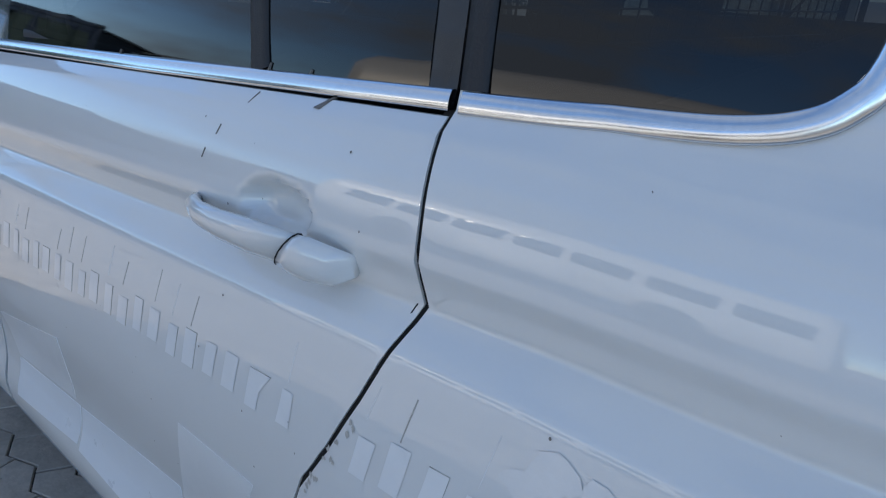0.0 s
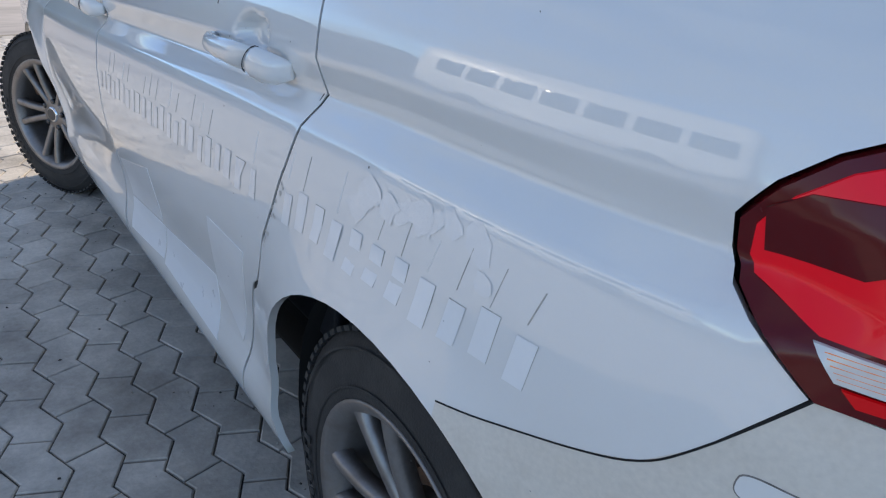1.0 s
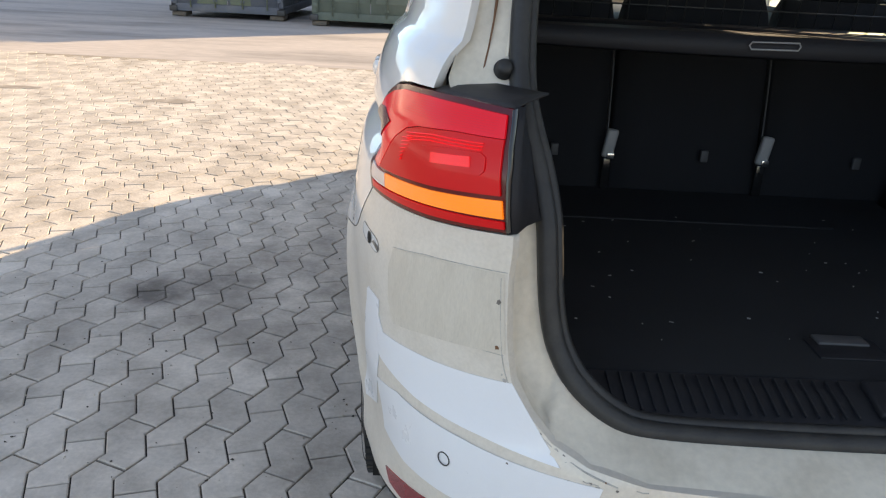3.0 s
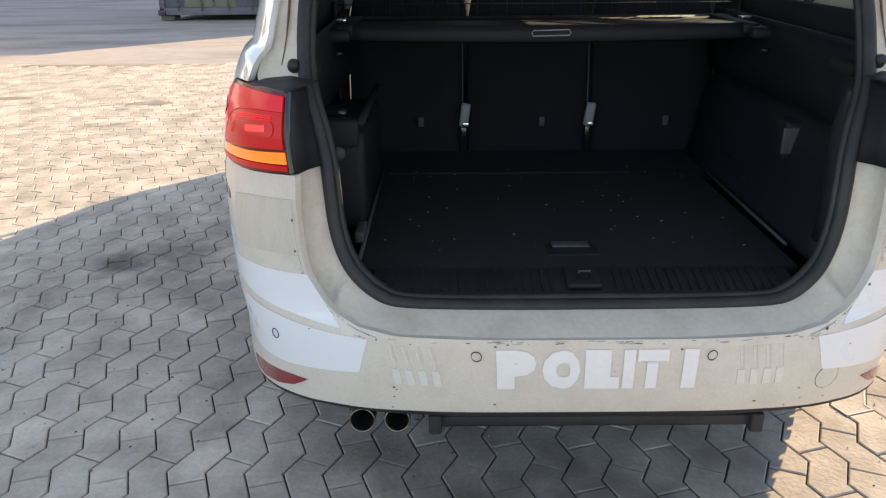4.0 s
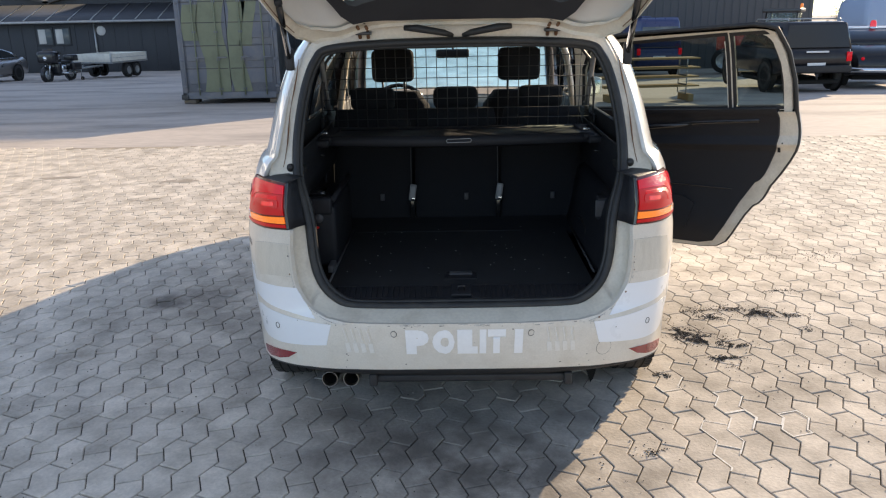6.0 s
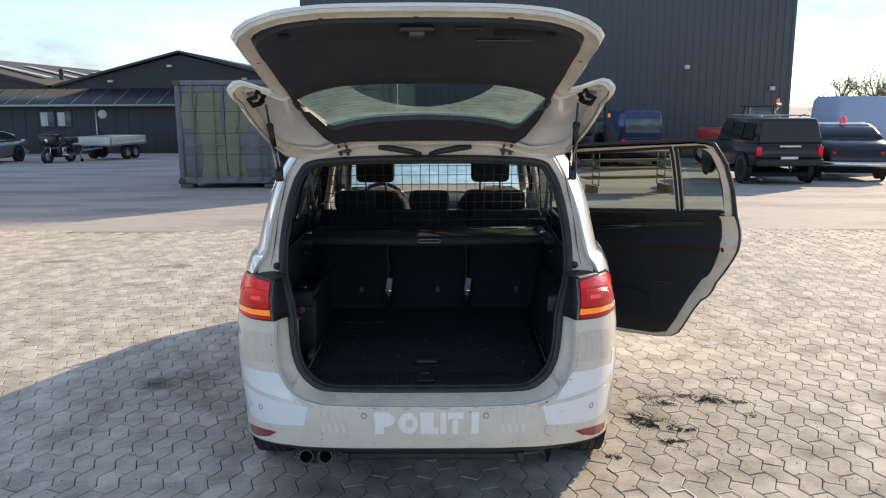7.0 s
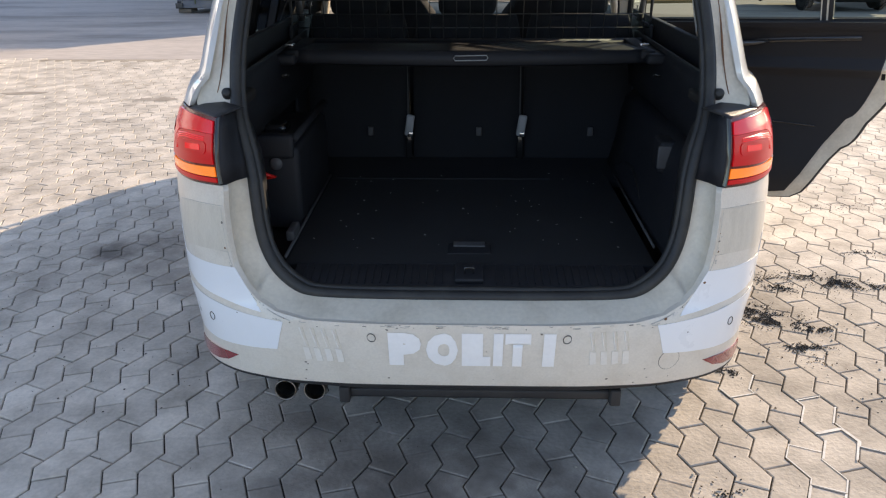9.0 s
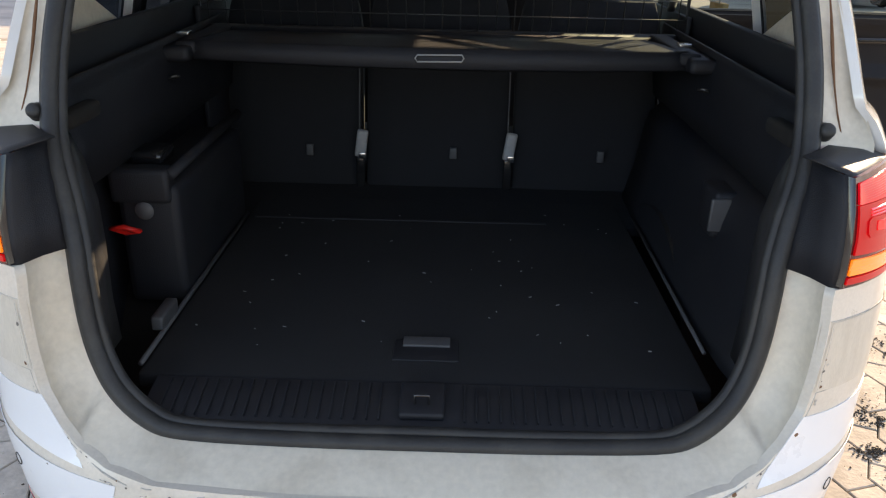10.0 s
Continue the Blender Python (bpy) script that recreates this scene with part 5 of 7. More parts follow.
part("dashboard", loft([[Vector((x, y, z + .015 * math.cos(x * 4))) for x in np.linspace(-.72, .72, 13)] for y, z in ((3.10, .70), (3.06, .92), (3.10, 1.00), (3.30, 1.045), (3.62, 1.05))]), "trim", car, "dark dashboard")
part("centre_console", box((0, 2.8, .62), (.22, .9, .26), .04), "trim", car)
part("steering_wheel", tube([(-.405 + .185 * math.cos(q), 2.99 - .07 * math.sin(q), 1.02 + .175 * math.sin(q)) for q in np.linspace(0, 2 * math.pi, 25)[:-1]], .015, 8, closed=True), "gloss_black", car)
part("wheel_boss", box((-.405, 3.02, 1.01), (.17, .06, .09), .03), "trim", car)
part("interior_mirror", box((-.02, 3.02, 1.40), (.23, .03, .06), .02), "trim", car)
part("mirror_stalk", tube([(-.02, 3.03, 1.42), (-.02, 3.08, 1.50)], .008, 6), "trim", car)
for sg in SIDES:
    part("door_trim", box((sg * .78, 2.9, .80), (.04, 1.15, .62), .02), "trim", car)
    part("belt_pillar", tube([(sg * .735, 2.38, .55), (sg * .745, 2.38, 1.10), (sg * .69, 2.36, 1.40), (sg * .63, 2.34, 1.54)], .035, 8, flat=.6), "cream", car)
    part("seat_belt", tube([(sg * .70, 2.33, 1.42), (sg * .69, 2.36, 1.20), (sg * .66, 2.38, .90)], .012, 4, flat=.2), "belt", car)
    part("rear_belt", tube([(sg * .64, 1.10, 1.50), (sg * .655, 1.30, 1.30), (sg * .66, 1.40, 1.17)], .012, 4, flat=.2), "belt", car)
part("door_trim", box((-.80, 1.72, .80), (.03, 1.05, .62), .01), "trim", car)

# ---- rear door on the right, swung open ----
RD_OUT = shrink([(s, z) for s, z in GAP_RD[:-2]] + [(2.005, .40), (2.035, .350), (2.08, .318), (2.16, .306), (2.96, .300)] + GAP_FD[::-1][1:], .003)
RD_UP = [(1.706, 1.13), (2.99, 1.13), (2.985, 1.30), (2.96, 1.555), (2.6, 1.582), (1.93, 1.592), (1.80, 1.568), (1.735, 1.45), (1.708, 1.30)]
W_A = [(1.765, 1.165), (2.022, 1.165), (2.032, 1.30), (2.045, 1.548), (1.90, 1.550), (1.825, 1.505), (1.785, 1.38)]
W_B = [(2.062, 1.165), (2.92, 1.165), (2.90, 1.40), (2.84, 1.525), (2.085, 1.550), (2.072, 1.30)]
FLIP = Matrix.Diagonal((-1, 1, 1, 1))


def door_part(name, bm, material, parent=None, label="", flip=True):
    if flip:
        bm.transform(FLIP)
        bmesh.ops.reverse_faces(bm, faces=list(bm.faces))
    bm.transform(DOOR)
    return part(name, bm, material, parent or odoor, label)


bm = skin_patch(RD_OUT, rim=.03, mirror=True)
bm.transform(DOOR)
odoor = part("rear_door", bm, "paint", car, "white rear door standing open")
door_part("inner_panel", skin_patch(shrink(RD_OUT, -.004), fun=inner(.075), rim=-.045), "cream", label="pale painted inner door frame")
door_part("upper_frame", skin_patch(RD_UP, [W_A, W_B], fun=inner(.012), rim=.03), "gloss_black")
door_part("upper_frame_inner", skin_patch(shrink(RD_UP, .014), [shrink(W_A, -.014), shrink(W_B, -.014)], fun=inner(.050), rim=-.02), "cream", label="pale inner window frame")
for w in (W_A, W_B):
    door_part("window_gasket", skin_patch(shrink(w, -.016), [shrink(w, .002)], fun=inner(.052), rim=-.01, grid=False), "black")
door_part("belt_trim", strip([(1.79, 1.150), (2.93, 1.150)], .040, -.058, fun=inner(.0)), "black")
door_part("rear_post", skin_patch([(1.722, 1.135), (1.764, 1.135), (1.767, 1.30), (1.782, 1.40), (1.826, 1.50), (1.90, 1.545), (1.83, 1.545), (1.772, 1.50), (1.740, 1.40), (1.724, 1.28)], fun=inner(.056), rim=-.01), "cream", label="pale rear window post")
door_part("divider_trim", strip([(2.066, 1.160), (2.076, 1.30), (2.088, 1.52)], .012, -.056, fun=inner(.0)), "cream")
tr = [(1.80, 1.155), (2.95, 1.155), (2.95, .37), (2.92, .325), (2.18, .328), (2.10, .348), (2.045, .44), (1.972, .60), (1.893, .74), (1.822, .85), (1.795, .93), (1.785, 1.0), (1.785, 1.10)]
dt = door_part("door_trim", skin_patch(tr, fun=inner(.095), rim=-.03), "trim", label="black plastic door trim")
door_part("trim_strip", strip([(1.90, 1.085), (2.20, 1.075), (2.55, 1.050), (2.75, 1.045)], .045, -.094, fun=inner(.012)), "gloss_black", dt, "glossy inlay strip")
door_part("pull_handle", tube([skin(s, z, d) for s, z, d in ((2.66, 1.035, .11), (2.60, 1.045, .145), (2.45, 1.060, .155), (2.32, 1.066, .14), (2.26, 1.07, .11))], [.010, .016, .016, .014, .008], 8), "gloss_black", dt)
door_part("release_lever", tube([skin(s, z, .115) for s, z in ((2.80, 1.00), (2.76, 1.03), (2.72, 1.03), (2.74, 1.00))], .008, 6, closed=True), "chrome", dt)
door_part("door_pocket", skin_patch([(2.85, .62), (2.30, .62), (2.22, .57), (2.26, .42), (2.80, .42)], fun=inner(.115), rim=-.02), "trim", dt)
door_part("trim_crease", strip([(2.90, .70), (2.50, .70), (2.02, .68)], .02, -.096, fun=inner(.008)), "gloss_black", dt)
door_part("door_reflector", skin_patch([(2.66, .300), (2.58, .300), (2.58, .318), (2.66, .318)], fun=inner(.084), rim=-.004, edge=.02, grid=False), "red_plastic", label="red door reflector")
door_part("window_pane", skin_patch(W_A, fun=inner(.016), rim=0), "glass_door", label="lightly tinted glass")
door_part("window_pane", skin_patch(W_B, fun=inner(.016), rim=0), "glass_door", label="lightly tinted glass")
door_part("latch_hole", skin_patch([(1.79, .935), (1.775, .935), (1.775, .905), (1.79, .905)], fun=inner(.077), rim=-.002, edge=.02, grid=False), "soot_shade")
door_part("latch_hole", skin_patch([(1.763 + .004 * math.cos(a), .96 + .005 * math.sin(a)) for a in np.linspace(0, 5.5, 8)], fun=inner(.077), rim=0, edge=.02, grid=False), "soot_shade")
per = [skin(s, z, .060) for s, z in spaced([(2.95, 1.568), (2.6, 1.590), (1.93, 1.600), (1.79, 1.575), (1.724, 1.45), (1.698, 1.30), (1.694, 1.135)] + GAP_RD[1:-2] + [(2.005, .40), (2.035, .350), (2.08, .320), (2.16, .308), (2.95, .302)], .03, closed=False)]
door_part("door_seal", tube(per, .012, 6), "rubber")
door_part("door_handle_shell", box(skin(1.87, .99, -.02), (.03, .20, .035), .012), "paint")
# ---- wheels ----
def wheel(at, steer=0.0, out=-1):
    """A tyre on a five-spoke alloy rim, its outer face turned to out (-1: left)."""
    B = Matrix.Translation(at) @ Matrix.Rotation(radians(steer), 4, 'Z') @ Matrix.Rotation(radians(90 * out), 4, 'Y') @ Matrix.Rotation(radians(23), 4, 'Z')
    ty = part("wheel", lathe([(.220, -.098), (.235, -.104), (.27, -.106), (.305, -.100), (.322, -.086), (.331, -.06), (.333, 0), (.331, .058), (.322, .083), (.305, .092), (.27, .100), (.235, .103), (.220, .098)], 64, B), "tyre", car, "dusty black tyre on an alloy rim")
    for dz in (-.055, -.02, .02, .055):
        part("tread_groove", lathe([(.3325, dz - .004), (.3345, dz - .003), (.3345, dz + .003), (.3325, dz + .004)], 48, B), "soot_shade", ty)
    blocks = bmesh.new()
    for k in range(72):
        a = 2 * math.pi * k / 72
        m = B @ Matrix.Rotation(a, 4, 'Z') @ Matrix.Translation((.3275, 0, .074))
        add_box(blocks, (0, 0, 0), (.008, .018, .030), 0, m)
    part("tread_shoulder", blocks, "tyre", ty, smooth=False)
    part("rim_barrel", lathe([(.222, -.10), (.214, -.09), (.196, -.05), (.196, .06), (.204, .092), (.216, .1), (.226, .104), (.228, .098), (.222, .096)], 48, B), "alloy", ty)
    part("brake_disc", lathe([(.05, .0), (.14, .0), (.14, -.02), (.05, -.02)], 40, B), "brake", ty)
    part("brake_caliper", box((.13, .06, .01), (.06, .12, .06), .012, B), "brake", ty)
    part("rim_well", lathe([(.0, -.05), (.20, -.05)], 32, B), "soot_shade", ty)
    for k in range(5):
        R = Matrix.Rotation(2 * math.pi * k / 5, 4, 'Z')
        for sd in (-1, 1):
            rows = []
            for r, off, w, h in ((.045, .014, .020, .070), (.085, .019, .0165, .078), (.130, .027, .0155, .086), (.175, .037, .016, .092), (.207, .046, .022, .094)):
                c = sd * off
                rows.append([Vector((r, c - w * .9, h - .030)), Vector((r, c - w * .75, h - .004)), Vector((r, c - w * .35, h)), Vector((r, c + w * .35, h)), Vector((r, c + w * .75, h - .004)), Vector((r, c + w * .9, h - .030))])
            bm = loft(rows, closed=True)
            bmesh.ops.recalc_face_normals(bm, faces=bm.faces)
            bm.transform(B @ R)
            part("spoke", bm, "alloy", ty)
        nut = Matrix.Rotation(2 * math.pi * (k + .5) / 5, 4, 'Z') @ Matrix.Translation((.056, 0, .058))
        part("wheel_bolt", lathe([(.0, .018), (.010, .018), (.0115, .014), (.0115, 0)], 12, B @ nut), "gloss_black", ty)
    hub = part("hub", lathe([(.0, .074), (.055, .072), (.066, .064), (.070, .045), (.072, .02)], 32, B), "alloy", ty)
    part("hub_cap", lathe([(.0, .080), (.026, .0795), (.031, .077), (.033, .072)], 32, B), "chrome", hub, "grey hub cap")
    part("cap_disc", lathe([(.0, .0812), (.0245, .0805)], 28, B), "steel", hub)
    # raised marks on the sidewall, lettering as plain bars
    for k in range(11):
        a = radians(62 + 5.6 * k)
        m = B @ Matrix.Rotation(a, 4, 'Z') @ Matrix.Translation((.274, 0, .1042))
        part("sidewall_mark", box((0, 0, 0), (.022 if k in (0, 8) else .016, .013, .002), .0006, m), "rubber", ty)
    part("sidewall_ring", lathe([(.300, .0985), (.3025, .0998), (.305, .0980)], 48, B), "tyre", ty)
    part("sidewall_ring", lathe([(.243, .1040), (.2455, .1060), (.248, .1045)], 48, B), "tyre", ty)
    return ty


wheel((-.780, HUB_Y, HUB_Z), 0, -1)
wheel((.780, HUB_Y, HUB_Z), 0, 1)
wheel((-.825, HUB_Y + BASE, HUB_Z), 25.0, -1)
wheel((.80, HUB_Y + BASE, HUB_Z), 25.0, 1)
for hub in (HUB_Y, HUB_Y + BASE):
    for sg in SIDES:
        rows = []
        for q in np.linspace(-20, 200, 21):
            a = radians(q)
            rows.append([Vector((sg * x, hub + .400 * math.cos(a), HUB_Z + .400 * math.sin(a))) for x in (.845, .78, .66, .56)])
        bm = loft(rows)
        part("arch_liner", bm, "soot_shade", car)
        part("arch_wall", lathe([(0, 0), (.40, 0)], 32, Matrix.Translation((sg * .60, hub, HUB_Z)) @ Matrix.Rotation(radians(90), 4, 'Y')), "soot_shade", car)
# ---- ground ----
def ground_z(x, y):
    """The yard falls away gently beyond the car, a little more to the right."""
    d = max(0.0, y - 5.0)
    return -(.028 + .008 * min(max((x - 2) / 6, 0), 1)) * d * d / (d + 3) if d < 60 else -(.028 + .008 * min(max((x - 2) / 6, 0), 1)) * 57.0


def axis(lo, hi):
    """Grid lines, close together near the car."""
    near = list(np.arange(-20, 60.1, 2.0))
    return sorted(set([lo, -200, -120, -70, -40, -28] + near + [75, 100, 150, 220, hi]))


xs, ys = axis(-900, 900), axis(-900, 900)
bm = loft([[Vector((x, y, ground_z(x, y) - .012)) for x in xs] for y in ys])
bmesh.ops.recalc_face_normals(bm, faces=bm.faces)
tagged(part("ground", bm, "asphalt"), "worn grey asphalt yard sloping gently away", "ground", kind="structure")

# ---- paving of zigzag stones ----
PW, PL, AMP, TURN, SHEAR = .1088, .1905, .021, radians(-2.9), .011
O0 = Vector((-1.287, .326))


def to_world(u, v):
    c, s = math.cos(TURN), math.sin(TURN)
    v += SHEAR * u
    return O0.x + c * u - s * v, O0.y + s * u + c * v


def zig(v):
    """Sideways swing of a joint line."""
    q = (v / PL) % 1.0
    return AMP * (4 * q - 1 if q < .5 else 3 - 4 * q)


def stone_outline(i, k, gap=.0023):
    """The eight corners of stone k in strip i."""
    even = i % 2 == 0
    m0 = (k + (.68 if even else .36)) * PL
    d = .033 if even else -.035
    left = [m0] + [c * PL / 2 for c in range(int(math.floor(m0 / (PL / 2))) + 1, int(math.floor((m0 + PL) / (PL / 2))) + 1)] + [m0 + PL]
    r0 = m0 + d
    right = [r0] + [c * PL / 2 for c in range(int(math.floor(r0 / (PL / 2))) + 1, int(math.floor((r0 + PL) / (PL / 2))) + 1)] + [r0 + PL]
    pts = [(i * PW + PW + zig(v), v) for v in right] + [(i * PW + zig(v), v) for v in left[::-1]]
    out = []
    for p in pts:
        if not out or math.hypot(p[0] - out[-1][0], p[1] - out[-1][1]) > .004:
            out.append(p)
    return shrink(out, gap)


PAVE_END = 8.3


def in_field(x, y):
    lim = 3.2 + .62 * max(0, y + 3.2)
    return -3.4 < y < PAVE_END + .12 * math.sin(x * 1.7) and -lim - .6 < x < lim and not (-.6 < x < .6 and .9 < y < 4.2)


def bed_z(x, y):
    """Joints are open where cars stand and filled with swept sand further off."""
    far = min(max((math.hypot((x + .2) / 1.25, y - .6) - 2.4) / 1.6, 0), 1)
    return ground_z(x, y) - .0080 + .0058 * far * (.8 + .35 * noise.noise(Vector((x * 1.3, y * 1.3, 0))))


rows = [[Vector((x, y, bed_z(x, y))) for x in np.linspace(-12, 12, 97)] for y in np.linspace(-3.6, PAVE_END + .1, 61)]
bm = loft(rows)
bmesh.ops.recalc_face_normals(bm, faces=bm.faces)
pave = tagged(part("pavement", bm, "sand"), "sandy bed with grey zigzag concrete stones", "pavement", kind="structure")
near_v, near_f = [], []
rng = random.Random(4)
shared = {}


def stone_geometry(o, z0, tilt, bev=.0030):
    """Corners and faces of one stone: top, worn edge and sides."""
    top = shrink(o, bev)
    n = len(o)
    cx, cy = sum(p[0] for p in o) / n, sum(p[1] for p in o) / n
    lift = lambda p, dz: (p[0], p[1], z0 + dz + tilt[0] * (p[0] - cx) + tilt[1] * (p[1] - cy))
    vs = [lift(p, 0) for p in top] + [lift(p, -.0028) for p in o] + [(p[0], p[1], z0 - .02) for p in o]
    fs = [tuple(range(n))] + [(a, n + a, n + (a + 1) % n, (a + 1) % n) for a in range(n)] + [(n + a, 2 * n + a, 2 * n + (a + 1) % n, n + (a + 1) % n) for a in range(n)]
    return vs, [f[::-1] if len(f) == n else f for f in fs]


singles = 0
for i in range(-110, 130):
    for k in range(-30, 52):
        wx, wy = to_world((i + .5) * PW, (k + 1) * PL)
        if not in_field(wx, wy):
            continue
        o = stone_outline(i, k)
        o = [to_world(*p) for p in o]
        z0, tilt = ground_z(wx, wy) + rng.uniform(-.0015, .0015), (rng.uniform(-.007, .007), rng.uniform(-.007, .007))
        single = ((-2.15 < wx < -.98 and -.3 < wy < 2.1) or (-.75 < wx < .75 and -1.3 < wy < -.35)) and singles < 298
        if single:
            key = (i % 2, singles % 3)
            if key not in shared:
                c = Vector((wx, wy))
                vs, fs = stone_geometry([(p[0] - wx, p[1] - wy) for p in o], 0, tilt)
                me = bpy.data.meshes.new("paving_stone")
                me.from_pydata(vs, [], fs)
                me.materials.append(M["paver"])
                shared[key] = me
            ob = new("paving_stone", shared[key])
            ob.location = (wx, wy, z0)
            ob.parent = pave
            singles += 1
            continue
        vs, fs = stone_geometry(o, z0, tilt)
        b0 = len(near_v)
        near_v += vs
        near_f += [tuple(b0 + a for a in f) for f in fs]
me = bpy.data.meshes.new("paving_stones")
me.from_pydata(near_v, [], near_f)
me.materials.append(M["paver"])
ob = new("paving_stones", me)
ob.parent = pave
ob["kind"] = "stuff"

# ---- dirt on the paving ----
def blot(name, cx, cy, r, material, label, n=26, z=.0030, squash=1.0):
    bm = bmesh.new()
    ring = []
    for j in range(n):
        a = 2 * math.pi * j / n
        q = r * (.75 + .35 * noise.noise(Vector((cx * 3 + math.cos(a) * 1.3, cy * 3 + math.sin(a) * 1.3, r * 9))) + .12 * rng.uniform(-1, 1))
        ring.append(bm.verts.new((cx + q * math.cos(a), cy + squash * q * math.sin(a), ground_z(cx, cy) + z)))
    bm.faces.new(ring)
    return tagged(part(name, bm, material), label, "stain", kind="stuff")


for cx, cy, r in ((-4.5, 5.9, .30), (-3.0, 5.6, .26), (-6.4, 7.2, .35)):
    blot("sunken_patch", cx, cy, r, "patch", "brown dirt patch on the paving stones", squash=.35)
def crumb(bm, x, y, r):
    """One flattened, crooked crumb of dried mud."""
    a, k = rng.uniform(0, 3.14), rng.uniform(.5, .9)
    c, q = math.cos(a) * r, math.sin(a) * r
    z = ground_z(x, y) + .0018
    top = bm.verts.new((x + rng.uniform(-.3, .3) * r, y + rng.uniform(-.3, .3) * r, z + r * rng.uniform(.5, .9)))
    rim = [bm.verts.new((x + u, y + v, z)) for u, v in ((c, q), (-q * k, c * k), (-c * rng.uniform(.8, 1.5), -q), (q * k, -c * k))]
    for j in range(4):
        bm.faces.new((rim[j], rim[(j + 1) % 4], top))


# heaps that fell off the wheels: centre, half length, half depth, crumbs
for cx, cy, sx, sy, n in ((1.19, 1.235, .055, .050, 420), (1.26, 1.135, .075, .040, 620), (1.395, 1.065, .060, .022, 260), (1.70, 1.500, .075, .050, 560), (1.86, 1.465, .065, .022, 160), (1.545, 1.575, .060, .035, 240),
                          (1.42, 1.450, .060, .035, 200), (1.35, 1.545, .080, .040, 130), (1.285, .910, .045, .022, 190), (1.36, .900, .030, .025, 90), (.946, .725, .032, .020, 130), (1.97, 1.86, .09, .03, 100),
                          (1.88, 1.25, .05, .03, 50), (1.31, .81, .03, .02, 24), (.72, .06, .05, .018, 80), (2.5, 2.6, .14, .07, 140), (2.1, 2.55, .12, .06, 70)):
    bm = bmesh.new()
    for _ in range(n * 4 // 3):
        x, y = cx + rng.gauss(0, sx * .75), cy + rng.gauss(0, sy * .75)
        if noise.noise(Vector((x * 22, y * 22, 3.1))) > -.12:
            crumb(bm, x, y, rng.uniform(.0018, .0052))
    for _ in range(n // 9):
        crumb(bm, cx + rng.gauss(0, sx * 1.7), cy + rng.gauss(0, sy * 2.0), rng.uniform(.0012, .0034))
    tagged(part("mud_crumbs", bm, "mud", smooth=False), "heap of dark dried mud crumbs on the paving", "mud", kind="stuff")
# fine crumbs strewn over the yard round the car, thicker in some places
bm = bmesh.new()
for _ in range(9000):
    x, y = rng.uniform(-2.6, 3.6), rng.uniform(-1.9, 4.2)
    thick = .5 + noise.noise(Vector((x * 1.4, y * 1.4, 7.7))) + .5 * noise.noise(Vector((x * 6, y * 6, 1.7)))
    if rng.random() < thick * (.85 if x > .5 else .45):
        crumb(bm, x, y, rng.choice((.0016, .0020, .0026, .0034, .0050)))
tagged(part("mud_crumbs", bm, "mud", smooth=False), "thinly scattered crumbs of dried mud on the paving", "mud", kind="stuff")
# lime that has bloomed along some joints
for i, k in ((21, -1), (22, -1), (23, 0), (21, -2), (22, 0), (24, -1), (20, 1)):
    o = [to_world(*q) for q in stone_outline(i, k, gap=.0)]
    inn = shrink(o, rng.uniform(.004, .007))
    bm = bmesh.new()
    n = len(o)
    for a in range(n):
        if rng.random() < .78:
            b = (a + 1) % n
            bm.faces.new([bm.verts.new((q[0], q[1], .0024)) for q in (o[a], o[b], inn[b], inn[a])])
    tagged(part("lime_bloom", bm, "lime", smooth=False), "white lime bloom along the joints of a stone", "stain", kind="stuff")
bm = bmesh.new()
for _ in range(700):
    x, y = rng.uniform(-3.6, 2.6), rng.uniform(-1.6, 4.2)
    r = rng.uniform(.0012, .0042)
    rr = bmesh.ops.create_icosphere(bm, subdivisions=1, radius=r)
    bmesh.ops.translate(bm, vec=(x, y, .002 + ground_z(x, y)), verts=rr["verts"])
tagged(part("grit", bm, "paver", smooth=False), "fine grit strewn over the paving", "grit", kind="stuff")
# ---- the yard: buildings ----
M["cladding"] = mat("charcoal_cladding", (.050, .054, .061), .7, spots=.4, spot_colour=(.072, .076, .082), scale=.5, fine=20, stretch=(3, 3, .3))
M["hall"] = mat("dark_steel_cladding", (.082, .090, .102), .6, spots=.4, spot_colour=(.10, .108, .12), scale=.25, fine=12, stretch=(4, 4, .2))
M["roofing"] = mat("dark_roof_sheet", (.080, .087, .102), .5, spots=.4, scale=.6, fine=14)
M["fibre"] = mat("brown_fibre_roof", (.095, .088, .085), .85, spots=.5, scale=.5, fine=10)
M["skylight"] = mat("pale_skylight", (.62, .63, .63), .4)
M["pale"] = mat("pale_render", (.62, .61, .58), .8, spots=.3, scale=.6)
M["pane"] = mat("window_pane", (.10, .12, .13), .12, spots=.4, spot_colour=(.4, .37, .3), scale=1.2)
M["camo_blue"] = mat("slate_grey_paint", (.155, .17, .20), .55, spots=.5, spot_colour=(.27, .26, .24), scale=2.5, fine=60)
M["camo_green"] = mat("olive_paint", (.21, .235, .155), .6, spots=.45, spot_colour=(.12, .125, .09), scale=2.5, fine=60)
M["olive"] = mat("grey_green_paint", (.16, .19, .15), .6, spots=.4, scale=2.5)
M["galv"] = mat("galvanised_steel", (.45, .46, .46), .4, metal=.7, spots=.4, scale=8)
M["alu_board"] = mat("aluminium_board", (.80, .76, .66), .5, metal=.1, spots=.4, scale=4)
M["car_grey"] = mat("bronze_grey_paint", (.30, .28, .265), .30, metal=.7, coat=.8, grainy=0, scale=2)
M["car_black"] = mat("black_car_paint", (.010, .010, .014), .35, coat=.35, spots=.3, spot_colour=(.03, .03, .03))
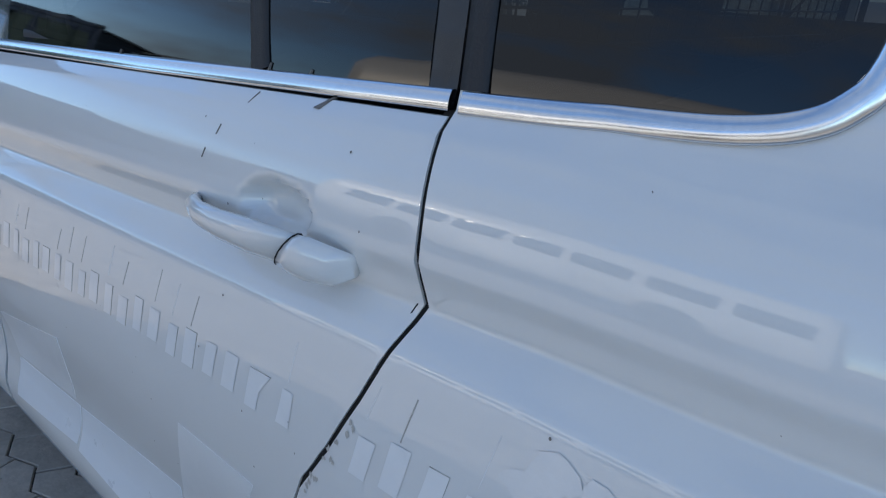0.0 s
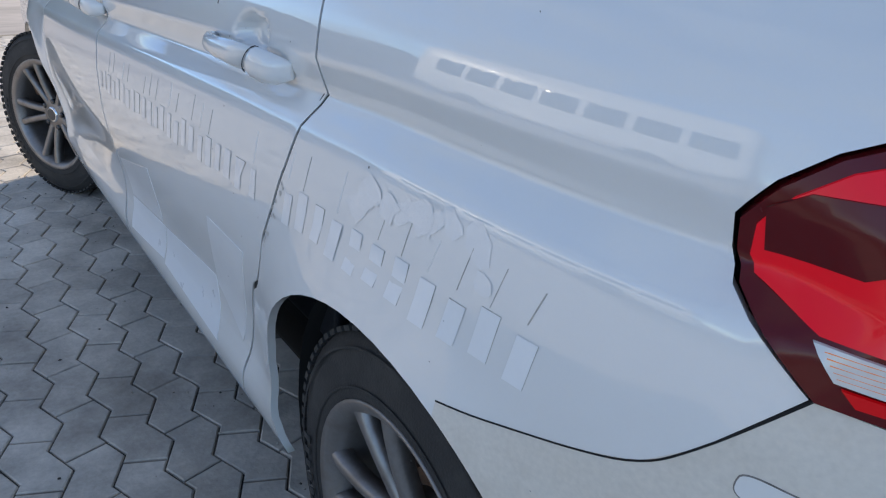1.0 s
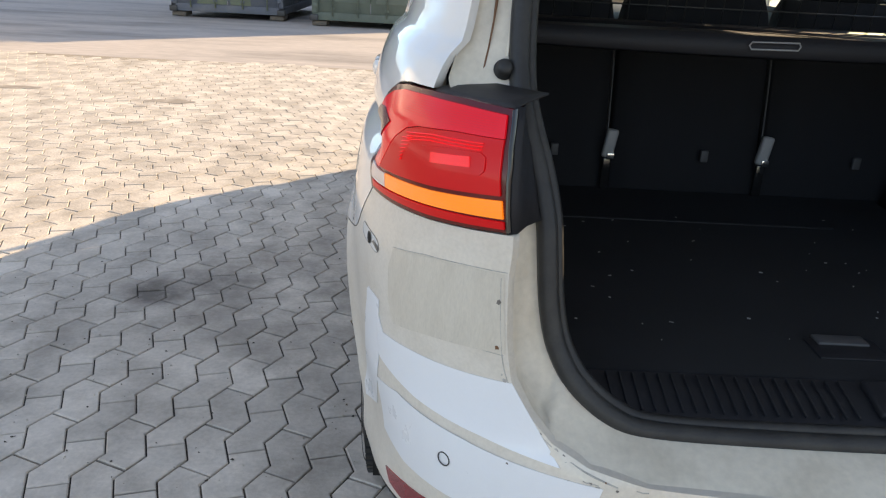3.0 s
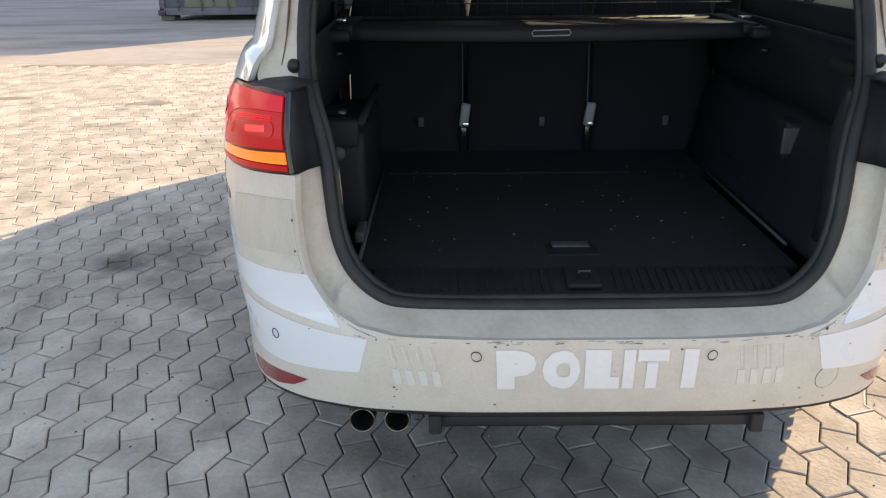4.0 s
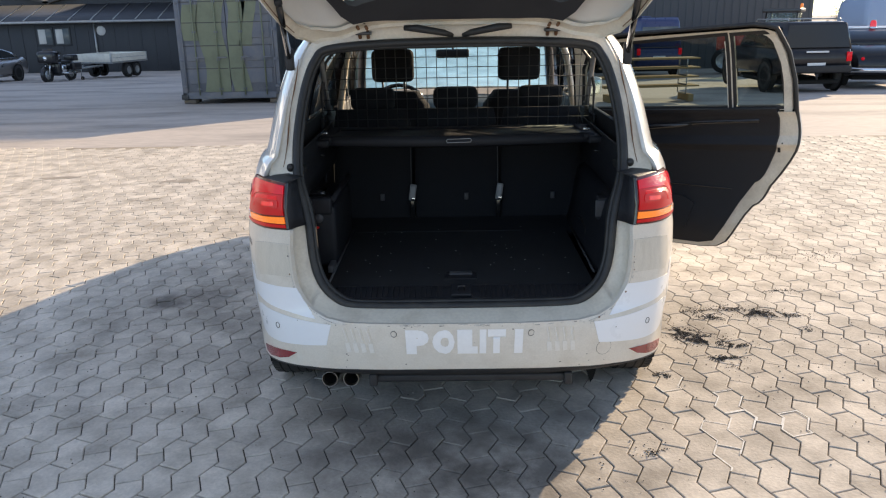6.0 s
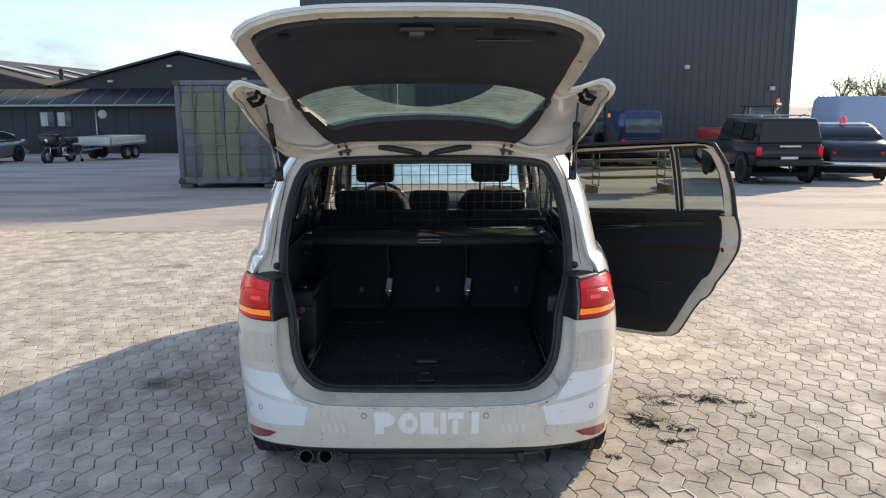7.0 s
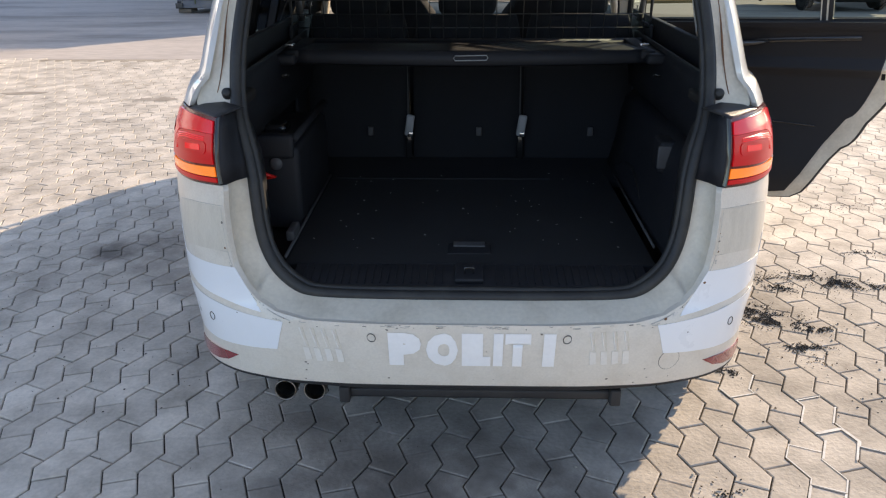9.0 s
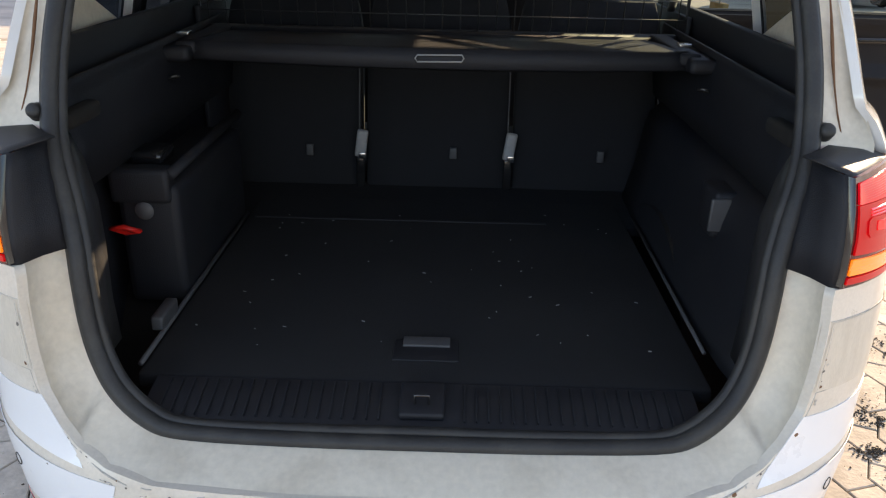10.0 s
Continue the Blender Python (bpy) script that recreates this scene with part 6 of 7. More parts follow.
M["car_blue"] = mat("dark_blue_paint", (.03, .045, .13), .3, coat=.7)
M["van_blue"] = mat("pale_blue_paint", (.36, .44, .58), .35, coat=.5)
M["van_white"] = mat("van_white_paint", (.78, .78, .77), .35, coat=.5)
M["tractor_green"] = mat("tractor_green_paint", (.04, .10, .05), .4, coat=.4)
M["red_paint"] = mat("red_machine_paint", (.42, .03, .02), .4, coat=.4)
M["beacon"] = mat("orange_beacon", (.9, .22, .03), .25, coat=.6, emit=(1, .25, .03), emit_strength=.2)
M["red_beacon"] = mat("red_beacon", (.75, .03, .05), .2, coat=.6, emit=(1, .05, .06), emit_strength=.2)
M["bark"] = mat("bark", (.19, .16, .125), .9, spots=.5, scale=6)
M["bud"] = mat("olive_buds", (.28, .27, .16), .8, spots=.4, scale=4)
M["line"] = mat("worn_white_line", (.55, .54, .51), .8, spots=.6, spot_colour=(.3, .28, .26), scale=5)
M["wood"] = mat("yellow_pine", (.30, .20, .09), .6, spots=.4, scale=6, stretch=(1, 8, 8))
M["bin_glass"] = mat("dark_car_glass", (.012, .015, .017), .06, coat=.5)


def box_at(x0, x1, y0, y1, z0, z1, bevel=.02):
    return box(((x0 + x1) / 2, (y0 + y1) / 2, (z0 + z1) / 2), (x1 - x0, y1 - y0, z1 - z0), bevel, seg=1)


WY = 45.0
zg = -1.10
low = thing("workshop", "low charcoal clad workshop with ribbed lean-to roof", "building", (0, 0, 0))
part("front_wall", box_at(-60, -8.6, WY, WY + .3, zg, zg + 3.1), "cladding", low)
for k in range(64):
    part("wall_batten", box((-59.5 + .8 * k, WY - .015, zg + 1.5), (.05, .03, 2.9), .004, seg=1), "cladding", low)
bm = loft([[Vector((x, WY - .45, zg + 3.05)), Vector((x, WY + 2.4, zg + 4.05)), Vector((x, WY + 2.4, zg + 3.95)), Vector((x, WY - .45, zg + 2.95))] for x in (-60, -8.3)], closed=True, cap=True)
bmesh.ops.recalc_face_normals(bm, faces=bm.faces)
part("lean_to_roof", bm, "roofing", low)
for k in range(38):
    x = -59 + 1.34 * k
    part("roof_rib", loft([[Vector((x + dx, WY - .45, zg + 3.06)), Vector((x + dx, WY + 2.4, zg + 4.06)), Vector((x + dx, WY + 2.4, zg + 4.11)), Vector((x + dx, WY - .45, zg + 3.11))] for dx in (0, .06)], closed=True, cap=True), "galv", low)
part("gutter", tube([(-60, WY - .50, zg + 2.98), (-8.3, WY - .50, zg + 2.98)], .075, 8), "galv", low)
part("downpipe", tube([(-21.45, WY - .10, zg), (-21.45, WY - .10, zg + 2.95)], .055, 8), "galv", low)
part("wall_vent", lathe([(0, .05), (.24, .05), (.28, 0)], 24, Matrix.Translation((-21.1, WY, zg + 2.45)) @ Matrix.Rotation(radians(90), 4, 'X')), "pale", low)
for x0, x1 in ((-25.0, -24.0), (-23.95, -22.95), (-37, -36.1), (-36, -35.1)):
    wn = part("window_frame", box_at(x0, x1, WY - .06, WY + .02, zg + 1.62, zg + 2.70), "cladding", low)
    part("window_pane", box_at(x0 + .08, x1 - .08, WY - .075, WY - .055, zg + 1.70, zg + 2.62, .004), "pane", wn)
    part("window_blind", box_at(x0 + .12, x0 + .55, WY - .085, WY - .078, zg + 1.75, zg + 2.58, .002), "pale", wn)


def gable(cx, half, y0, depth, eave, ridge, name, label):
    h = thing(name, label, "building")
    bm = prism([(-half, 0), (half, 0), (half, eave), (0, ridge), (-half, eave)], depth, 0, Matrix.Translation((cx, y0 + depth, zg)) @ Matrix.Rotation(radians(90), 4, 'X'))
    part("gable_wall", bm, "cladding", h, smooth=False)
    for sd in (-1, 1):
        bm = loft([[Vector((cx + sd * (half + .4), y, zg + eave - .10)), Vector((cx, y, zg + ridge + .12)), Vector((cx, y, zg + ridge + .26)), Vector((cx + sd * (half + .4), y, zg + eave + .06))] for y in (y0 - .35, y0 + depth + .3)], closed=True, cap=True)
        bmesh.ops.recalc_face_normals(bm, faces=bm.faces)
        rf = part("roof_slope", bm, "fibre", h, smooth=False)
        for k in range(4):
            a, b = .25, .75
            y = y0 + 3 + 5.5 * k
            pts = [Vector((cx + sd * (half + .4) * (1 - u), yy, zg + eave + (ridge - eave) * u + .28)) for u, yy in ((a, y), (b, y), (b, y + 1.1), (a, y + 1.1))]
            bb = bmesh.new()
            bb.faces.new([bb.verts.new(p) for p in pts])
            part("skylight", solidify(bb, .04), "skylight", rf, smooth=False)
    for dx in (-half * .55, -half * .08, half * .5):
        part("wall_lamp", box((cx + dx, y0 - .15, zg + eave + (ridge - eave) * (1 - abs(dx) / half) - .55), (.35, .25, .16), .04), "pale", h)
    part("roof_vent", lathe([(.16, 0), (.16, .7), (.22, .75), (0, .9)], 14, Matrix.Translation((cx + half * .75, y0 + 6, zg + eave + .6))), "fibre", h)
    return h


gable(-16.9, 8.2, WY + 2.5, 26, 4.15, 6.15, "gabled_hall", "dark gabled hall with brown fibre cement roof")
gable(-33.7, 8.2, WY + 2.5, 26, 4.15, 6.15, "gabled_hall", "dark gabled hall with brown fibre cement roof")

hall = thing("tall_hall", "tall windowless dark grey steel hall", "building")
HY = 40.0
hx0, hx1, hz = -7.75, 19.0, 12.6
part("hall_wall", box_at(hx0, hx1, HY, HY + 26, -1.4, hz, .03), "hall", hall)
for k in range(66):
    part("cladding_rib", box((hx0 + .25 + .405 * k, HY - .012, (hz - 1.4) / 2), (.10, .008, hz + 1.3), .002, seg=1), "hall", hall)
part("roof_edge", box_at(hx0 - .1, hx1 + .1, HY - .12, HY + 26.1, hz - .05, hz + .22, .02), "roofing", hall)
for x, z in ((13.2, 3.75), (17.9, 2.6), (6.0, 4.6)):
    part("wall_lamp", box((x, HY - .14, z), (.26, .24, .22), .05), "pale", hall)

# ---- containers ----
def container(x0, y0, turn, camo, label, length=6.06):
    """A steel box, its door end towards -y, standing on timber."""
    W, Hc = 2.44, 2.59
    c = thing("shipping_container", label, "container", (x0, y0, ground_z(x0, y0)), turn)
    base = "camo_blue" if camo else "olive"
    z0 = .10
    for x in (.05, W - .05):
        for y in (.05, length - .05):
            part("corner_post", box((x, y, z0 + Hc / 2), (.10, .10, Hc), .01), base, c)
            for zc in (z0 + .06, z0 + Hc - .06):
                part("corner_casting", box((x, y - .003, zc), (.165, .175, .12), .012), "steel", c)
    for y in (.05, length - .05):
        part("end_rail", box((W / 2, y, z0 + .09), (W - .1, .10, .16), .01), base, c)
        part("end_rail", box((W / 2, y, z0 + Hc - .06), (W - .1, .10, .12), .01), base, c)
    for x in (.03, W - .03):
        rows = []
        n = int(length / .07)
        for k in range(n):
            y = .1 + (length - .2) * k / (n - 1)
            d = (.0, .0, .032, .032)[k % 4]
            rows.append([Vector((x + (d if x < 1 else -d), y, z0 + .15)), Vector((x + (d if x < 1 else -d), y, z0 + Hc - .1))])
        part("side_wall", loft(rows), base, c, smooth=False)
        part("side_rail", box((x, length / 2, z0 + .09), (.06, length, .16), .01), base, c)
        part("side_rail", box((x, length / 2, z0 + Hc - .05), (.06, length, .1), .01), base, c)
    part("roof_sheet", box((W / 2, length / 2, z0 + Hc - .02), (W - .04, length - .04, .03), .005), base, c)
    part("end_wall", box((W / 2, length - .06, z0 + Hc / 2), (W - .1, .03, Hc - .2), .005), base, c)
    for sd in (0, 1):
        dx0, dx1 = (.10, W / 2 - .008) if sd == 0 else (W / 2 + .008, W - .10)
        d = part("door_leaf", box_at(dx0, dx1, .018, .055, z0 + .17, z0 + Hc - .13, .006), base, c)
        # patches of olive in the camouflage
        if camo:
            for (a, b, zz0, zz1) in (((.42, 1.0, .0, 2.2), (.10, .46, 1.25, 2.1)) if sd == 0 else ((.0, .38, .0, 2.2), (.30, .62, 1.1, 2.2))):
                n = 16
                pts = []
                for j in range(n + 1):
                    zz = zz0 + (zz1 - zz0) * j / n
                    pts.append((dx0 + (dx1 - dx0) * min(1, max(0, a + .07 * math.sin(zz * 3 + sd * 2))), zz))
                for j in range(n, -1, -1):
                    zz = zz0 + (zz1 - zz0) * j / n
                    pts.append((dx0 + (dx1 - dx0) * min(1, max(0, b + .09 * math.sin(zz * 2.4 + 1 + sd))), zz))
                bb = bmesh.new()
                bb.faces.new([bb.verts.new((px, -.003, z0 + .18 + pz * .98)) for px, pz in pts])
                part("camouflage_patch", bb, "camo_green", d, smooth=False)
        for zz in (.30, .85, 1.40, 1.95):
            part("door_panel", box(((dx0 + dx1) / 2, .012, z0 + .28 + zz * .98), (dx1 - dx0 - .18, .022, .40), .012), base, d)
        for zz in (.56, 1.10, 1.64, 2.12):
            part("panel_seam", box(((dx0 + dx1) / 2, -.004, z0 + .18 + zz), (dx1 - dx0 - .05, .010, .018), .002, seg=1), "steel", d)
        part("leaf_edge", box((dx0 + .02 if sd == 0 else dx1 - .02, -.006, z0 + Hc / 2), (.035, .02, Hc - .32), .004, seg=1), base, d)
        for fx in (.30, .78):
            x = dx0 + (dx1 - dx0) * fx
            rod = part("lock_rod", tube([(x, -.035, z0 + .10), (x, -.035, z0 + Hc - .08)], .017, 8), "camo_green" if camo else base, d)
            part("lock_handle", box((x + .09, -.045, z0 + 1.0), (.24, .02, .035), .006), base, d)
            for zz in (.25, .95, 1.6, 2.3):
                part("rod_bracket", box((x, -.025, z0 + zz), (.085, .04, .05), .008), base, d)
        for zz in (.30, .95, 1.65, 2.30):
            part("door_hinge", box((dx0 - .03 if sd == 0 else dx1 + .03, .0, z0 + zz), (.10, .05, .07), .01), base, d)
        if sd == 1:
            part("number_plate_bar", box((dx0 + .35, .004, z0 + 1.72), (.42, .006, .12), .002), "van_white", d)
    for x in (.15, W - .15):
        part("timber_block", box((x, .25, .045), (.30, .45, .09), .01), "bark", c)
    return c


container(-6.70, 16.60, 0, True, "weathered blue and olive camouflaged shipping container")
container(-3.50, 15.75, -2, False, "plain grey-green shipping container beside a camouflaged one")


# ---- vehicles ----
def small_wheel(parent, m, r=.33, w=.22, material="alloy", n=5):
    t = part("wheel", lathe([(r * .62, -w / 2), (r * .9, -w / 2), (r, -w * .38), (r, w * .38), (r * .9, w / 2), (r * .62, w / 2)], 28, m), "tyre", parent)
    part("rim", lathe([(0, w * .30), (r * .2, w * .32), (r * .55, w * .22), (r * .64, w * .46), (r * .66, w * .4)], 20, m), material, t)
    if n:
        for k in range(n):
            part("spoke", box((r * .34, 0, w * .36), (r * .56, r * .10, w * .10), .008, m @ Matrix.Rotation(2 * math.pi * k / n, 4, 'Z'), seg=1), material, t)
    return t


def vehicle(name, label, at, heading, L, W, body, cabin, paint, wheels, r=.33, glass_name="bin_glass", rim="alloy", tuck=.14, bow=.06, category="car", windows=(), rear_lamps=True, lamp_z=.8, plate=True):
    """A car from its side outlines (length, height), the nose towards +x."""
    v = thing(name, label, category, at, heading)

    def shell(outline, half, inset_top, z_ref, mname, nm, parent=None, lean=0.0):
        xs = [p[0] for p in outline]
        zs = [p[1] for p in outline]
        rows = []
        for q in (-1, -.93, -.6, 0, .6, .93, 1):
            row = []
            for x, z in outline:
                u = (z - min(zs)) / (max(zs) - min(zs) + 1e-6)
                end = max(0, abs((x - L / 2) / (L / 2)) - .75) / .25
                k = half - inset_top * max(0, u - z_ref) / (1 - z_ref) - bow * end ** 2
                sink = (.0 if abs(q) < .95 else .05)
                cx, cz = sum(xs) / len(xs), sum(zs) / len(zs)
                row.append(Vector((x + (cx - x) * sink * .25, k * (q if abs(q) < .95 else q * .985), z + (cz - z) * sink)))
            rows.append(row)
        bm = loft(rows, closed=True, cap=True)
        bmesh.ops.recalc_face_normals(bm, faces=bm.faces)
        return part(nm, bm, mname, parent or v)

    b = shell(body, W / 2, .06, .5, paint, "body")
    cb = shell(cabin, W / 2 - .03, tuck, .0, paint, "cabin")
    zc0, zc1 = min(p[1] for p in cabin), max(p[1] for p in cabin)
    for kind, pts in windows:
        for sd in (-1, 1):
            bb = bmesh.new()
            vs = []
            for x, z in pts:
                u = (z - zc0) / (zc1 - zc0)
                vs.append(bb.verts.new((x, sd * (W / 2 - .03 - tuck * u + .006), z)))
            bb.faces.new(vs)
            part("side_window", solidify(bb, .004), glass_name, cb, smooth=False)
    # front and rear glass
    xs = sorted(cabin, key=lambda p: p[0])
    top = [p for p in cabin if p[1] > zc1 - .12]
    rx, fx = min(p[0] for p in top), max(p[0] for p in top)
    bx0, bx1 = min(p[0] for p in cabin), max(p[0] for p in cabin)
    for (xa, xb, off) in ((bx0, rx, -.012), (bx1, fx, .012)):
        bb = bmesh.new()
        h0, h1 = W / 2 - .14, W / 2 - .08 - tuck
        za, zb = zc0 + .08 * (zc1 - zc0), zc1 - .12 * (zc1 - zc0)
        xa2, xb2 = xa + (xb - xa) * .08, xa + (xb - xa) * .86
        bb.faces.new([bb.verts.new(p) for p in ((xa2 + off, -h0, za), (xa2 + off, h0, za), (xb2 + off, h1, zb), (xb2 + off, -h1, zb))])
        part("windscreen" if off > 0 else "rear_window", solidify(bb, .005), glass_name, cb, smooth=False)
    for x in wheels:
        for sd in (-1, 1):
            # flat black disc on the body stands in for the shaded arch
            part("wheel_arch", lathe([(0, 0), (r * 1.17, 0)], 28, Matrix.Translation((x, sd * (W / 2 + .004), r)) @ Matrix.Rotation(radians(-90 * sd), 4, 'X')), "soot_shade", b)
            small_wheel(v, Matrix.Translation((x, sd * (W / 2 - .10), r)) @ Matrix.Rotation(radians(-90 * sd), 4, 'X'), r, material=rim)
    x_tail = min(p[0] for p in body if lamp_z - .35 < p[1] < lamp_z + .35)
    x_nose = max(p[0] for p in body if p[1] > .4)
    for sd in (-1, 1):
        if rear_lamps:
            part("tail_lamp", box((x_tail + .005, sd * (W / 2 - .14), lamp_z), (.05, .14, .26), .015), "red", v)
        part("head_lamp", box((x_nose - .10, sd * (W / 2 - .22), .66), (.18, .30, .13), .03), "clear", v)
    part("under_tray", box((L / 2, 0, .27), (L * .86, W * .8, .12), .02), "soot_shade", v)
    if plate:
        part("number_plate_bar", box((x_tail - .012, 0, lamp_z - .22), (.012, .50, .11), .003), "van_white", v)
    return v


sedan = vehicle("saloon_car", "bronze grey saloon car parked before the workshop", (-20.95, 34.4, ground_z(-20.5, 33)), 268, 5.17, 1.94,
                [(.10, .30), (.0, .55), (.04, .90), (.30, 1.02), (1.1, 1.05), (3.6, 1.0), (4.5, .93), (4.98, .80), (5.12, .62), (5.10, .32), (4.4, .24), (.8, .24)],
                [(.55, 1.00), (1.15, 1.27), (1.70, 1.42), (2.30, 1.475), (2.95, 1.44), (3.45, 1.28), (3.95, 1.0)], "car_grey", (1.0, 4.12), .35,
                windows=(("a", [(1.05, 1.05), (1.32, 1.27), (1.80, 1.39), (2.25, 1.42), (2.25, 1.05)]), ("b", [(2.33, 1.05), (2.33, 1.42), (2.88, 1.39), (3.28, 1.27), (3.55, 1.06)])), lamp_z=.78, rear_lamps=False)
for sd in (-1, 1):
    part("side_chrome", tube([(1.0, sd * .955, 1.02), (3.6, sd * .955, 1.02)], .012, 6), "chrome", sedan)
    part("sill_chrome", tube([(1.3, sd * .965, .30), (3.8, sd * .965, .30)], .015, 6), "chrome", sedan)

hum = vehicle("off_road_wagon", "large boxy black off-road wagon with roof bars", (9.3, 17.75, ground_z(9.3, 17.7)), 90, 4.82, 2.06,
              [(.02, .62), (.0, .95), (.03, 1.22), (3.1, 1.24), (4.6, 1.18), (4.78, 1.0), (4.80, .62), (4.4, .50), (.5, .50)],
              [(.04, 1.20), (.18, 1.93), (.45, 1.965), (2.75, 1.95), (3.0, 1.90), (3.32, 1.22)], "car_black", (.98, 4.10), .44, rim="alloy", tuck=.16, bow=.03, category="car",
              windows=(("a", [(.35, 1.28), (.42, 1.82), (1.15, 1.83), (1.15, 1.28)]), ("b", [(1.25, 1.28), (1.25, 1.83), (2.05, 1.83), (2.05, 1.28)]), ("c", [(2.13, 1.28), (2.13, 1.83), (2.82, 1.80), (3.06, 1.30)])), lamp_z=1.0)
hum.scale = (.92, .92, .90)
for sd in (-1, 1):
    part("roof_bar", tube([(.4, sd * .72, 1.985), (.45, sd * .72, 2.03), (2.7, sd * .72, 2.03), (2.8, sd * .72, 1.97)], .02, 8), "galv", hum)
for x in (.6, 1.4, 2.2):
    part("cross_bar", tube([(x, -.72, 2.035), (x, .72, 2.035)], .016, 6), "galv", hum)
part("tail_strip", box((-.012, 0, 1.14), (.014, .62, .05), .004), "van_white", hum)
part("rear_bumper", box((-.04, 0, .66), (.14, 1.9, .20), .03), "black", hum)
part("tow_hitch", tube([(-.02, 0, .52), (-.10, 0, .50), (-.12, 0, .38)], .03, 8), "black", hum)

vint = vehicle("vintage_saloon", "old rounded black saloon with a red roof beacon", (11.75, 18.9, ground_z(11.7, 18.9)), 76, 5.2, 1.90,
               [(.08, .36), (.0, .52), (.03, .74), (.14, .92), (.40, 1.06), (.9, 1.14), (1.6, 1.16), (3.3, 1.12), (4.4, 1.06), (4.85, .90), (4.95, .6), (4.85, .36), (4.0, .30), (.8, .30)],
               [(.95, 1.10), (1.20, 1.30), (1.55, 1.48), (2.0, 1.58), (2.5, 1.62), (3.0, 1.57), (3.3, 1.38), (3.5, 1.10)], "car_black", (1.05, 4.05), .36, rim="chrome", tuck=.20, bow=.20,
               windows=(("a", [(1.75, 1.18), (1.80, 1.42), (2.15, 1.50), (2.30, 1.18)]), ("b", [(2.40, 1.18), (2.38, 1.52), (2.9, 1.48), (3.2, 1.18)])), lamp_z=.75, rear_lamps=False, plate=False)
for sd in (-1, 1):
    part("tail_lamp", lathe([(0, .03), (.035, .022), (.045, 0)], 14, Matrix.Translation((.02, sd * .62, .80)) @ Matrix.Rotation(radians(-90), 4, 'Y')), "red", vint)
    part("trunk_chrome", tube([(.62, sd * .60, 1.10), (1.2, sd * .62, 1.155)], .010, 6), "chrome", vint)
part("chrome_bumper", tube([(.35, -.98, .50), (.02, -.93, .50), (-.10, -.5, .50), (-.12, 0, .50), (-.10, .5, .50), (.02, .93, .50), (.35, .98, .50)], .05, 8, flat=1.4), "chrome", vint)
part("beacon", lathe([(.0, .22), (.06, .21), (.085, .15), (.09, .02)], 20, Matrix.Translation((2.0, 0, 1.57))), "red_beacon", vint)
part("beacon_foot", lathe([(.10, .0), (.10, .05), (.085, .06)], 20, Matrix.Translation((2.0, 0, 1.55))), "chrome", vint)
for sd in (-1, 1):
    part("rear_wing", box((.95, sd * .88, .62), (1.25, .22, .58), .10, seg=4), "car_black", vint)


def van(label, at, heading, paint, L=5.3, W=2.0, Hh=2.4, name="delivery_van"):
    v = vehicle(name, label, at, heading, L, W, [(.0, .42), (.0, 1.1), (4.2, 1.1), (4.9, .95), (L, .75), (L, .40), (4.6, .32), (.6, .32)],
                [(.02, 1.05), (.08, Hh - .15), (.25, Hh), (3.2, Hh - .02), (3.6, Hh - .22), (4.35, 1.08)], paint, (1.0, 4.3), .34, tuck=.16, bow=.04, category="van",
                windows=(("a", [(3.0, 1.2), (3.0, Hh - .45), (3.55, Hh - .45), (4.1, 1.2)]),), lamp_z=1.0)
    return v


van("tall pale blue panel van parked behind old cars", (14.8, 27.4, ground_z(15, 27)), 12, "van_blue", 6.2, 2.05, 2.75)
bv = van("dark blue van seen from behind", (8.3, 29.4, ground_z(8.3, 29.4)), 92, "car_blue", 4.9, 1.95, 2.32)
# lighter blotched pane colour stands in for the pale reflection in this window
part("rear_window", box((.035, 0, 1.68), (.05, 1.45, .58), .02), "pane", bv)
part("roof_dome", box((2.4, 0, 2.34), (.5, .4, .08), .03), "car_blue", bv)


def reflection_coach(label, at, heading, L=10.8, W=2.5, H=3.35):
    """A long white coach with a band of windows, added out of view as a reflection."""
    v = thing("reflection_coach", label, "bus", at, heading)
    rows = []
    for x, k in ((0, .90), (.10, .97), (.4, 1), (L - .5, 1), (L - .12, .96), (L, .86)):
        prof = ((-1, .42), (-1, 1.3), (-.985, 2.4), (-.95, H - .25), (-.80, H - .04), (0, H), (.80, H - .04), (.95, H - .25), (.985, 2.4), (1, 1.3), (1, .42))
        rows.append([Vector((x, a * W / 2 * (.5 + .5 * k), .42 + (z - .42) * k)) for a, z in prof])
    bm = loft(rows, closed=True, cap=True)
    bmesh.ops.recalc_face_normals(bm, faces=bm.faces)
    b = part("body", bm, "van_white", v)
    for sd in (-1, 1):
        for k in range(7):
            part("side_window", box((.95 + 1.38 * k, sd * (W / 2 - .004), 2.05), (1.12, .05, .80), .03), "bin_glass", b)
        for x in (2.4, L - 2.6):
            # black disc laid on the side for the shade inside the arch
            part("wheel_arch", lathe([(0, 0), (.60, 0)], 28, Matrix.Translation((x, sd * (W / 2 + .006), .50)) @ Matrix.Rotation(radians(-90 * sd), 4, 'X')), "soot_shade", b)
            small_wheel(v, Matrix.Translation((x, sd * (W / 2 - .13), .50)) @ Matrix.Rotation(radians(-90 * sd), 4, 'X'), .50, .28)
        part("luggage_flap", box((L / 2, sd * (W / 2 + .004), .95), (2.6, .02, .62), .01), "van_white", b)
    part("windscreen", box((L - .02, 0, 2.0), (.05, W - .5, 1.1), .02), "bin_glass", b)
    return v


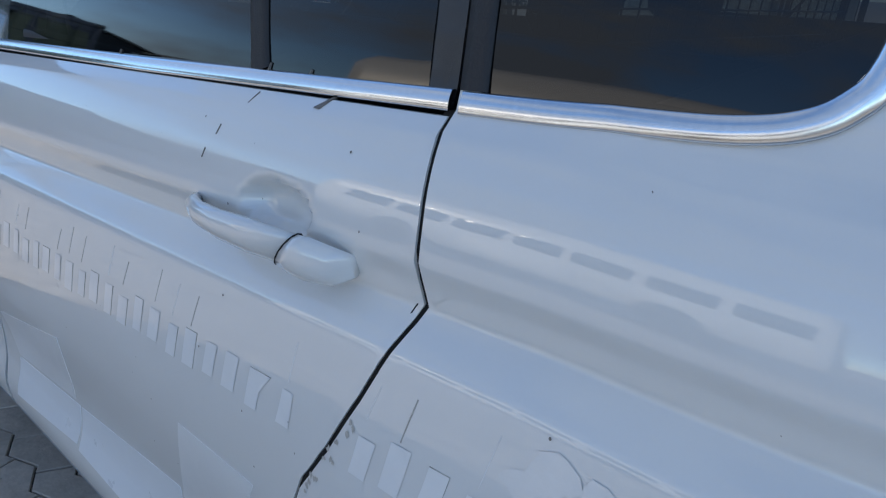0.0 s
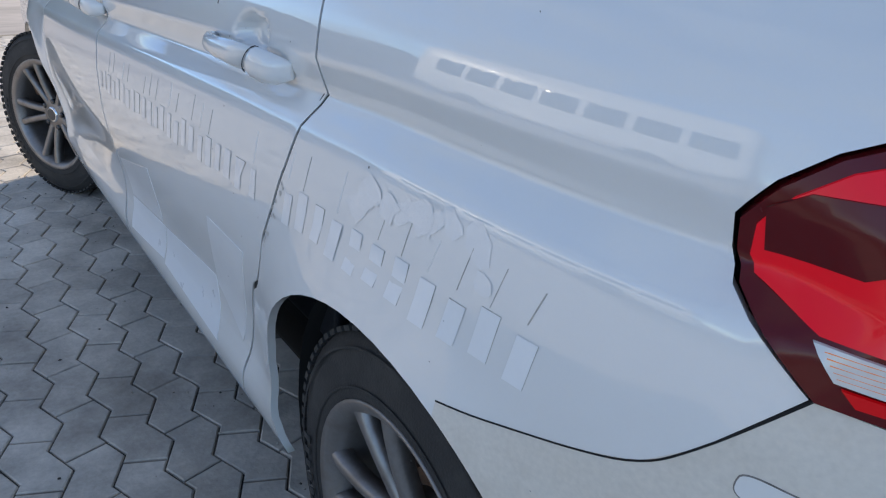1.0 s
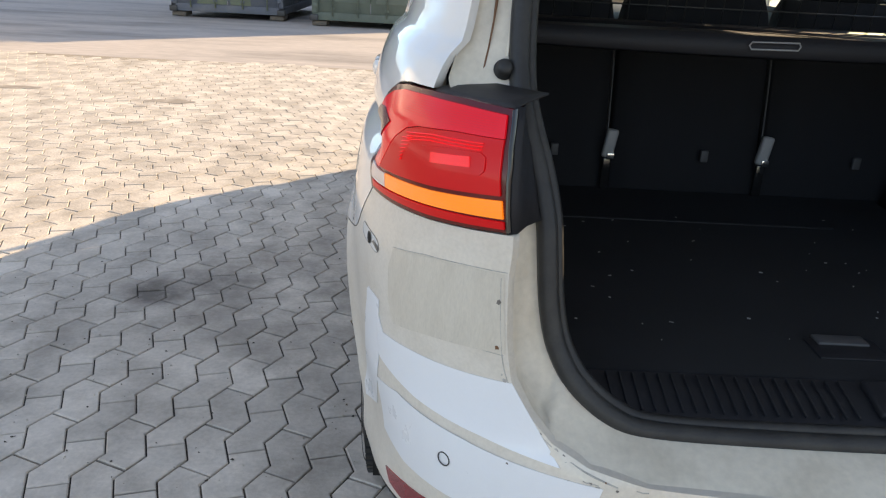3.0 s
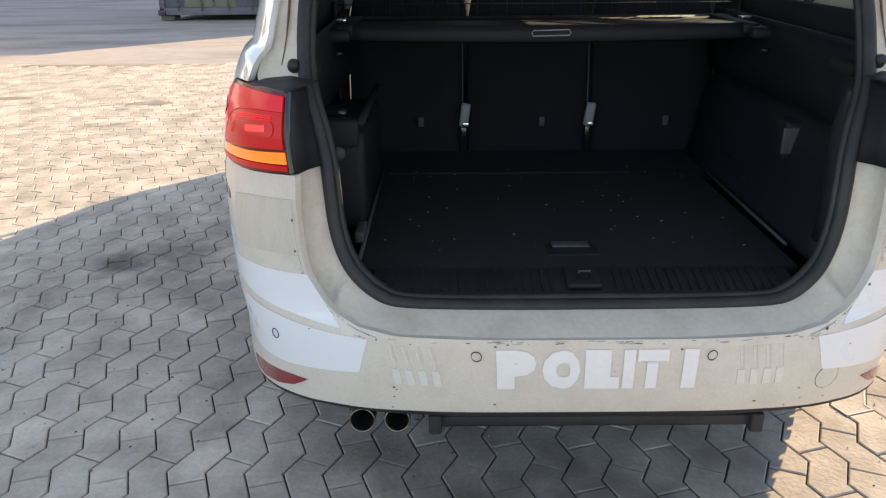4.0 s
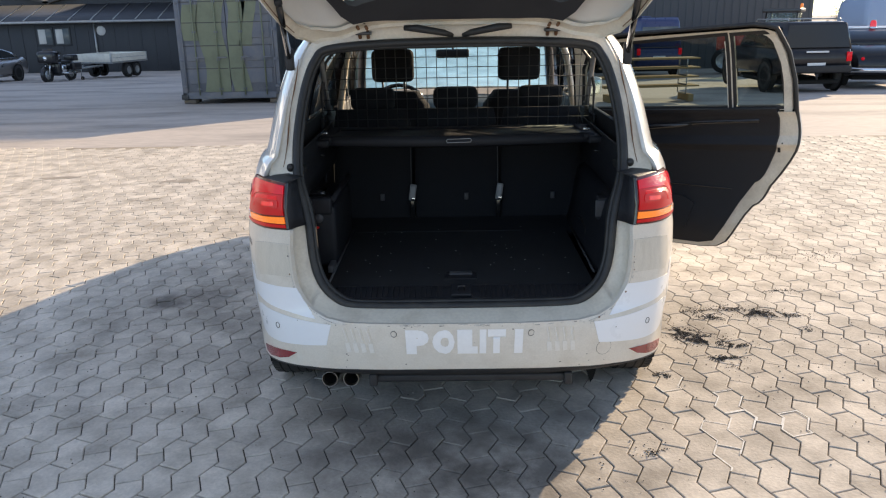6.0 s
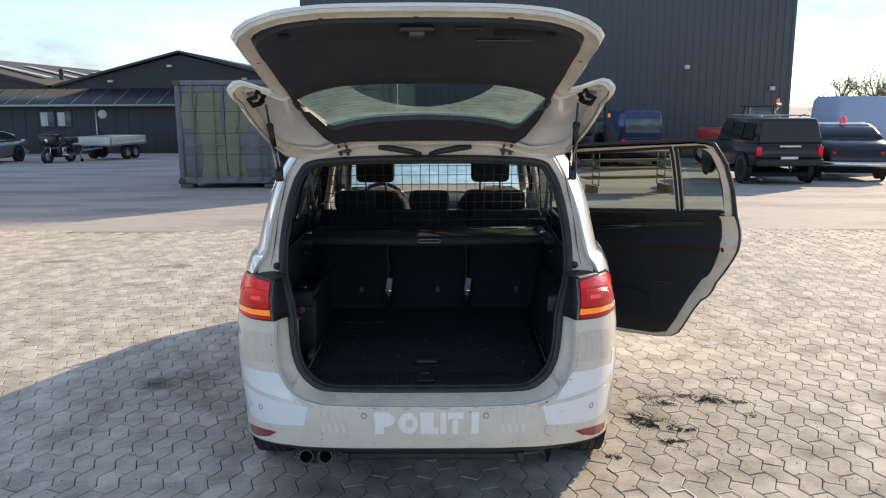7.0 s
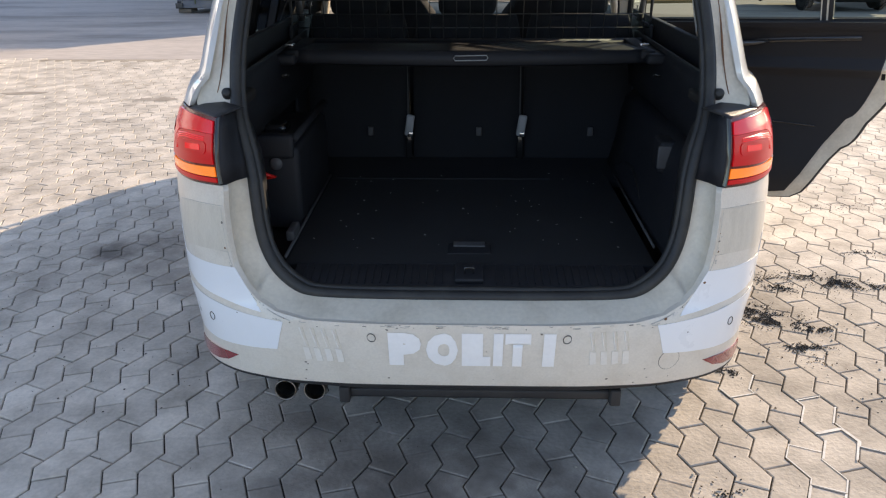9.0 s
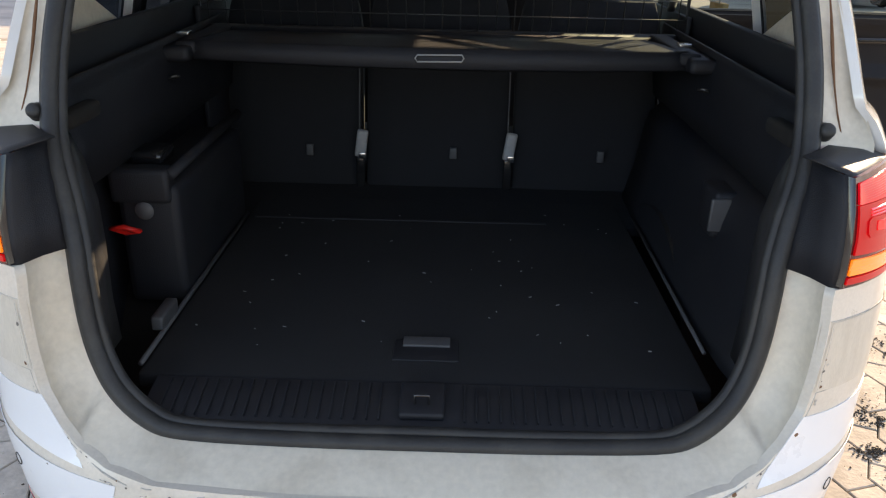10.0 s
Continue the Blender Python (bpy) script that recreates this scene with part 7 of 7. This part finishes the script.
# stands in for the white vehicle mirrored in the flank; itself never in view
reflection_coach("unseen white coach added as a reflection in the car's flank", (-10.6, 1.4, ground_z(-10.6, 1.4)), 90)


def tractor(label, at, heading, paint):
    t = thing("tractor", label, "tractor", at, heading)
    part("bonnet", box((2.6, 0, 1.25), (1.8, .75, .65), .10), paint, t)
    part("chassis", box((1.6, 0, .75), (3.4, .55, .45), .05), "steel", t)
    part("cab_roof", box((.9, 0, 2.56), (1.5, 1.55, .16), .06), "steel" if paint == "red_paint" else paint, t)
    for x in (.25, 1.6):
        for y in (-.68, .68):
            part("cab_post", tube([(x, y, 1.25), (x + (.05 if x < 1 else -.12), y * .96, 2.5)], .035, 6), "black", t)
    for y in (-.67, .67):
        part("cab_glass", box((.9, y, 1.9), (1.2, .012, 1.1), .003), "glass_clear", t)
    part("cab_glass", box((.27, 0, 1.9), (.012, 1.2, 1.1), .003), "glass_clear", t)
    part("seat", box((.75, 0, 1.5), (.45, .5, .6), .08), "fabric", t)
    part("beacon", lathe([(0, .2), (.05, .19), (.065, .12), (.065, 0)], 14, Matrix.Translation((.3, -.6, 2.64))), "beacon", t)
    part("indicator", box((.2, -.78, 2.0), (.06, .10, .16), .02), "beacon", t)
    part("mirror", box((1.5, -1.0, 2.2), (.05, .22, .32), .03), "black", t)
    for x, r, w in ((.65, .82, .46), (3.0, .52, .32)):
        for y in (-.85, .85):
            m = Matrix.Translation((x, y, r)) @ Matrix.Rotation(radians(90 if y < 0 else -90), 4, 'X')
            small_wheel(t, m, r, w, "galv", 0)
    return t


tractor("green tractor with orange beacon before the tall hall", (5.7, 27.0, ground_z(5.7, 27)), 100, "tractor_green")
tractor("red tractor with orange beacon before the tall hall", (14.75, 31.0, ground_z(14.7, 31)), 150, "red_paint")

# ---- motorcycle ----
mo = thing("motorcycle", "black touring motorcycle with fairing and panniers", "motorcycle", (-17.50, 33.1, ground_z(-17.5, 33.1)), 261)
for x in (0, 1.62):
    w = part("wheel", lathe([(.20, -.06), (.30, -.065), (.325, 0), (.30, .065), (.20, .06)], 28, Matrix.Translation((x, 0, .325)) @ Matrix.Rotation(radians(90), 4, 'X')), "tyre", mo)
    part("rim", lathe([(0, .03), (.19, .05), (.21, .0), (.19, -.05), (0, -.03)], 20, Matrix.Translation((x, 0, .325)) @ Matrix.Rotation(radians(90), 4, 'X')), "galv", w)
    part("mudguard", lathe([(.335, -.08), (.35, 0), (.335, .08)], 24, Matrix.Translation((x, 0, .335)) @ Matrix.Rotation(radians(90), 4, 'X')), "car_black", mo)
part("engine", box((.78, 0, .50), (.62, .46, .50), .08), "car_black", mo)
part("fuel_tank", box((.98, 0, .90), (.55, .34, .26), .11, seg=3), "car_black", mo)
part("seat", box((.42, 0, .82), (.75, .34, .14), .06, seg=3), "black", mo)
part("fairing", box((1.40, 0, 1.06), (.44, .84, .52), .14, seg=3), "car_black", mo)
part("wind_shield", box((1.36, 0, 1.33), (.02, .50, .18), .008, Matrix.Translation((1.36, 0, 1.33)) @ Matrix.Rotation(radians(-25), 4, 'Y') @ Matrix.Translation((-1.36, 0, -1.33))), "bin_glass", mo)
part("head_lamp", lathe([(0, .06), (.09, .05), (.11, 0)], 18, Matrix.Translation((1.58, 0, 1.02)) @ Matrix.Rotation(radians(90), 4, 'Y')), "chrome", mo)
part("handlebar", tube([(1.20, -.45, 1.12), (1.32, -.2, 1.15), (1.32, .2, 1.15), (1.20, .45, 1.12)], .018, 8), "chrome", mo)
for y in (-.36, .36):
    part("pannier", box((.05, y, .62), (.62, .22, .34), .07, seg=3), "car_black", mo)
    part("fork", tube([(1.62, y * .3, .33), (1.40, y * .3, .95)], .03, 8), "chrome", mo)
    part("exhaust", tube([(.95, y * .75, .38), (.4, y * .8, .33), (-.25, y * .8, .34)], .045, 8), "chrome", mo)
    part("crash_bar", tube([(1.0, y * .5, .35), (1.1, y * 1.05, .40), (1.1, y * 1.0, .60), (1.05, y * .5, .70)], .016, 6), "chrome", mo)
part("top_box", box((-.18, 0, .98), (.42, .50, .28), .08, seg=3), "car_black", mo)
part("lower_fairing", box((1.16, 0, .58), (.26, .78, .52), .10, seg=3), "car_black", mo)
for y in (-.24, .24):
    part("cylinder_head", box((.80, y, .52), (.30, .16, .34), .05, seg=2), "chrome", mo)
    part("mirror", box((1.24, y * 2.0, 1.26), (.04, .16, .10), .02), "black", mo)
    part("lower_leg", tube([(.9, y * 1.3, .30), (1.15, y * 1.5, .34)], .03, 6), "steel", mo)
part("side_stand", tube([(.7, .18, .40), (.75, .42, .01)], .016, 6), "steel", mo)

# ---- trailer ----
tr_ = thing("flatbed_trailer", "twin-axle flatbed trailer with aluminium drop sides", "trailer", (-17.02, 34.3, ground_z(-16.6, 34.5)), 80)
part("bed", box((1.55, 0, .72), (3.0, 2.0, .10), .02), "galv", tr_)
for y in (-1.0, 1.0):
    part("drop_side", box((1.55, y, .93), (3.0, .04, .36), .01), "alu_board", tr_)
    part("side_groove", box((1.55, y * 1.022, .93), (2.95, .006, .02), .002), "galv", tr_)
for x in (.05, 3.05):
    part("end_board", box((x, 0, .93), (.04, 2.0, .36), .01), "alu_board", tr_)
    for y in (-1.0, 1.0):
        part("corner_post", box((x, y, .90), (.07, .07, .44), .01), "galv", tr_)
for x in (1.45, 2.15):
    for y in (-.90, .90):
        small_wheel(tr_, Matrix.Translation((x, y, .30)) @ Matrix.Rotation(radians(90 if y < 0 else -90), 4, 'X'), .30, .19, "galv", 0)
        part("mudguard", lathe([(.34, -.11), (.36, 0), (.34, .11)], 20, Matrix.Translation((x, y, .33)) @ Matrix.Rotation(radians(90), 4, 'X')), "black", tr_)
part("draw_bar", tube([(.1, -.5, .60), (-.9, 0, .52), (-1.4, 0, .50)], .045, 8), "galv", tr_)
part("draw_bar", tube([(.1, .5, .60), (-.9, 0, .52)], .045, 8), "galv", tr_)
part("jockey_wheel", lathe([(.05, -.03), (.09, -.03), (.09, .03), (.05, .03)], 16, Matrix.Translation((-1.0, -.14, .09)) @ Matrix.Rotation(radians(90), 4, 'X')), "tyre", tr_)
part("jockey_post", tube([(-1.0, -.10, .10), (-1.0, -.10, .75)], .025, 8), "galv", tr_)

# ---- folding benches seen through the open door ----
be = thing("stacked_benches", "stack of folded wooden beer benches on steel legs", "bench", (4.4, 15.2, ground_z(4.4, 15.2)), 8)
for k in range(4):
    part("bench_board", box((0, .04 * (k % 2), .34 + .20 * k), (2.2, .50, .035), .006), "wood", be)
    for x in (-.8, .8):
        part("bench_leg", tube([(x, -.22, .33 + .20 * k), (x, -.22, .17 + .20 * k), (x, .22, .17 + .20 * k), (x, .22, .33 + .20 * k)], .014, 6), "galv", be)
for x in (-.9, .9):
    part("pallet_foot", box((x, 0, .08), (.12, .6, .16), .01), "wood", be)

# ---- parking lines ----
for x, y, a in ((-12.6, 28.2, 30), (-9.6, 27.0, 30), (-15.6, 29.2, 30), (-19.4, 30.4, 30)):
    bm = bmesh.new()
    n = 8
    ca, sa = math.cos(radians(a)), math.sin(radians(a))
    L1 = [bm.verts.new((x + ca * 4.6 * k / n, y + sa * 4.6 * k / n, ground_z(x + ca * 4.6 * k / n, y + sa * 4.6 * k / n) - .004)) for k in range(n + 1)]
    L2 = [bm.verts.new((x - sa * .12 + ca * 4.6 * k / n, y + ca * .12 + sa * 4.6 * k / n, ground_z(x - sa * .12 + ca * 4.6 * k / n, y + ca * .12 + sa * 4.6 * k / n) - .004)) for k in range(n + 1)]
    for k in range(n):
        bm.faces.new((L1[k], L1[k + 1], L2[k + 1], L2[k]))
    tagged(part("road_marking", bm, "line"), "worn white parking line on asphalt", "road marking", kind="structure")

# ---- trees on the right ----
def tree(x, y, h, seed):
    rg = random.Random(seed)
    t = thing("tree", "bare spring tree with a haze of small buds", "tree", (x, y, ground_z(x, y)), group="trees behind the yard")
    bm, buds = bmesh.new(), bmesh.new()

    def grow(p, d, L, r, level):
        q = p + d * L
        mid = p + d * L * .5 + Vector((rg.uniform(-.06, .06), rg.uniform(-.06, .06), 0)) * L
        add_tube(bm, [p, mid, q], [r, r * .8, r * .58], 5 if level < 2 else 3)
        if level >= 4:
            for _ in range(12):
                c = p.lerp(q, rg.uniform(.2, 1.1)) + Vector([rg.gauss(0, .14) for _ in range(3)])
                s = rg.uniform(.03, .085)
                a, b = Vector([rg.gauss(0, 1) for _ in range(3)]).normalized() * s, Vector([rg.gauss(0, 1) for _ in range(3)]).normalized() * s
                buds.faces.new([buds.verts.new(c + o) for o in (a, b, -a)])
            return
        for _ in range(3 if level else 5):
            nd = (d + Vector((rg.uniform(-1, 1), rg.uniform(-1, 1), rg.uniform(-.25, .6))) * (.75 if level else .55)).normalized()
            grow(p.lerp(q, rg.uniform(.55, 1.0)), nd, L * rg.uniform(.58, .80), r * .55, level + 1)

    grow(Vector((0, 0, 0)), Vector((rg.uniform(-.08, .08), rg.uniform(-.08, .08), 1)).normalized(), h * .34, h * .022, 0)
    part("trunk", bm, "bark", t)
    part("crown", buds, "bud", t, smooth=False)


for k, (x, y, h) in enumerate(((28.5, 53, 6.2), (31.5, 54, 7.0), (35, 57, 8.2), (38.5, 55, 8.0), (30, 50, 5.6), (33.4, 51, 6.6), (36.6, 52, 7.4), (42, 58, 8.2), (46, 56, 7.4), (33, 60, 7.2), (50, 60, 8.4), (40, 62, 8.0), (29.6, 58, 5.2), (55, 62, 8.8))):
    tree(x, y, h, 20 + k)
bm = bmesh.new()
rg = random.Random(3)
for _ in range(2600):
    x, y = rg.uniform(26, 75), rg.uniform(52, 64)
    c = Vector((x, y, ground_z(x, y) + rg.uniform(0, 2.6)))
    a, b = Vector([rg.gauss(0, .25) for _ in range(3)]), Vector([rg.gauss(0, .25) for _ in range(3)])
    bm.faces.new([bm.verts.new(c + o) for o in (a, b, -a)])
tagged(part("hedge", bm, "bud", smooth=False), "straggling brown hedge behind the yard", "hedge", kind="stuff")
